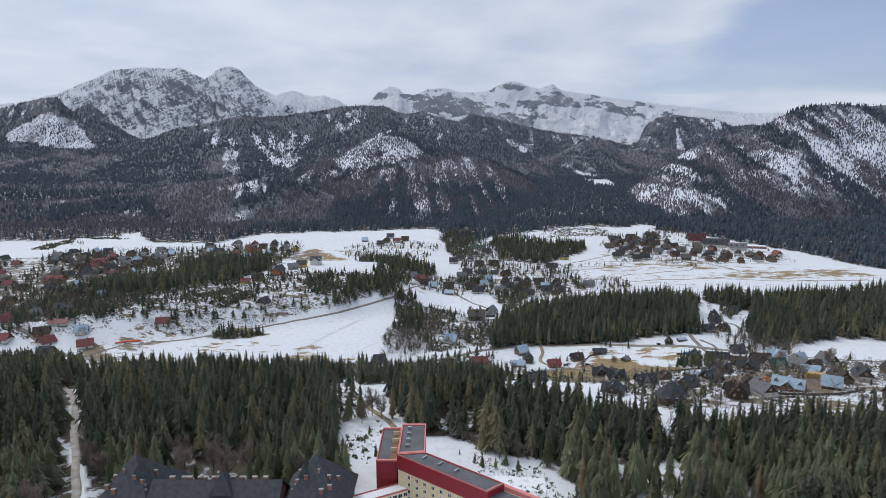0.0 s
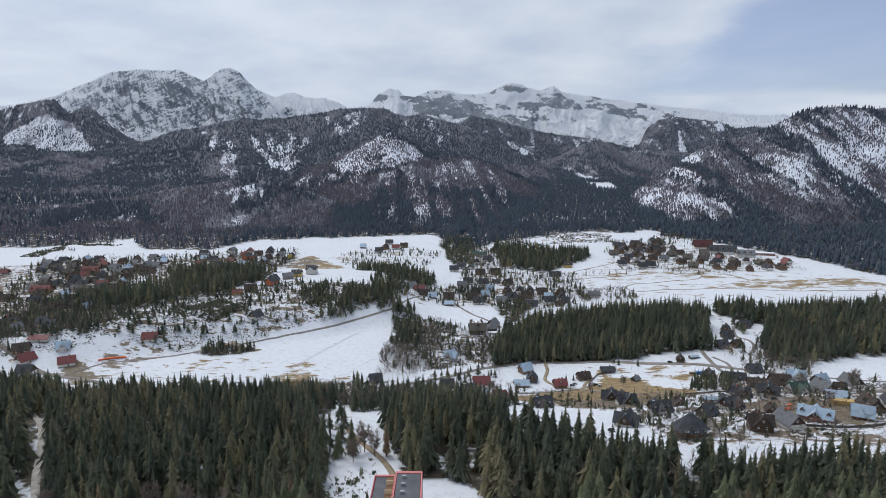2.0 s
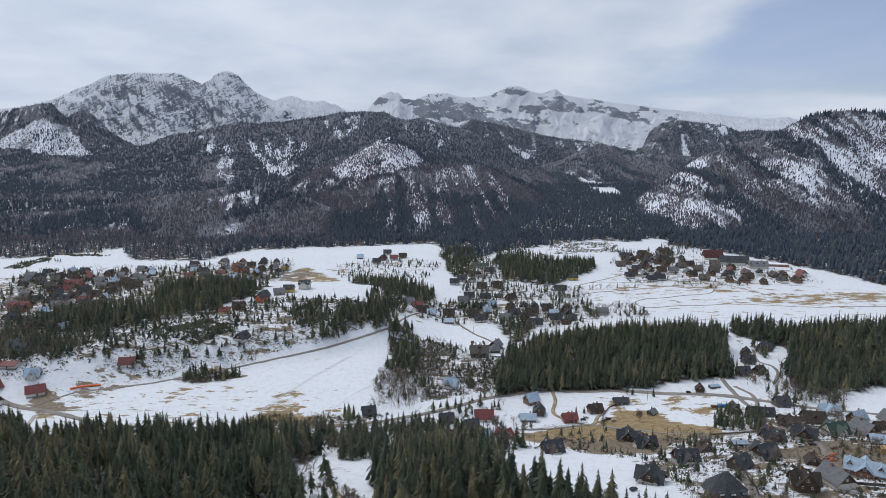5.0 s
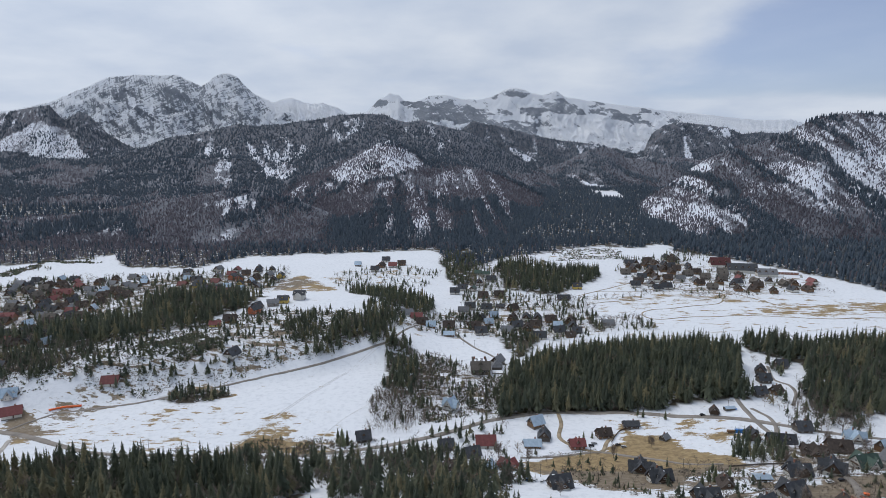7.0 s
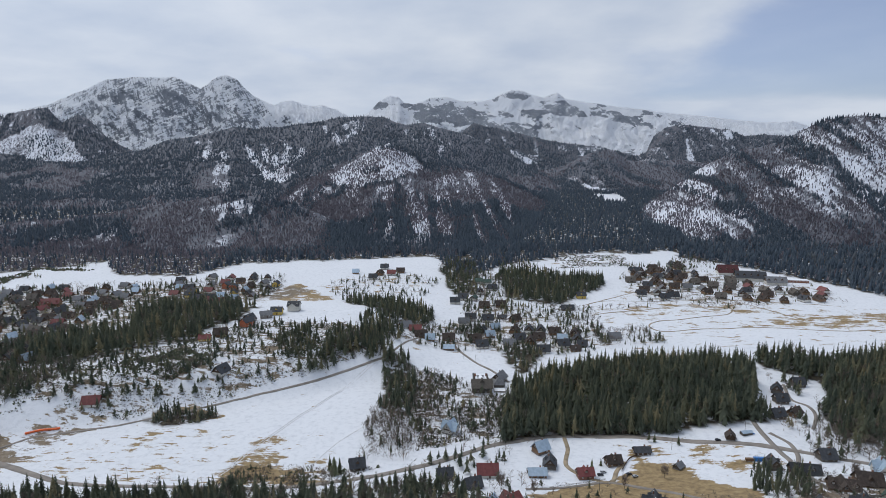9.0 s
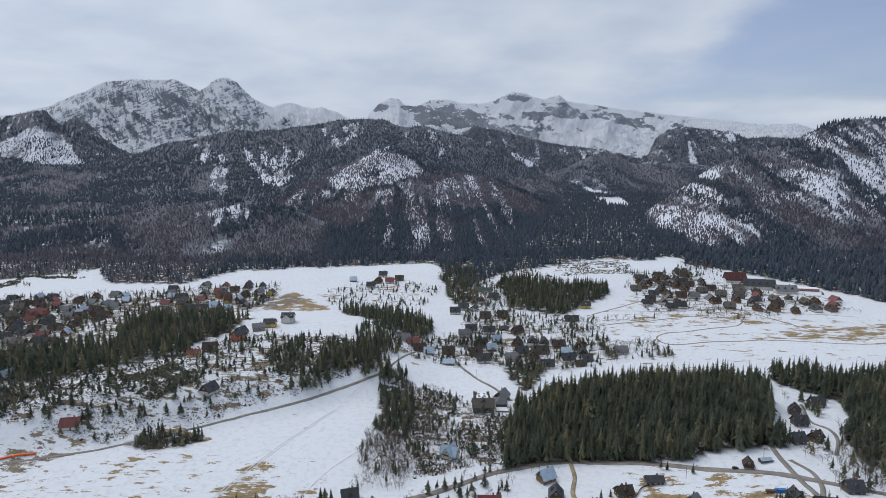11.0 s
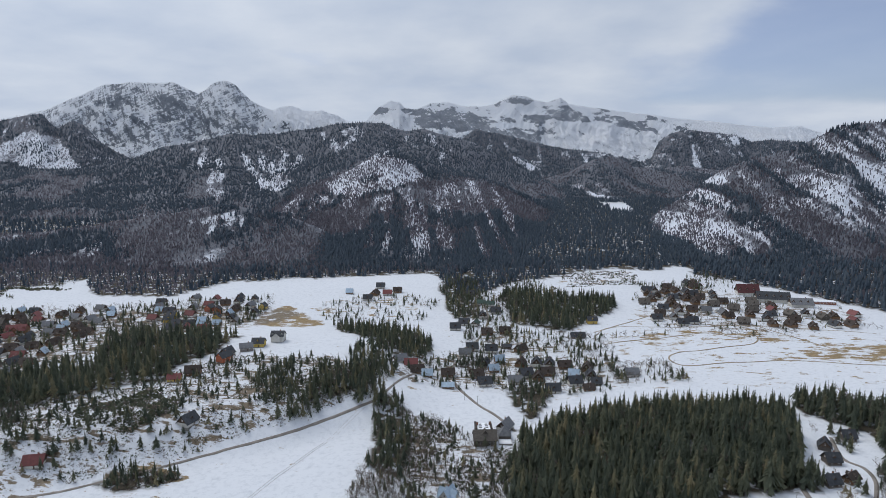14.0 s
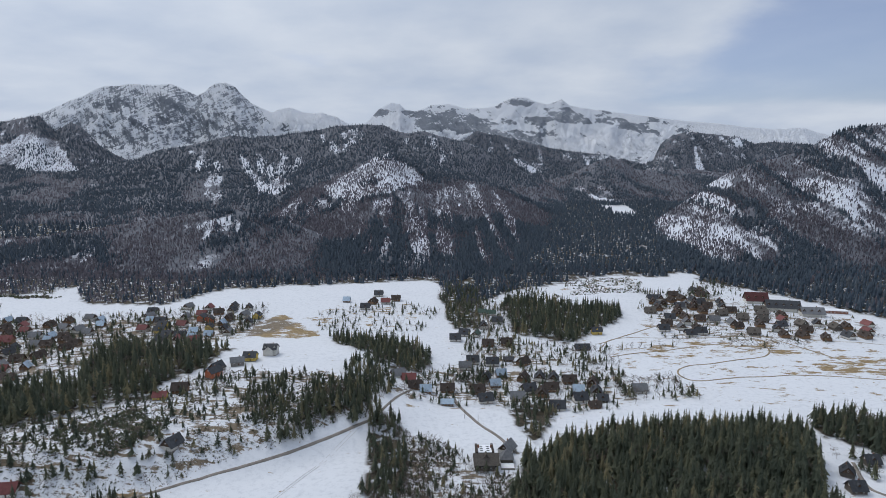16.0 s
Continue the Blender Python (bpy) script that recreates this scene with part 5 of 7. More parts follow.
# style: length, width, wall height, pitch, roof, wall, attic, dormers on each side, cross wing, detail, label
STYLES = {
    "dark_chalet": (15, 12, 4.0, 50, CHARCOAL, PLASTER, TIMBER, 2, 9, True, "large highland chalet with steep charcoal roof and dormers"),
    "white_chalet": (16, 11, 5.5, 47, CHARCOAL, PLASTER, TIMBER, 3, 8, True, "white-walled guest house with dark mansard-like roof"),
    "dark_long": (22, 11, 3.5, 48, CHARCOAL, TIMBER, TIMBER, 2, 0, True, "long timber guest house with charcoal roof"),
    "brown_long": (20, 11, 4.0, 45, BROWN_ROOF, FRESH, TIMBER, 3, 8, True, "long brown timber chalet with gabled dormers"),
    "green_roof": (17, 12, 4.0, 48, GREEN_ROOF, PLASTER, PLASTER, 1, 9, True, "large house with dark green steep roofs"),
    "red_farm": (13, 10, 4.5, 42, RED_ROOF, BRICK, TIMBER, 1, 0, True, "farmhouse with steep dark red roof"),
    "red_cross": (14, 10, 4.0, 42, RED_ROOF, FRESH, BRICK, 0, 9, True, "red-roofed house with crossing gables"),
    "brown_farm": (13, 10, 3.5, 45, BROWN_ROOF, FRESH, TIMBER, 1, 0, True, "timber house with brown shingled roof"),
    "dark_barn": (14, 8, 3.5, 38, CHARCOAL, TIMBER, TIMBER, 0, 0, True, "timber barn with plain charcoal roof"),
    "blue_roof": (15, 10, 3.5, 38, BLUE_ROOF, FRESH, TIMBER, 0, 0, True, "house with pale blue sheet-metal roof"),
    "blue_gable": (14, 11, 4.0, 54, BLUE_ROOF, PLASTER, PLASTER, 1, 8, True, "steep house under pale blue sheet-metal roofs"),
    "blue_site": (22, 12, 3.5, 42, BLUE_ROOF, BRICK, TIMBER, 3, 9, True, "unfinished lodge with silvery metal roofs and gables"),
    "brown_site": (13, 11, 5.5, 52, BROWN_ROOF, TIMBER, TIMBER, 2, 8, True, "unfinished brown timber chalet with steep roof"),
    "blue_small": (10.5, 8.5, 3.6, 50, BLUE_ROOF, FRESH, TIMBER, 0, 0, False, "small house with pale blue metal roof"),
    "dark_small": (13.5, 10.5, 3.8, 48, CHARCOAL, PLASTER, TIMBER, 1, 0, False, "small chalet with charcoal roof"),
    "brown_small": (13.5, 10.5, 3.8, 46, BROWN_ROOF, FRESH, TIMBER, 1, 0, False, "brown timber chalet with steep roof"),
    "red_small": (13.5, 10.5, 3.8, 44, RED_ROOF, PLASTER, TIMBER, 0, 0, False, "small house with dark red roof"),
    "dark_cottage": (10, 8.5, 3.2, 48, CHARCOAL, GREY_WOOD, TIMBER, 1, 0, False, "small dark cottage with charcoal roof and timber walls"),
    "red_low": (18, 10, 3.0, 28, RED_ROOF, PLASTER, PLASTER, 0, 0, False, "low shed with red metal roof"),
    "red_big": (24, 14, 5.5, 42, RED_ROOF, FRESH, BRICK, 3, 10, False, "large guest house with red roof"),
    "grey_small": (13.5, 10.5, 3.8, 45, SLATE, PLASTER, TIMBER, 0, 0, False, "house with weathered grey roof"),
    "grey_roof": (13, 9, 4.5, 40, SLATE, STONE, PLASTER, 0, 0, False, "house with grey roof and stone walls"),
    "green_small": (13, 9.5, 3.5, 40, GREEN_ROOF, PLASTER, TIMBER, 0, 0, False, "small house with green roof"),
    "orange_house": (13, 10, 6.0, 40, CHARCOAL, ORANGE, ORANGE, 0, 0, False, "orange plastered house with dark roof"),
    "yellow_house": (13, 10, 5.0, 42, CHARCOAL, YELLOW, YELLOW, 1, 0, False, "yellow plastered house with dark roof"),
    "red_yellow": (11, 8, 3.5, 40, RED_ROOF, YELLOW, YELLOW, 0, 0, False, "yellow cottage with bright red roof"),
    "dark_flats": (14, 12, 7.0, 38, CHARCOAL, PLASTER, PLASTER, 2, 9, False, "tall pale house with dark mansard roof"),
    "grey_hut": (6, 5, 2.2, 40, SLATE, GREY_WOOD, GREY_WOOD, 0, 0, False, "small weathered hut with grey roof"),
    "brown_hut": (7, 6, 2.5, 48, BROWN_ROOF, TIMBER, TIMBER, 0, 0, False, "small shingled timber hut in the snow"),
    "blue_hut": (8, 5, 2.6, 15, BLUE_ROOF, GREY_WOOD, GREY_WOOD, 0, 0, False, "small shed with flat blue metal roof"),
    "grey_house": (14, 11, 4.0, 45, GREY_WOOD, GREY_WOOD, GREY_WOOD, 1, 0, False, "weathered grey timber house"),
}
BUILT = {}


def raise_house(style, m):
    L, W, h, pitch, roof, wall, attic, dorm, cross, detail, label = STYLES[style]
    if detail:
        L, W, h, cross = L * 0.78, W * 0.78, max(h * 0.85, 3.0), cross * 0.78
    rise = W / 2 * math.tan(radians(pitch))
    ob = thing("house", m, label, "house", "houses of the valley")
    part("foundation", boxes((-L / 2 - 0.12, L / 2 + 0.12, -W / 2 - 0.12, W / 2 + 0.12, -3.0, 0.45)), STONE, ob)
    part("wall", boxes((-L / 2, L / 2, -W / 2, W / 2, 0.45, h)), wall, ob)
    part("gable", attic_mesh(L, W, h, rise), attic, ob)
    part("roof", roof_mesh(L, W, h, rise), roof, ob)
    chimney(ob, L * 0.18, 0.9, h + rise * 0.6, h + rise + 1.0)
    step = 3.0 if detail else 4.5
    n = max(2, int((L - 1.5) / step))
    for s, turn in ((-1, 0), (1, 180)) if detail else ((-1, 0),):
        for k in range(n):
            window(ob, -L / 2 + (k + 0.5) * L / n, s * (W / 2 + 0.02), h - 2.2 if h > 2.5 else h - 1.5, turn, pane=detail)
            if h > 5.2:
                window(ob, -L / 2 + (k + 0.5) * L / n, s * (W / 2 + 0.02), h - 4.6, turn, pane=detail)
    for s, turn in ((-1, 90), (1, -90)) if detail else ((-1, 90),):
        for y in (-W * 0.25, W * 0.25) if detail else ():
            window(ob, s * (L / 2 + 0.02), y, h - 2.2 if h > 2.5 else h - 1.5, turn, pane=detail)
        window(ob, s * (L / 2 + 0.0), 0, h + rise * 0.25, turn, 1.4, 1.3, pane=detail)
        if detail:
            balcony(ob, s * L / 2, W * 0.6, h + 0.1, s)
    part("door", boxes((-0.55, 0.55, -W / 2 - 0.06, -W / 2 + 0.04, 0.45, 2.5)), TIMBER, ob, m=pose(L * 0.09, 0, 0))
    if cross:
        for s in ((-1, 1) if detail else (-1,)):
            cw, cl = cross, W / 2 + 2.0
            cr = cw / 2 * math.tan(radians(pitch + 3))
            q = pose(0 if dorm != 2 else -0.5, s * cl / 2, 0, 0, 0, 90)
            part("wing_wall", boxes((-cl / 2, cl / 2, -cw / 2, cw / 2, 0.45, h + 0.1)), wall, ob, m=q)
            part("wing_gable", attic_mesh(cl, cw, h + 0.1, cr), attic, ob, m=q)
            part("wing_roof", roof_mesh(cl, cw, h + 0.1, min(cr, rise * 0.97), 0.8), roof, ob, m=q)
            for y in (-cw * 0.25, cw * 0.25):
                window(ob, y, s * (cl + 0.02), h - 2.2, 0, pane=detail)
            window(ob, 0, s * (cl + 0.02), h + cr * 0.25, 0, 1.6, 1.4, pane=detail)
    for s in (-1, 1):
        for k in range(dorm):
            x = -L / 2 + (k + 0.5) * L / dorm
            if cross:
                x = (-1 if k % 2 == 0 else 1) * (L / 2 - 1.9) if dorm > 1 else L / 2 - 2
                if k == 2:
                    continue
            dormer(ob, x, s, W, h, rise, roof, attic, detail=detail)
    if detail:
        # snow lying in the valley of the roof
        part("snow_patch", boxes((-L * 0.42, -L * 0.30, -0.15, 0.15, h + rise + 0.25, h + rise + 0.37)), SNOW_MAT, ob)
    return ob


def place_house(style, x, y, deg, group=""):
    z = min(float(land_z(x + a, y + b)) for a in (-5, 5) for b in (-4, 4)) + 0.5
    m = pose(x, y, z, 0, 0, deg)
    if style in BUILT:
        ob = copy_thing(BUILT[style], m)
    else:
        ob = BUILT[style] = raise_house(style, m)
    if group:
        tagged(ob, group=group)
    TAKEN.append((x, y))
    return ob


TAKEN = []
FARMS = [("red_farm", 99, 520, 5), ("brown_farm", 123, 538, 10), ("dark_barn", 147, 550, 0), ("blue_roof", 67, 523, 0), ("dark_cottage", 78, 537, 80), ("blue_small", 75, 559, 30), ("dark_chalet", 69, 429, 15), ("dark_chalet", 126, 462, 75), ("dark_chalet", 130, 440, 100), ("red_cross", 44, 474, 40), ("blue_small", 30, 462, 60), ("dark_cottage", 22, 502, 20), ("red_small", 33, 523, 0), ("grey_hut", 164, 525, 40), ("brown_hut", 215, 559, 70), ("brown_farm", 5, 471, 30), ("dark_cottage", 4, 518, 10)]
CHALETS = [("dark_long", 235, 500, -12), ("dark_cottage", 222, 513, 80), ("dark_cottage", 262, 521, 0), ("brown_long", 240, 470, -20), ("dark_chalet", 205, 430, 95), ("dark_chalet", 226, 432, 60), ("green_roof", 252, 442, 10), ("blue_gable", 284, 498, 75), ("blue_small", 290, 477, 20), ("blue_hut", 184, 428, 0), ("brown_farm", 160, 420, 80), ("dark_chalet", 184, 398, 20), ("white_chalet", 138, 396, 5), ("dark_cottage", 163, 385, 30)]
LOWER = [("dark_chalet", 108, 366, 60), ("brown_site", 178, 352, 80), ("blue_site", 219, 368, -35), ("blue_small", 245, 366, -30), ("blue_roof", 262, 416, -15), ("dark_cottage", -58, 534, 15), ("blue_gable", 8, 592, 60)]
CLEARING = [("dark_cottage", 267, 592, 10), ("brown_farm", 283, 596, 30), ("dark_cottage", 295, 645, 60), ("dark_cottage", 322, 660, 0), ("dark_cottage", 286, 622, 0), ("grey_small", 57, 704, 60)]
TERRACE = [("dark_small", -204, 675, 70), ("red_yellow", -249, 752, 10), ("brown_small", -238, 768, 10), ("orange_house", -223, 810, 60), ("dark_small", -226, 826, 70), ("grey_roof", -211, 843, 20), ("yellow_house", -202, 858, 0), ("dark_flats", -186, 879, 0), ("red_small", -294, 621, 10), ("red_low", -388, 597, 0), ("blue_gable", -362, 590, 20), ("red_small", -350, 574, 30), ("red_small", -385, 570, 60), ("dark_small", -372, 550, 0), ("brown_small", -395, 580, 20)]
HAMLET = [("brown_small", 90, 867, 70), ("dark_small", 108, 868, 80), ("dark_small", 122, 864, 80), ("brown_small", 138, 857, 0), ("brown_small", 160, 846, 70), ("brown_farm", 149, 789, 0), ("dark_small", 92, 836, 20), ("brown_small", 104, 826, 80), ("blue_small", 67, 879, 10), ("dark_barn", 80, 928, 0), ("dark_small", 60, 913, 0), ("brown_small", 39, 832, 10), ("blue_roof", 8, 802, 0), ("brown_small", 8, 834, 0), ("grey_small", 78, 815, 0), ("dark_long", 174, 960, 0), ("yellow_house", 206, 1021, 0)]
HAMLET_NORTH = [("brown_small", 83, 985, 0), ("dark_small", 78, 1072, 0), ("green_small", 72, 1109, 0), ("grey_small", 200, 818, 0), ("red_small", -32, 843, 0), ("brown_small", -25, 828, 10), ("dark_small", 18, 999, 0), ("dark_small", 44, 1166, 0), ("brown_small", 96, 915, 40), ("blue_small", -14, 825, 0), ("grey_small", -44, 846, 30), ("blue_small", -153, 1183, 0), ("brown_small", -110, 1175, 70), ("red_small", -90, 1175, 0), ("brown_small", -75, 1191, 0), ("dark_small", -118, 1143, 0), ("dark_small", -106, 1220, 0)]
for row, group in ((FARMS, "farmhouses by the meadow"), (CHALETS, "chalets of the east village"), (LOWER, "chalets of the east village"), (CLEARING, "houses in the clearing"), (TERRACE, "houses on the terrace"), (HAMLET, "houses of the hamlet"), (HAMLET_NORTH, "houses of the hamlet")):
    for style, x, y, deg in row:
        place_house(style, x, y, deg, group)


def town(poly, count, seed, styles, group, apart=15):
    """Houses of a distant town quarter."""
    rng = random.Random(seed)
    xs, ys = [p[0] for p in poly], [p[1] for p in poly]
    made = 0
    for _ in range(count * 30):
        x, y = rng.uniform(min(xs), max(xs)), rng.uniform(min(ys), max(ys))
        if made >= count or not inside(poly, x, y) or any(math.hypot(x - a, (y - b) * 0.8) < apart for a, b in TAKEN):
            continue
        place_house(rng.choice(styles), x, y, rng.choice((0, 10, 70, 80, 90, 100, -10)), group)
        made += 1


town([(-610, 930), (-688, 1056), (-657, 1089), (-583, 1082), (-502, 1098), (-470, 1065), (-450, 960), (-443, 865), (-418, 770), (-400, 705), (-450, 700), (-540, 800)], 74, 1, ["dark_small"] * 4 + ["brown_small"] * 3 + ["grey_small"] * 2 + ["grey_house", "red_small", "blue_small"], "houses of the west town", 16)
town([(-416, 1048), (-435, 1123), (-354, 1161), (-275, 1145), (-262, 1100), (-282, 1025), (-300, 945), (-350, 965)], 34, 2, ["dark_small"] * 3 + ["brown_small", "grey_small", "red_small", "red_small", "blue_small", "yellow_house", "orange_house"], "houses of the west town", 16)
town([(294, 1090), (327, 1190), (435, 1247), (441, 1158), (410, 1046), (341, 1000), (290, 1010)], 42, 3, ["dark_small"] * 4 + ["brown_small"] * 3 + ["grey_house", "grey_small"], "houses of the hill village", 12.5)
town([(402, 1016), (443, 1119), (475, 1138), (520, 1072), (584, 1050), (560, 1000), (478, 988), (450, 1000)], 22, 4, ["dark_small"] * 2 + ["brown_small", "brown_small", "grey_small", "red_small", "grey_house"], "houses of the hill village", 17)
town([(20, 800), (30, 850), (60, 900), (120, 890), (175, 850), (160, 790), (100, 790)], 9, 5, ["dark_small", "brown_small", "dark_small", "dark_cottage", "blue_small"], "houses of the hamlet", 13)
town([(-640, 880), (-700, 1000), (-756, 1024), (-740, 900), (-620, 740), (-520, 640), (-470, 620), (-450, 690), (-540, 790)], 24, 9, ["dark_small"] * 3 + ["brown_small", "grey_small", "grey_house", "red_small", "blue_small"], "houses of the west town", 18)
town([(10, 880), (20, 1000), (40, 1130), (95, 1130), (95, 1000), (70, 900)], 7, 7, ["dark_small", "brown_small", "dark_cottage", "grey_small", "green_small"], "houses of the hamlet", 15)
town([(-470, 560), (-560, 640), (-560, 720), (-490, 700), (-400, 640), (-370, 610), (-400, 560)], 16, 8, ["red_small", "dark_small", "brown_small", "grey_small", "blue_small", "red_small"], "houses of the west town", 17)
town([(150, 345), (330, 340), (335, 470), (250, 480), (190, 440), (120, 380)], 12, 6, ["dark_small", "brown_small", "dark_cottage", "brown_hut", "grey_small"], "chalets of the east village", 17)
place_house("red_big", -555, 853, 5, "houses of the west town")
place_house("red_big", -562, 984, 10, "houses of the west town")


# ---- large buildings of the hill village ----
def big_lodge(x, y, deg, L, W, h, pitch, roof, label):
    rise = W / 2 * math.tan(radians(pitch))
    ob = thing("lodge", pose(x, y, float(land_z(x, y)), 0, 0, deg), label, "hotel")
    part("wall", boxes((-L / 2, L / 2, -W / 2, W / 2, -2, h)), PLASTER, ob)
    part("gable", attic_mesh(L, W, h, rise), TIMBER, ob)
    part("roof", roof_mesh(L, W, h, rise, 1.2), roof, ob)
    n = int(L / 5)
    for k in range(n):
        for z in range(int(h // 3)):
            window(ob, -L / 2 + (k + 0.5) * L / n, -W / 2 - 0.03, 1 + z * 3.0, 0, 1.6, 1.5, pane=False)
        if k % 2 == 0:
            dormer(ob, -L / 2 + (k + 0.5) * L / n, -1, W, h, rise, roof, TIMBER, 3.2, 2.0)
    chimney(ob, L * 0.2, 0.8, h, h + rise + 1.4)
    return ob


big_lodge(493, 1176, -8, 32, 20, 5, 48, MAROON, "large hotel under a tall dark maroon roof")
big_lodge(513, 1136, -14, 46, 22, 6, 40, CHARCOAL, "long hotel block under dark pitched roofs")
big_lodge(540, 1106, -10, 30, 18, 5, 40, SLATE, "grey-roofed hotel wing with dormers")
hall = thing("sports_hall", pose(576, 1122, float(land_z(576, 1122)), 0, 0, -10), "long low red hall with a snowy flat roof", "hall")
part("wall", boxes((-23, 23, -6, 6, -2, 3.6)), BRICK, hall)
part("roof", boxes((-24, 24, -7, 7, 3.6, 4.2)), SNOW_MAT, hall)
for k in range(9):
    window(hall, -20 + 5 * k, -6.03, 1.2, 0, 2.4, 1.3, pane=False)


# ---- round chalet with a hipped roof ----
def round_chalet(x, y, deg):
    ob = thing("house", pose(x, y, float(land_z(x, y)) + 0.3, 0, 0, deg), "big hipped chalet with charcoal roof and eyelid dormers", "house", "chalets of the east village")
    oct_pts = [(9.2 * math.cos(a), 7.4 * math.sin(a)) for a in (radians(22.5 + 45 * k) for k in range(8))]
    bm = bmesh.new()
    prism(bm, oct_pts, -3, 0.8)
    part("foundation", bm, STONE, ob)
    bm = bmesh.new()
    prism(bm, [(p * 0.97, q * 0.97) for p, q in oct_pts], 0.8, 4.2)
    part("wall", bm, FRESH, ob)
    bm = bmesh.new()
    rings = []
    for f, g, z in ((1.22, 1.24, 3.6), (1.02, 1.04, 4.9), (0.62, 0.6, 8.2), (0.26, 0.10, 11.2)):
        rings.append([bm.verts.new((p * f, q * g, z)) for p, q in oct_pts])
    bm.faces.new(rings[0][::-1])
    bm.faces.new(rings[-1])
    for a, b in zip(rings, rings[1:]):
        for i in range(8):
            bm.faces.new((a[i], a[(i + 1) % 8], b[(i + 1) % 8], b[i]))
    part("roof", bm, CHARCOAL, ob)
    for x0, y0 in ((-6, -8.3), (-1, -9.2), (5, -8.6)):
        bm = bmesh.new()
        bmesh.ops.create_uvsphere(bm, u_segments=10, v_segments=6, radius=1, matrix=Matrix.Diagonal((1.7, 1.3, 0.9, 1)))
        part("dormer", bm, CHARCOAL, ob, m=pose(x0, y0 + 1.6, 5.1))
        window(ob, x0, y0 + 0.45, 4.7, 0, 2.0, 0.6)
    for k in range(8):
        a = radians(45 * k)
        window(ob, 8.35 * math.cos(a), 6.75 * math.sin(a), 1.6, math.degrees(a) + 90, 1.6, 1.4)
    for k in range(4):
        part("chimney", boxes((-1.6 + k * 0.9, -1.1 + k * 0.9, -0.3, 0.3, 10.6, 12.2)), SLATE, ob)


round_chalet(136, 345, 8)


# ---- abandoned lodge by the stream ----
def ruin(x, y):
    ob = thing("house", pose(x, y, float(land_z(x, y)) + 0.2, 0, 0, 2), "abandoned grey lodge with snow on its flat middle roof", "house")
    part("wall", boxes((-9, 9, -8, 8, -2, 5.5)), GREY_WOOD, ob)
    part("front_gable", attic_mesh(18, 12, 5.5, 6), GREY_WOOD, ob, m=pose(0, -3, 0))
    part("roof", roof_mesh(18, 12, 5.5, 6, 1.0), GREY_WOOD, ob, "weathered shingle roof", m=pose(0, -3, 0))
    part("annex", boxes((-7, 7, 4, 18, -2, 8.0)), GREY_WOOD, ob)
    part("annex_roof", boxes((-5.5, 5.5, 5, 17.4, 8.0, 8.35)), SNOW_MAT, ob, "flat roof under snow")
    part("parapet", boxes((-7.2, -5.5, 4, 18.2, 8.0, 9.4), (5.5, 7.2, 4, 18.2, 8.0, 9.4)), BROWN_ROOF, ob)
    for k in range(6):
        part("skylight", boxes((-3.6 + 5.0 * (k % 2), -1.4 + 5.0 * (k % 2), 7 + 3.4 * (k // 2), 8 + 3.4 * (k // 2), 8.35, 8.75)), SLATE, ob)
    dormer(ob, 0, -1, 16, 5.0, 6.5, GREY_WOOD, GREY_WOOD, 4.6, 2.4)
    for cx in (-5.0, 5.5):
        chimney(ob, cx, 13, 8, 11, BRICK, 0.8)
    for k in range(5):
        window(ob, -7 + 3.5 * k, -8.03, 2.4, 0, 1.5, 1.6)
        window(ob, -7 + 3.5 * k, -8.03, 0.1, 0, 1.5, 1.5)
    g = thing("glass_house", pose(x + 17, y + 8, float(land_z(x + 17, y + 8)) + 0.2, 0, 0, 0), "grey wooden pavilion with a pointed glazed roof", "pavilion")
    part("wall", boxes((-5, 5, -5, 5, -1.5, 3.4)), GREY_WOOD, g)
    part("roof", hip_mesh(10, 10, 3.8, 6, 0.4, 0.6), SLATE, g)
    part("terrace", boxes((-5.5, 5.5, -14, -5.2, -1.5, 0.6)), STONE, g)
    part("terrace_snow", boxes((-5.1, 5.1, -13.6, -5.4, 0.6, 0.75)), SNOW_MAT, g)


ruin(38, 680)


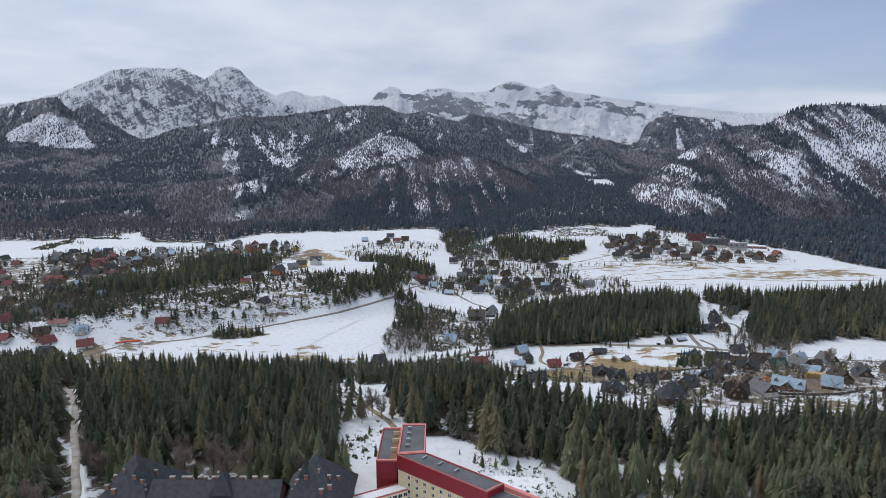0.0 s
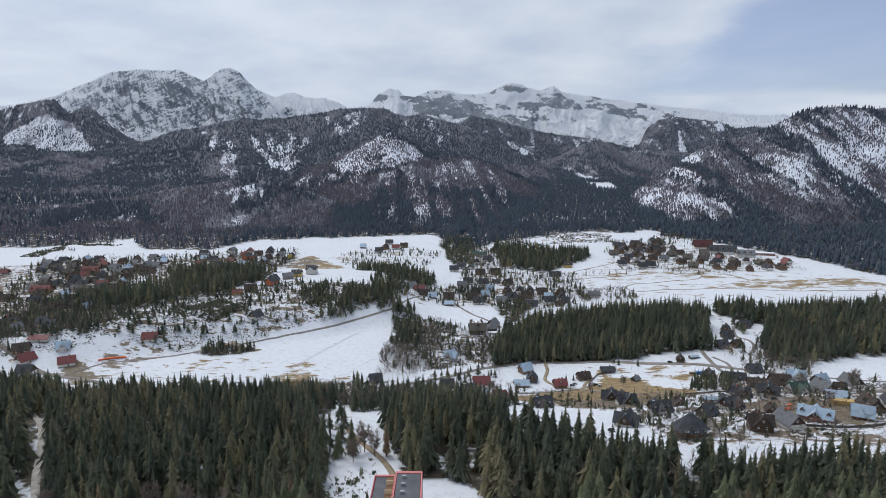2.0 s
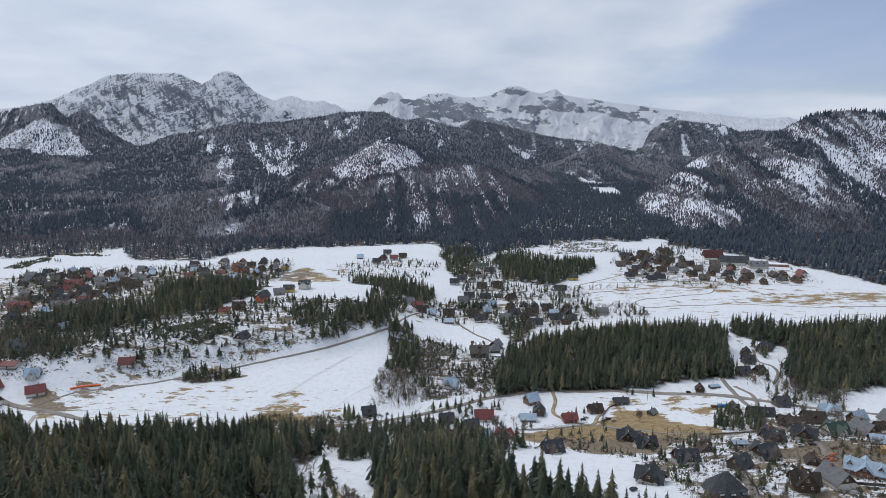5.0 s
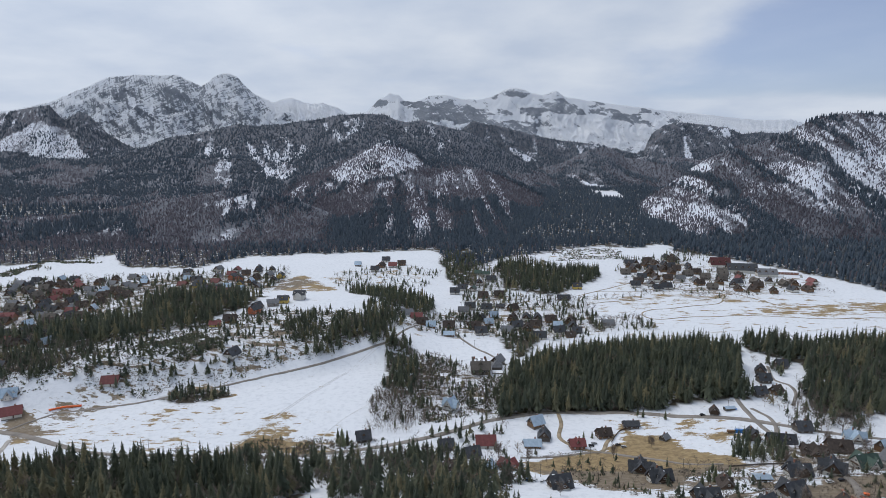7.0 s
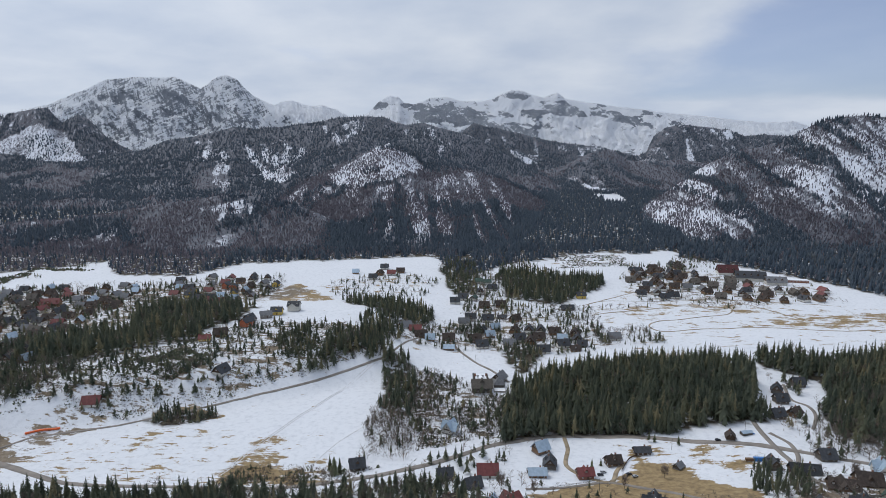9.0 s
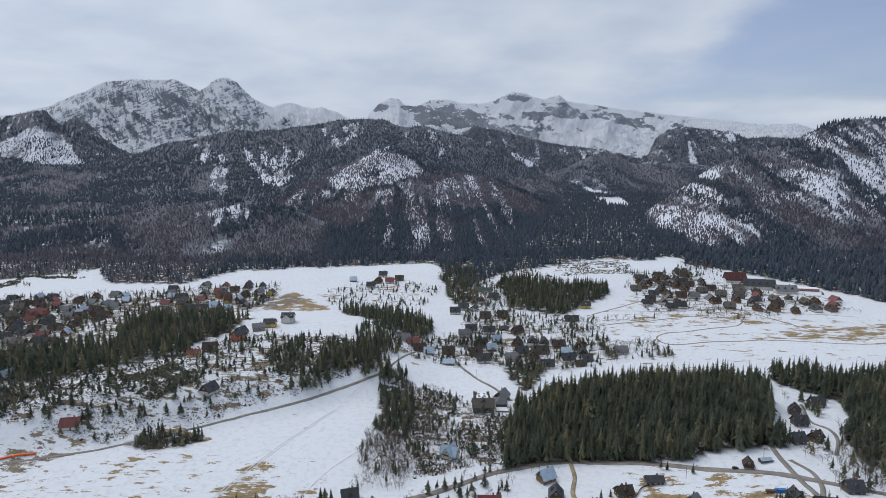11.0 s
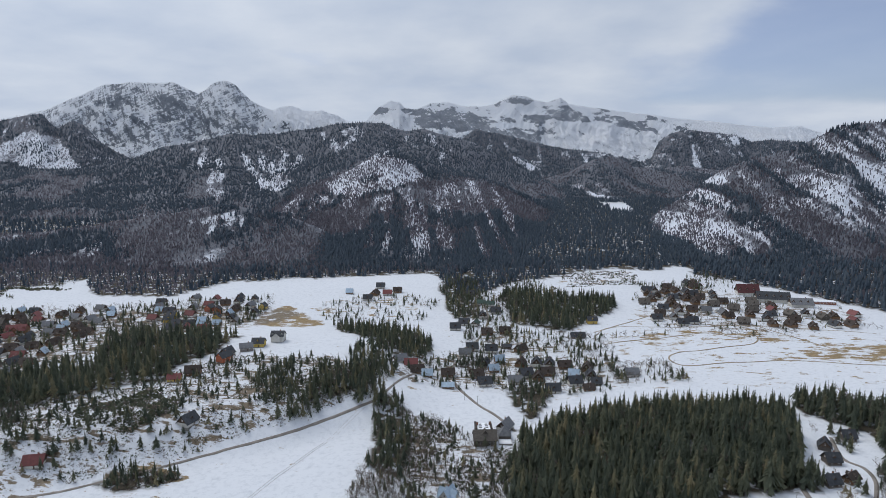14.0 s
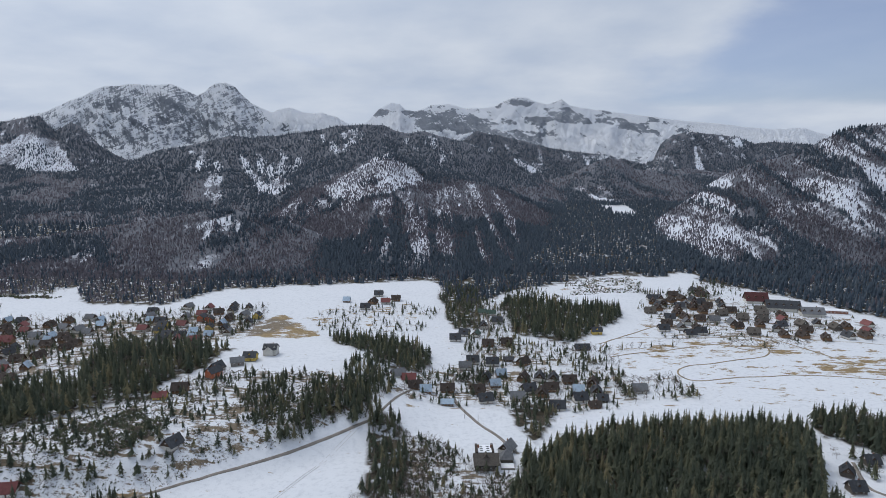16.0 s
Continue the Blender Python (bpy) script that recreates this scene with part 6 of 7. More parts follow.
# ---- red hotel ----
def hotel():
    base = 54.0
    ob = thing("hotel", pose(0, 0, 0), "modern hotel block with crimson cladding and cream windowed walls", "hotel")
    top = 79.0
    north = [(-18.3, 230.2), (-7.3, 231.6), (-7.6, 257.4), (-18.2, 257.4)]
    d = Vector((34.2, -27.0)).normalized()
    n = Vector((d.y, -d.x))          # towards the front court
    a0 = Vector((-18.3, 230.0))
    b0 = Vector((-7.3, 231.4))
    a1, b1 = a0 + d * 44.0, b0 + d * 38.0
    a2, b2 = a0 + d * 90.0, b0 + d * 84.0

    def slab(name, pts, z0, z1, mat, parent, label=""):
        bm = bmesh.new()
        prism(bm, [tuple(p) for p in pts], z0, z1)
        bmesh.ops.recalc_face_normals(bm, faces=bm.faces)
        return part(name, bm, mat, parent, label)

    def ring(name, pts, z0, z1, w, mat, parent, label=""):
        """A parapet coping along an outline."""
        bm = bmesh.new()
        c = sum((Vector(p) for p in pts), Vector((0, 0))) / len(pts)
        ins = []
        for p in pts:
            v = c - Vector(p)
            ins.append(Vector(p) + v.normalized() * w * 1.4)
        m = len(pts)
        lo = [bm.verts.new((*p, z0)) for p in pts]
        hi = [bm.verts.new((*p, z1)) for p in pts]
        lo2 = [bm.verts.new((*p, z0)) for p in ins]
        hi2 = [bm.verts.new((*p, z1)) for p in ins]
        for i in range(m):
            j = (i + 1) % m
            for f in ((lo[i], lo[j], hi[j], hi[i]), (hi[i], hi[j], hi2[j], hi2[i]), (hi2[i], hi2[j], lo2[j], lo2[i]), (lo2[i], lo2[j], lo[j], lo[i])):
                bm.faces.new(f)
        bmesh.ops.recalc_face_normals(bm, faces=bm.faces)
        return part(name, bm, mat, parent, label)
    wing = slab("north_wing", north, base - 4, top - 0.5, CRIMSON, ob, "crimson clad wing")
    slab("flat_roof", [(-17.6, 230.9), (-8.0, 232.2), (-8.3, 256.7), (-17.5, 256.7)], top - 0.49, top - 0.40, BITUMEN, wing)
    ring("coping", north, top - 0.6, top + 0.05, 0.9, PINK_TRIM, wing)
    for k in range(4):
        part("roof_vent", boxes((-15.5, -13.9, 236 + 5.5 * k, 237 + 5.5 * k, top - 0.4, top + 0.7)), STEEL, wing)
    main = slab("main_block", [a0, a1, b1, b0], base - 4, top - 6.5, CREAM, ob, "cream plastered storeys")
    attic_pts = [a0 + n * 0.35 - d * 0.2, a1 + n * 0.35, b1, b0]
    slab("top_storey", attic_pts, top - 6.5, top - 0.5, CRIMSON, ob, "crimson clad top storey")
    slab("main_roof", [a0 - n * 0.5 + d * 0.6, a1 - n * 0.5 - d * 0.6, b1 + n * 0.6 - d * 0.6, b0 + n * 0.6 + d * 0.6], top - 0.49, top - 0.40, BITUMEN, ob, "grey bitumen flat roof")
    ring("coping", attic_pts, top - 0.6, top + 0.05, 0.6, PINK_TRIM, ob, "faded red metal coping")
    slab("back_ledge", [b0, b1 + d * 46, b1 + d * 46 - n * 1.6, b0 - n * 1.6], top - 5.0, top - 1.2, PINK_TRIM, ob, "faded red metal ledge")
    slab("east_block", [a1, a2, b2, b1], base - 4, top - 3.0, CREAM, ob, "cream plastered storeys")
    slab("east_roof", [a1 - n * 0.4, a2 - n * 0.4, b2 + n * 0.4, b1 + n * 0.4], top - 2.99, top - 2.9, BITUMEN, ob)
    for k in range(3):
        c = a0 + d * (10 + 8 * k) - n * 3.2
        slab("roof_vent", [c, c + d * 0.7, c + d * 0.7 - n * 2.6, c - n * 2.6], top - 0.4, top + 0.25, STEEL, ob)
    yaw = math.degrees(math.atan2(d.y, d.x))
    for k in range(19):
        for s in range(4):
            c = a0 + d * (6.0 + 4.1 * k) + n * 0.05
            w = window(ob, c.x, c.y, top - 9.2 - 3.0 * s, yaw, 1.5, 1.6)
    west = [(-27.3, 232.0), (-18.9, 232.0), (-18.9, 261.8), (-27.3, 261.8)]
    low = slab("west_block", west, base - 4, 74.5, CRIMSON, ob, "lower crimson clad block")
    slab("flat_roof", [(-26.6, 232.8), (-22.0, 232.8), (-22.0, 261.0), (-26.6, 261.0)], 74.5, 74.58, BITUMEN, low)
    slab("terrace_floor", [(-21.9, 232.8), (-19.0, 232.8), (-19.0, 261.0), (-21.9, 261.0)], 74.5, 74.58, FRESH, low)
    ring("coping", west, 74.3, 75.1, 0.7, PINK_TRIM, low)
    for y0 in (240, 248, 255):
        part("divider", boxes((-22.0, -19.2, y0, y0 + 0.3, 74.5, 76.4)), CREAM, low)
    # low entrance wing with snow on its roof
    p0, p1 = Vector((-11.8, 229.0)), Vector((-40.0, 214.0))
    e = (p1 - p0).normalized()
    q = Vector((e.y, -e.x))
    if q.y > 0:
        q = -q
    lowwing = slab("entrance_wing", [p0 - q * 4.5, p1 - q * 4.5, p1 + q * 1.0, p0 + q * 1.0], base - 4, 65.2, CREAM, ob, "low cream entrance wing")
    slab("snowy_roof", [p0 - q * 3.9, p1 - q * 3.9, p1 + q * 0.4, p0 + q * 0.4], 65.2, 65.5, SNOW_MAT, lowwing, "snow-covered flat roof")
    ring("coping", [p0 - q * 4.6, p1 - q * 4.6, p1 + q * 1.1, p0 + q * 1.1], 65.0, 65.8, 0.45, PINK_TRIM, lowwing)
    for k in range(12):
        c = p0 + e * (2.0 + 2.3 * k) + q * 1.05
        window(lowwing, c.x, c.y, 62.6, math.degrees(math.atan2(-e.y, -e.x)), 1.9, 1.8)
    # snowed-up sports pitch behind the hotel
    pit = thing("sports_pitch", pose(33, 243, float(land_z(33, 243)) + 0.35, 0, 0, -6), "snow-covered sports pitch with a mesh fence", "pitch")
    part("pitch_surface", boxes((-11, 11, -7, 7, -1.5, 0.0)), SNOW_MAT, pit)
    for k in range(12):
        for s in (-7.2, 7.2):
            part("fence_post", boxes((-11 + 2 * k - 0.06, -11 + 2 * k + 0.06, s - 0.06, s + 0.06, -1, 2.4)), STEEL, pit)


hotel()


# ---- dark-roofed hotel with turrets ----
def old_hotel():
    ob = thing("hotel", pose(0, 0, 0), "large old hotel under steep dark grey roofs with many chimneys", "hotel")
    part("main_wall", boxes((-106, -60, 196, 220, 50, 70)), BRICK, ob, "brick red walls")
    part("main_gable", attic_mesh(46, 24, 70, 10), BRICK, ob, m=pose(-83, 208, 0))
    part("main_roof", roof_mesh(46, 24, 70, 10, 1.0, 0.4), CHARCOAL, ob, m=pose(-83, 208, 0))
    for cx in (-100, -95.5, -93.5, -89.5, -88, -84.5, -82.8, -79.0, -74.2, -69.5, -65.5):
        chimney(ob, cx, 209.0, 78.5, 80.9, BRICK, 0.9)
    for name, cx in (("west_wing", -115.4), ("east_wing", -47.6)):
        w = part(name, boxes((cx - 12, cx + 12, 194, 226, 50, 70.5)), BRICK, ob)
        part("wing_roof", hip_mesh(24, 32, 70.5, 17.0, 0.8, 1.2, 0.4, 0.8), CHARCOAL, w, m=pose(cx, 213, 0))
        s = 1 if cx < -80 else -1
        def slope_z(dx, dy):
            return 70 + 17 * (1 - max(abs(dx) / 13.2, abs(dy) / 17.2))
        for dx, dy, wide in ((-5.5, -4, 0.8), (-6.5, -8.5, 0.9), (-3.6, -9.5, 1.0), (2.5, -6.0, 0.9), (5.6, -7.0, 0.6), (6.5, 2.0, 0.8), (-8.0, 1.0, 0.8), (0.6, -12.5, 1.2), (-2.0, -4.5, 0.5)):
            z = slope_z(dx, dy)
            chimney(w, cx + s * dx, 213 + dy, z - 1.6, z + 1.6, BRICK, wide * 0.75)
        for k in range(5):
            part("roof_hatch", boxes((cx + s * (3.6 + k * 0.9) - 0.5, cx + s * (3.6 + k * 0.9) + 0.5, 210 - k * 1.4, 211 - k * 1.4, slope_z(3.6 + k * 0.9, -2.5 - k * 1.4) - 0.4, slope_z(3.6 + k * 0.9, -2.5 - k * 1.4) + 0.7)), SLATE, w)
        bm = bmesh.new()
        a = [bm.verts.new(c) for c in ((-2.2, -3, 0), (2.2, -3, 0), (0, -3, 4.2), (-2.2, 3, 0), (2.2, 3, 0), (0, 3, 4.2))]
        for f in ((0, 1, 2), (5, 4, 3), (0, 2, 5, 3), (1, 4, 5, 2), (0, 3, 4, 1)):
            bm.faces.new([a[i] for i in f])
        part("small_gable", bm, CHARCOAL, w, m=pose(cx + s * 3.4, 210, slope_z(3.4, -3) - 1.0))
        for k in range(3):
            dx = cx - 7 + 7 * k
            d2 = boxes((dx - 1.3, dx + 1.3, 195.4, 203, 71, 74.2))
            dd = part("dormer", d2, BRICK, w)
            window(dd, dx, 195.35, 71.6, 0, 1.3, 1.8)
            part("dormer_roof", roof_mesh(6.4, 3.0, 74.2, 1.6, 0.5, 0.2), CHARCOAL, dd, m=pose(dx, 198.6, 0, 0, 0, 90))
    bm = bmesh.new()
    tower = [(-84, 203.5), (-77, 203.5), (-77, 211), (-84, 211)]
    prism(bm, tower, 60, 77)
    t = part("middle_turret", bm, BRICK, ob)
    bm = bmesh.new()
    base = [bm.verts.new((*p, 77)) for p in ((-84.8, 202.7), (-76.2, 202.7), (-76.2, 211.8), (-84.8, 211.8))]
    tip = bm.verts.new((-80.5, 207.6, 84.4))
    bm.faces.new(base[::-1])
    for i in range(4):
        bm.faces.new((base[i], base[(i + 1) % 4], tip))
    part("turret_roof", bm, CHARCOAL, t)
    for k, cx in enumerate((-98, -91, -72, -66)):
        part("roof_window", boxes((cx - 0.5, cx + 0.5, 201.2, 202.4, 74.6, 75.6)), WHITE_PAINT, ob)


old_hotel()

# ---- shrubs, garden trees and hedges ----
def bush_shape(seed, n=16, needle=True):
    """A low shrub: a ragged clump of leaf-sized blades."""
    rng = np.random.RandomState(seed)
    V, F = [], []
    for _ in range(n):
        th, r = rng.rand() * 6.283, 0.5 * math.sqrt(rng.rand())
        p = np.array([r * math.cos(th), r * math.sin(th), 0.0])
        q = p * 1.25 + np.array([rng.normal() * 0.08, rng.normal() * 0.08, (0.45 + 0.55 * rng.rand()) * (1.1 - r)])
        s = np.array([-math.sin(th), math.cos(th), 0]) * (0.22 if needle else 0.08)
        k = len(V)
        V += [p - s, p + s, q]
        F += [(k, k + 1, k + 2)]
    return np.array(V), np.array(F)


BUSH = [bush_shape(s, 12) for s in range(5)]
TWIG_BUSH = [bush_shape(s + 9, 12, False) for s in range(4)]


OPEN_STRIP = [(-217, 686), (-206, 753), (-183, 833), (-172, 862), (-168, 797), (-182, 727), (-198, 670), (-236, 642), (-240, 657)]
OPEN_STRIP_UPPER = [(-170, 722), (-163, 816), (-150, 790), (-154, 753), (-160, 715)]


def shrubs(name, label, poly, spacing, seed, tall, brown=0.35, patch=0.48, wide=1.3):
    x, y, rng = scatter(poly, spacing, seed, lambda a, b: (fbm(a / 22, b / 22, 3, seed) > patch) & ~inside(OPEN_STRIP, a, b) & ~inside(OPEN_STRIP_UPPER, a, b))
    h = tall[0] + (tall[1] - tall[0]) * rng.rand(len(x)) ** 1.5
    tone = np.clip(rng.rand(len(x)) * 0.8, 0, 1)
    br = rng.rand(len(x)) < brown
    z = land_z(x, y) - 0.1
    if (~br).sum() > 3:
        joined(name, label + ", evergreen", x[~br], y[~br], z[~br], h[~br], BUSH, NEEDLE, rng, tone[~br], wide, "shrubs")
    if br.sum() > 3:
        joined(name, label + ", leafless", x[br], y[br], z[br], h[br], TWIG_BUSH, TWIG, rng, tone[br], wide, "shrubs")


CLEARING_NEAR = [(-74, 372), (-47, 366), (-26, 320), (-30, 284), (-34, 262), (-50, 285), (-56, 330)]
GLADE = [(-170, 478), (-80, 455), (-60, 405), (20, 405), (60, 450), (0, 500), (-60, 495), (-150, 492)]
shrubs("shrubs", "low shrubs on the snowy terrace slope", SLOPE_TERRACE, 1.9, 301, (0.35, 2.1), 0.6, 0.37)
shrubs("shrubs", "dark thicket on the terrace slope", THICKET, 1.8, 312, (1.0, 3.2), 0.25, 0.36)
shrubs("shrubs", "dark thicket on the upper terrace", THICKET_UPPER, 1.8, 313, (0.8, 2.6), 0.3, 0.36)
shrubs("shrubs", "scrub below the terrace woods", [(-395, 655), (-330, 640), (-300, 680), (-280, 735), (-310, 690), (-360, 670)], 2.2, 314, (0.6, 2.6), 0.5, 0.38)
shrubs("shrubs", "dark hedge in the far snowfield", [(-760, 1100), (-728, 1104), (-722, 1160), (-735, 1212), (-640, 1206), (-630, 1218), (-745, 1224), (-748, 1160)], 3.0, 316, (2.0, 5.0), 0.5, 0.2)
shrubs("shrubs", "scrub below the western trees", [(-486, 745), (-345, 690), (-290, 640), (-300, 614), (-375, 612), (-440, 606), (-500, 660)], 2.6, 317, (0.8, 2.6), 0.7, 0.40)
shrubs("shrubs", "scrub round the small copse", WOOD_COPSE, 1.8, 315, (0.8, 3.0), 0.8, 0.3)
shrubs("shrubs", "scrub along the stream", STREAM_BUSH, 1.9, 302, (0.8, 3.0), 0.72, 0.34)
woods("bare_woods", "dense leafless thicket below the lane", [(-66, 570), (-60, 640), (-40, 640), (-18, 590), (-30, 560)], 2.6, 303, MID_SPRUCE, NEEDLE, (6, 11), 0.96)
shrubs("shrubs", "scrub along the road bank", [(-150, 508), (-60, 515), (-40, 535), (-80, 540), (-150, 530)], 2.4, 304, (1.0, 3.2), 0.8, 0.42)
shrubs("shrubs", "young trees in the clearing", CLEARING_NEAR, 3.2, 305, (0.8, 3.0), 0.5, 0.48)
shrubs("shrubs", "scrub on the rocky knoll", [(-138, 720), (-127, 827), (-86, 822), (-58, 790), (-64, 745), (-102, 712)], 2.6, 306, (0.8, 3.2), 0.6, 0.38)
shrubs("shrubs", "scrub beside the snowy slope", [(-420, 900), (-340, 950), (-300, 880), (-400, 800), (-440, 840)], 3.4, 307, (0.8, 3.0), 0.6, 0.48)
shrubs("shrubs", "garden shrubs between the chalets", VILLAGE_EAST, 3.4, 308, (0.8, 2.8), 0.65, 0.47)
shrubs("shrubs", "shrubs in the glade below the woods", GLADE, 3.2, 309, (0.8, 3.0), 0.7, 0.5)
shrubs("shrubs", "brush on the clear-cut slope", CLEAR_CUT, 3.6, 310, (1.0, 3.5), 0.6, 0.40)
shrubs("shrubs", "scrub behind the hotel", [(-6, 284), (30, 270), (46, 250), (60, 230), (40, 225), (14, 262), (-8, 268)], 2.6, 311, (0.6, 2.2), 0.5, 0.5)


def clear_of_houses(gap):
    hx, hy = np.array(TAKEN, float).T

    def fn(x, y):
        d = np.hypot(x[:, None] - hx[None], y[:, None] - hy[None]).min(1)
        return d > gap
    return fn


def garden(name, label, poly, spacing, seed, tall, bare, share, gap=8.0, shapes=None, wide=1.35):
    c = clear_of_houses(gap)
    woods(name, label, poly, spacing, seed, shapes or LOW_SPRUCE, NEEDLE, tall, bare, lambda x, y: c(x, y) & (fbm(x / 26, y / 26, 3, seed + 3) > 1 - share), wide)


garden("garden_trees", "conifers and bare trees between town houses", [(-640, 900), (-700, 1080), (-480, 1110), (-260, 1160), (-255, 1080), (-300, 930), (-400, 800), (-395, 690), (-480, 700), (-560, 790)], 8.0, 401, (7, 15), 0.66, 0.76, 6.5)
garden("garden_trees", "conifers and bare trees at the town edge", [(-640, 880), (-700, 1000), (-770, 1040), (-760, 880), (-620, 720), (-520, 620), (-450, 600), (-430, 690), (-540, 790)], 8.0, 443, (7, 15), 0.6, 0.78, 6.5)
garden("garden_trees", "conifers and bare trees in the hill village", [(290, 990), (300, 1130), (330, 1210), (440, 1260), (600, 1100), (600, 1040), (480, 975), (400, 985)], 8.0, 402, (4, 9), 0.62, 0.56, 7.5)
garden("garden_trees", "conifers and bare trees in the hamlet", [(-50, 800), (-40, 860), (20, 900), (30, 1010), (60, 1180), (110, 1180), (100, 1000), (210, 960), (200, 800), (160, 770), (70, 790)], 6.5, 403, (6, 14), 0.60, 0.78, 6.5)
garden("garden_trees", "conifers and bare trees between the chalets", VILLAGE_EAST + [(60, 520)], 7.5, 404, (4, 10), 0.74, 0.56, 9.0, MID_SPRUCE, 1.35)
garden("garden_trees", "trees along the stream", STREAM_BUSH, 4.8, 405, (5, 12), 0.78, 0.70, 11.0, MID_SPRUCE, 1.35)
garden("garden_trees", "lone trees on the terrace slope", SLOPE_TERRACE, 8.0, 406, (5, 14), 0.40, 0.62, 8.0, MID_SPRUCE, 1.35)
garden("garden_trees", "loose trees in the glade below the woods", GLADE, 5.6, 407, (10, 21), 0.40, 0.80, 9.0, MID_SPRUCE, 1.35)
garden("garden_trees", "roadside trees by the farmhouses", [(-30, 490), (60, 495), (60, 560), (40, 570), (-30, 530)], 7.0, 408, (6, 13), 0.6, 0.70, 8.0, MID_SPRUCE, 1.35)
garden("garden_trees", "trees round the houses in the clearing", [(255, 560), (320, 590), (345, 660), (310, 700), (280, 650), (262, 600)], 8.0, 409, (8, 16), 0.5, 0.45, 8.0, MID_SPRUCE, 1.35)
garden("garden_trees", "bare trees edging the east woods", [(255, 520), (300, 500), (330, 540), (300, 585), (270, 560)], 5.5, 410, (9, 15), 0.85, 0.75, 7.0, MID_SPRUCE, 1.35)
garden("garden_trees", "bare trees edging the spruce block", [(56, 574), (150, 580), (150, 588), (60, 592)], 6.0, 411, (5, 10), 0.9, 0.6, 7.0, MID_SPRUCE, 1.35)
garden("garden_trees", "trees on the western yards", [(-440, 560), (-345, 600), (-340, 680), (-400, 660), (-450, 620)], 9.0, 412, (6, 13), 0.5, 0.6, 9.0, MID_SPRUCE, 1.35)
garden("garden_trees", "bare trees along the hill village edge", [(180, 940), (300, 985), (420, 975), (600, 1015), (600, 990), (420, 950), (280, 955)], 8.0, 419, (6, 13), 0.92, 0.5, 7.0)
garden("garden_trees", "bare trees on the slope of the hamlet", [(170, 850), (240, 850), (260, 800), (180, 785)], 6.5, 420, (7, 15), 0.85, 0.7, 6.0)
garden("garden_trees", "scattered trees on the snowy upper terrace", [(-140, 1000), (-20, 1030), (0, 1130), (-60, 1180), (-150, 1160), (-190, 1100)], 9.0, 421, (5, 12), 0.5, 0.62, 8.0)
garden("garden_trees", "mixed trees below the terrace woods", [(-486, 745), (-345, 690), (-300, 622), (-330, 612), (-375, 612), (-440, 606), (-500, 660)], 6.0, 416, (6, 17), 0.50, 0.82, 7.0, MID_SPRUCE, 1.35)
garden("garden_trees", "bare trees in the clearing", [(-84, 300), (-82, 370), (-66, 390), (-50, 350), (-52, 300)], 9.0, 417, (9, 19), 0.70, 0.66, 4.0, MID_SPRUCE, 1.35)
garden("garden_trees", "loose trees above the road bank", [(-230, 470), (-90, 460), (-60, 480), (-90, 494), (-190, 496)], 9.0, 418, (9, 19), 0.45, 0.55, 4.0, MID_SPRUCE, 1.35)
garden("garden_trees", "hedge trees in the far snowfield", [(-760, 1128), (-690, 1150), (-650, 1240), (-640, 1262), (-675, 1262), (-720, 1190)], 8.0, 413, (5, 11), 0.5, 0.55)
garden("garden_trees", "bare trees at the edge of the east field", [(180, 800), (255, 785), (255, 835), (232, 850), (185, 850)], 8.0, 414, (6, 12), 0.9, 0.55, 8.0)
garden("garden_trees", "trees below the hill village", [(20, 1180), (120, 1200), (180, 1210), (170, 1280), (40, 1300)], 9.5, 415, (7, 14), 0.4, 0.6)


woods("bare_woods", "grey alder thicket beside the road", [(-22, 556), (45, 578), (52, 600), (30, 640), (0, 640), (-18, 590)], 4.6, 444, MID_SPRUCE, NEEDLE, (4, 9), 0.88, clear_of_houses(9.0))
woods("spruce_woods", "mixed trees behind the western yards", [(-480, 640), (-420, 618), (-372, 622), (-350, 640), (-385, 655), (-440, 680), (-475, 690)], 6.4, 445, MID_SPRUCE, NEEDLE, (8, 17), 0.5, clear_of_houses(8.0), 1.2)
shrubs("shrubs", "scrub between the western yards", [(-480, 600), (-400, 560), (-335, 600), (-326, 645), (-400, 676), (-470, 690)], 2.4, 446, (0.8, 2.6), 0.6, 0.4)
woods("spruce_woods", "dense clump of spruces in the village", [(192, 462), (194, 482), (214, 514), (234, 498), (212, 457)], 5.0, 430, MID_SPRUCE, NEEDLE, (9, 15), 0.1)
woods("spruce_woods", "tall spruces at the lane below the knoll", [(-137, 691), (-103, 704), (-104, 742), (-127, 721)], 5.5, 431, MID_SPRUCE, NEEDLE, (13, 21), 0.1)
woods("spruce_woods", "spruces on the edge of the upper terrace", [(-173, 738), (-139, 780), (-150, 820), (-161, 770)], 5.5, 432, MID_SPRUCE, NEEDLE, (9, 17), 0.15)
woods("bare_woods", "grey leafless thicket by the stream", [(-68, 592), (-50, 633), (-39, 622), (-17, 566), (-33, 540), (-56, 552)], 3.2, 433, MID_SPRUCE, NEEDLE, (6, 12), 0.93)
woods("bare_woods", "grey leafless thicket above the stream", [(-28, 655), (-12, 705), (2, 618), (-19, 594)], 3.6, 434, MID_SPRUCE, NEEDLE, (6, 11), 0.9)
woods("bare_woods", "leafless scrub on the road bank", ROADSCRUB, 3.6, 435, MID_SPRUCE, NEEDLE, (3, 7), 0.85)
shrubs("shrubs", "scrub on the far side of the road", ROADSCRUB, 1.8, 436, (0.8, 2.4), 0.8, 0.36)
woods("bare_woods", "reddish leafless trees above the hill village", [(430, 1262), (470, 1222), (520, 1250), (500, 1320), (440, 1290)], 7.0, 437, LOW_SPRUCE, NEEDLE, (8, 14), 0.8)
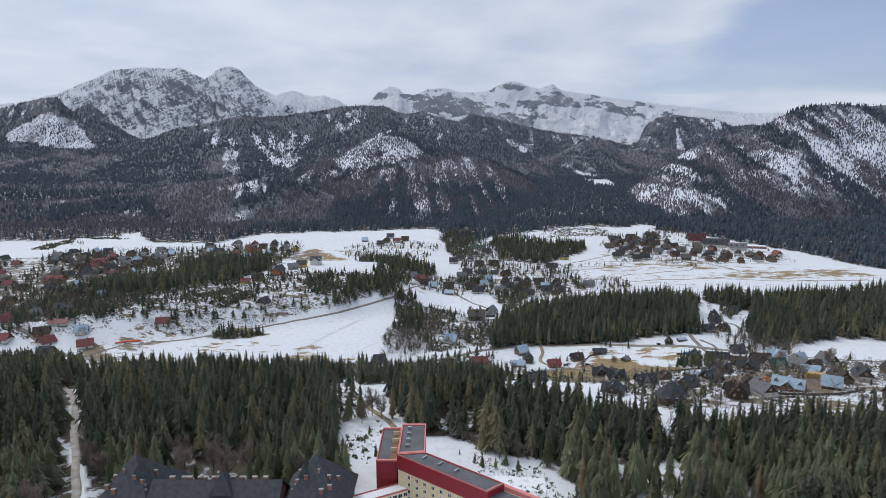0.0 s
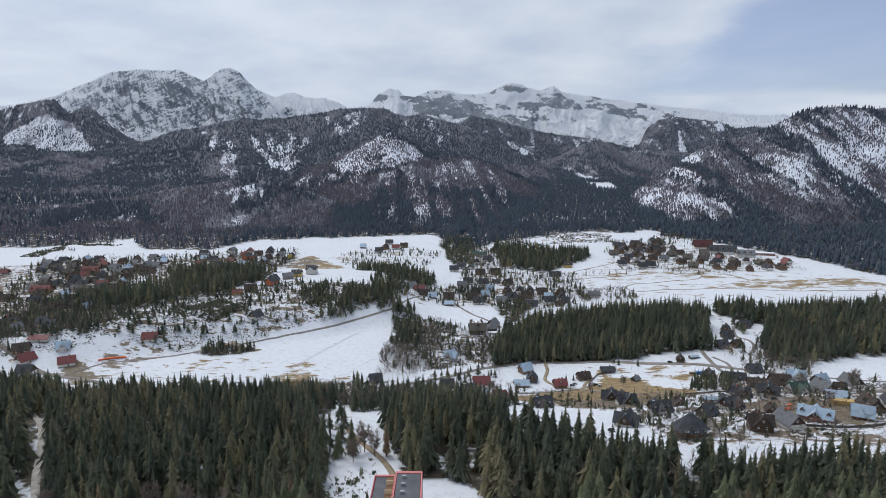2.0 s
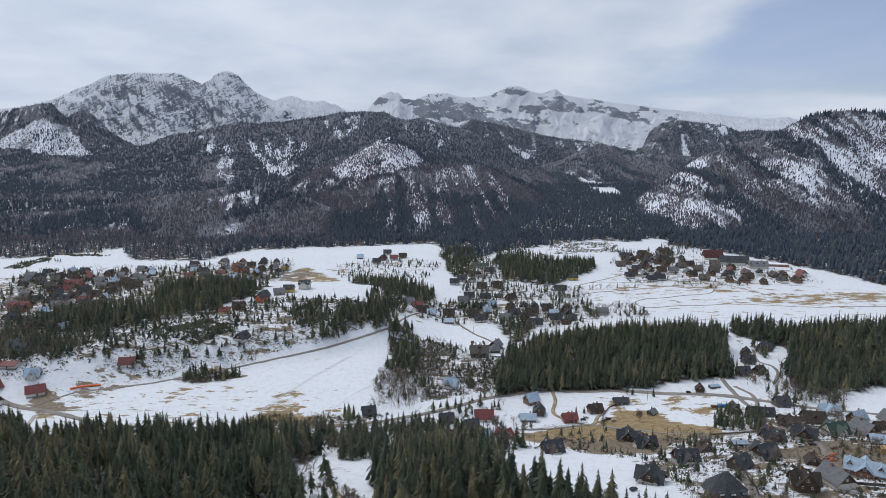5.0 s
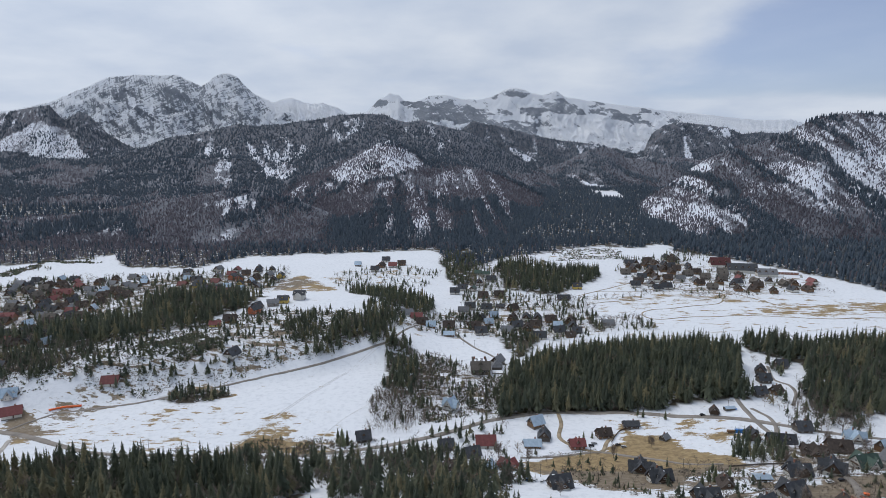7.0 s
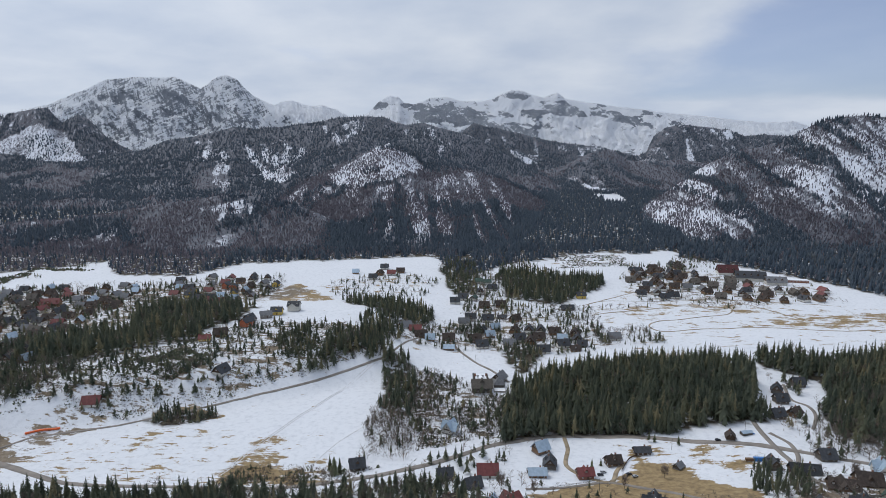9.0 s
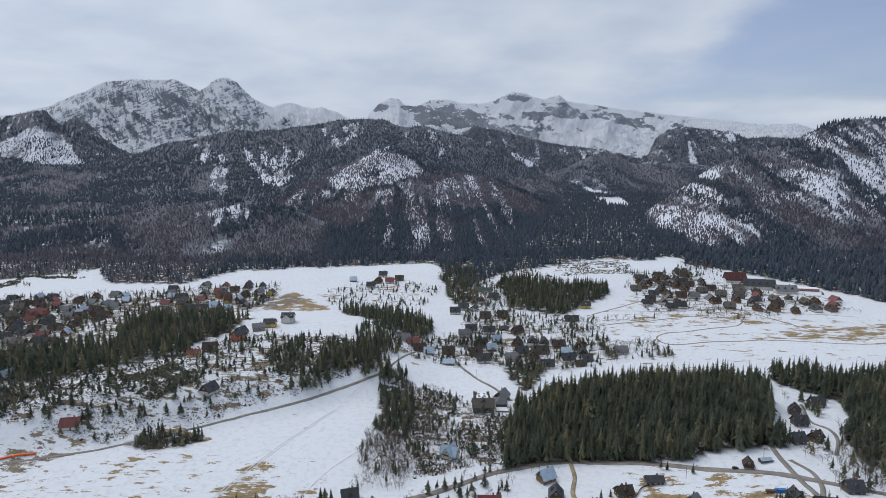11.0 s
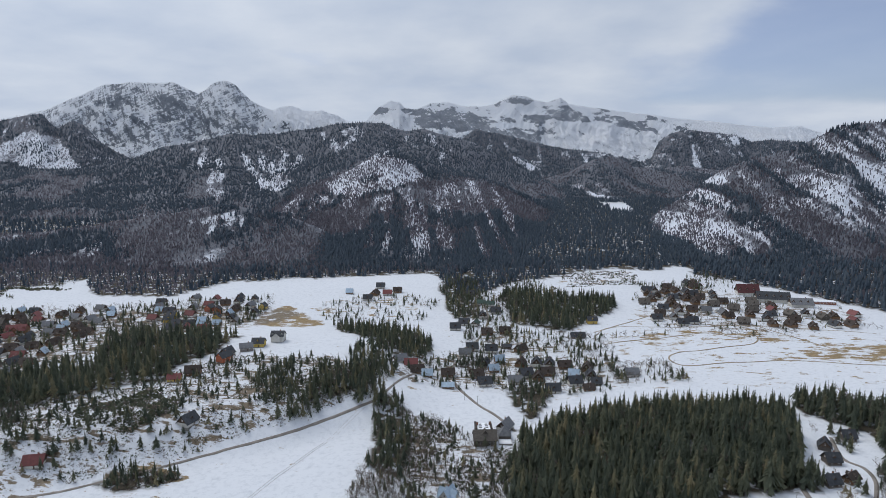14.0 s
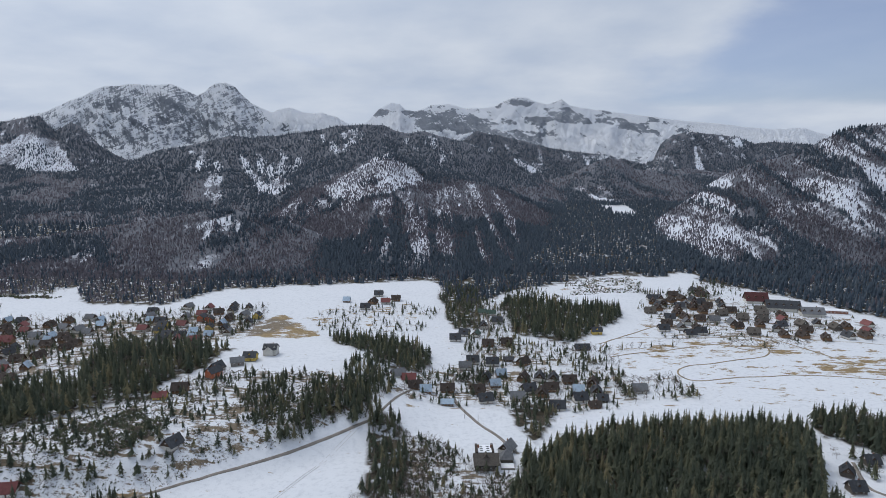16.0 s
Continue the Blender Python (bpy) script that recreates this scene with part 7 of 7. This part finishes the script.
woods("spruce_woods", "spruces along the top of the hill village", [(305, 1262), (332, 1206), (372, 1208), (430, 1176), (466, 1222), (400, 1240), (350, 1240)], 9.0, 438, LOW_SPRUCE, NEEDLE, (9, 17), 0.3)
woods("bare_woods", "leafless trees before the east woods", [(258, 560), (276, 574), (306, 592), (336, 640), (322, 560), (312, 516), (280, 530)], 6.5, 439, MID_SPRUCE, NEEDLE, (7, 14), 0.8)
garden("garden_trees", "loose spruces on the open terrace strip", [(-236, 645), (-200, 670), (-186, 727), (-172, 797), (-172, 859), (-206, 753), (-217, 686)], 11.0, 440, (4, 12), 0.4, 0.5, 6.0, MID_SPRUCE, 1.35)
garden("garden_trees", "trees in the western yards by the road", [(-470, 560), (-350, 600), (-330, 640), (-420, 690), (-520, 700), (-560, 640)], 7.5, 441, (6, 16), 0.55, 0.75, 7.0, MID_SPRUCE, 1.35)
garden("garden_trees", "leafless trees round the chalets", VILLAGE_EAST, 8.5, 442, (6, 12), 0.9, 0.6, 7.0, MID_SPRUCE, 1.3)

# ---- single trees ----
rng_one = np.random.RandomState(7)
for kind, row in (("spruce", [(157, 565, 9), (161, 564, 7), (176, 557, 8), (107, 534, 8), (114, 537, 6), (-76, 528, 13), (-72, 523, 15), (-69, 527, 12), (192, 478, 9), (198, 481, 10), (204, 477, 9), (211, 479, 10), (217, 483, 9), (221, 478, 8), (148, 424, 9), (153, 427, 11), (158, 430, 10), (168, 433, 9)]),
                  ("spruce", [(-46, 322, 20), (-52, 318, 17), (-38, 296, 6), (-32, 272, 7), (-30, 268, 4), (18, 262, 7), (24, 259, 6), (29, 262, 7), (34, 257, 6), (15, 268, 4), (8, 274, 3)]),
                  ("larch", [(-62, 262, 20), (-50, 262, 19), (-28, 318, 19), (-24, 330, 20), (118, 240, 14), (126, 236, 13), (150, 234, 17)]),
                  ("bare", [(-112, 246, 16), (-102, 252, 18), (-94, 246, 16), (-88, 254, 15), (-120, 262, 14), (-40, 325, 15), (-34, 318, 13), (-44, 312, 12), (186, 400, 9), (182, 384, 10), (240, 330, 9), (156, 330, 9), (272, 470, 10), (258, 486, 11), (212, 452, 9), (196, 412, 10), (246, 398, 9), (120, 500, 9), (60, 490, 10), (40, 498, 11), (66, 412, 8), (300, 455, 12), (312, 470, 12), (150, 512, 9)])):
    for x, y, h in row:
        tree(kind, x, y, h, rng_one)
for k in range(13):
    u = k / 12
    tree("spruce", 90 + 30 * u, 446 - 38 * u + 4 * math.sin(k), 3.2 + 1.2 * ((k * 7) % 3) / 2, rng_one, 0.9, "small clipped conifer at the meadow edge", "clipped conifers")


# ---- vehicles, poles, fences, building site ----
def car(x, y, deg, paint, label):
    ob = thing("car", pose(x, y, float(land_z(x, y)) + 0.32, 0, 0, deg), label, "car", "parked cars")
    bm = bmesh.new()
    prof = [(-2.1, 0.35), (2.1, 0.35), (2.15, 0.75), (1.3, 0.95), (-2.05, 1.0)]
    a = [bm.verts.new((px, -0.85, pz)) for px, pz in prof]
    b = [bm.verts.new((px, 0.85, pz)) for px, pz in prof]
    bm.faces.new(a)
    bm.faces.new(b[::-1])
    for i in range(5):
        bm.faces.new((a[i], b[i], b[(i + 1) % 5], a[(i + 1) % 5]))
    bmesh.ops.recalc_face_normals(bm, faces=bm.faces)
    body = part("body", bm, paint, ob)
    bm = bmesh.new()
    lo = [bm.verts.new(c) for c in ((-2.0, -0.8, 0.98), (1.1, -0.8, 0.96), (1.1, 0.8, 0.96), (-2.0, 0.8, 0.98))]
    hi = [bm.verts.new(c) for c in ((-1.6, -0.65, 1.45), (0.3, -0.65, 1.48), (0.3, 0.65, 1.48), (-1.6, 0.65, 1.45))]
    for i in range(4):
        bm.faces.new((lo[i], lo[(i + 1) % 4], hi[(i + 1) % 4], hi[i]))
    part("cabin_glass", bm, GLASS, ob)
    part("cabin_roof", boxes((-1.6, 0.3, -0.65, 0.65, 1.46, 1.52)), paint, ob)
    for wx in (-1.3, 1.35):
        for wy in (-0.8, 0.8):
            bm = bmesh.new()
            bmesh.ops.create_cone(bm, cap_ends=True, segments=14, radius1=0.33, radius2=0.33, depth=0.22, matrix=pose(wx, wy, 0.33, 90))
            part("wheel", bm, TYRE, ob)


CAR_WHITE = plain("white_car_paint", (0.7, 0.71, 0.72), 0.05, 1, 0.25)
CAR_BLUE = plain("blue_car_paint", (0.10, 0.18, 0.30), 0.05, 1, 0.25)
CAR_DARK = plain("dark_car_paint", (0.03, 0.03, 0.035), 0.05, 1, 0.25)
CAR_SILVER = plain("silver_car_paint", (0.40, 0.42, 0.44), 0.05, 1, 0.3)
for x, y, deg, paint, word in ((53, 446, 60, CAR_BLUE, "blue"), (57, 443, 60, CAR_WHITE, "white"), (61, 440, 60, CAR_WHITE, "white"), (214, 415, 5, CAR_WHITE, "white"), (132, 517, 20, CAR_SILVER, "silver"), (129, 521, 20, CAR_DARK, "dark"), (110, 522, 0, CAR_DARK, "dark"), (113, 526, 10, CAR_SILVER, "silver"), (95, 352, 30, CAR_DARK, "dark"), (222, 417, 0, CAR_DARK, "dark"), (205, 557, 10, CAR_DARK, "dark")):
    car(x, y, deg, paint, word + " car parked beside the house")


def pole(x, y, h=9):
    ob = thing("utility_pole", pose(x, y, float(land_z(x, y)), 0, 0, 20), "wooden utility pole with a crossarm", "pole", "utility poles")
    bm = bmesh.new()
    bmesh.ops.create_cone(bm, cap_ends=True, segments=8, radius1=0.16, radius2=0.11, depth=h + 1, matrix=pose(0, 0, (h - 1) / 2))
    part("post", bm, GREY_WOOD, ob)
    part("crossarm", boxes((-0.9, 0.9, -0.06, 0.06, h - 0.8, h - 0.65)), GREY_WOOD, ob)
    for k in (-0.75, 0, 0.75):
        part("insulator", boxes((k - 0.05, k + 0.05, -0.05, 0.05, h - 0.65, h - 0.4)), WHITE_PAINT, ob)


for x, y in ((62, 454), (103, 497), (169, 551), (229, 566), (283, 570), (20, 690), (-120, 505), (-210, 515), (150, 455), (215, 470), (36, 760), (-20, 560), (24, 770)):
    pole(x, y)


def fence(points, h, mat, label, gap=2.2, solid=True):
    """A fence along a plan line: posts and boards, each its own piece."""
    line = smooth_line(points, gap)
    ob = thing("fence", pose(0, 0, 0), label, "fence")
    for p, q in zip(line, line[1:]):
        v = q - p
        if np.linalg.norm(v) < 0.3:
            continue
        a = math.degrees(math.atan2(v[1], v[0]))
        z0, z1 = float(land_z(*p)), float(land_z(*q))
        tilt = -math.degrees(math.atan2(z1 - z0, np.linalg.norm(v)))
        part("post", boxes((-0.07, 0.07, -0.07, 0.07, -0.5, h + 0.1)), mat, ob, m=pose(p[0], p[1], z0, 0, 0, a))
        n = float(np.linalg.norm(v))
        rows = [(0.07, n - 0.07, -0.03, 0.03, 0.25, h)] if solid else [(0.07, n - 0.07, -0.03, 0.03, zz, zz + 0.14) for zz in (0.4, h - 0.15)]
        part("board", boxes(*rows), mat, ob, m=pose(p[0], p[1], z0, 0, tilt, a))


fence([(60, 500), (86, 508), (112, 515)], 1.1, GREY_WOOD, "low weathered rail fence by the lane", 2.6, False)
fence([(196, 421), (178, 402), (163, 380), (153, 345)], 1.5, GREY_WOOD, "dark board fence along the village lane")
fence([(178, 455), (215, 452)], 1.3, GREY_WOOD, "dark board fence by the meadow")
fence([(205, 355), (225, 350), (245, 352), (262, 360)], 1.8, GREY_WOOD, "weathered board fence round the building site")
fence([(126, 527), (136, 543), (146, 548)], 1.6, TIMBER, "brown board fence behind the farmhouse")
fence([(240, 456), (262, 452), (285, 450)], 1.4, CONCRETE, "pale wall beside the village street")
fence([(60, 700), (72, 700), (76, 672), (58, 668)], 1.2, GREY_WOOD, "grey fence round the abandoned garden", 3.0, False)


def site_things():
    net = thing("safety_netting", pose(0, 0, 0), "orange plastic safety netting beside the lane", "netting")
    line = smooth_line([(-326, 583), (-317, 589), (-305, 594)], 3.0)
    for p, q in zip(line, line[1:]):
        v = q - p
        n = float(np.linalg.norm(v))
        if n > 0.4:
            part("netting_panel", boxes((0, n - 0.05, -1.0, 1.0, 0.2, 1.3)), ORANGE_NET, net, m=pose(p[0], p[1], float(land_z(*p)), 0, 0, math.degrees(math.atan2(v[1], v[0]))))
    stack = thing("timber_stack", pose(256, 397, float(land_z(256, 397)), 0, 0, -12), "stack of fresh yellow sawn timber", "timber")
    for k in range(5):
        for j in range(7):
            part("beam", boxes((-8, 8 - (k * 3 + j) % 4 * 0.5, j * 0.7 - 2.4, j * 0.7 - 1.8, 0.2 + k * 0.6, 0.75 + k * 0.6)), YELLOW_WOOD, stack)
    heap = thing("rubble_heap", pose(210, 384, float(land_z(210, 384)), 0, 0, 0), "heap of orange and grey building rubble", "rubble")
    rng = random.Random(3)
    for k in range(60):
        sx, sy, sz = rng.uniform(0.3, 1.5), rng.uniform(0.3, 1.0), rng.uniform(0.2, 0.7)
        part("rubble_piece", boxes((-sx, sx, -sy, sy, -0.2, sz)), rng.choice((ORANGE_NET, CONCRETE, BRICK, TIMBER, BRICK)), heap, m=pose(rng.gauss(0, 6), rng.gauss(0, 4), 0.1, rng.uniform(-12, 12), rng.uniform(-12, 12), rng.uniform(0, 180)))
    box_ = thing("container", pose(219, 525, float(land_z(219, 525)) + 0.1, 0, 0, -5), "blue steel container beside a timber stack", "container")
    part("container_body", boxes((-3.5, 3.5, -1.2, 1.2, 0.0, 2.5)), BLUE_TARP, box_)
    part("wood_pile", boxes((-9, -3.9, -1.0, 1.0, 0, 1.6), (3.9, 9, -1.0, 1.0, 0, 1.5)), FRESH, box_)
    for k in range(8):
        part("rib", boxes((-3.3 + 0.9 * k, -3.1 + 0.9 * k, -1.27, -1.2, 0.1, 2.4)), BLUE_TARP, box_)
    tarp = thing("covered_stack", pose(229, 564, float(land_z(229, 564)), 0, 0, 10), "stack under pale and blue tarpaulins", "stack")
    part("stack", boxes((-4, 4, -2, 2, 0, 2.0)), GREY_WOOD, tarp)
    part("tarpaulin", roof_mesh(8.6, 4.6, 2.0, 1.2, 0.2, 0.06), BLUE_ROOF, tarp)
    part("blue_sheet", boxes((3, 6, -1.5, 1.5, 0.0, 1.1)), BLUE_TARP, tarp)


YELLOW_WOOD = plain("fresh_sawn_timber", (0.60, 0.41, 0.17), 0.2, 0.8, 0.8)
site_things()
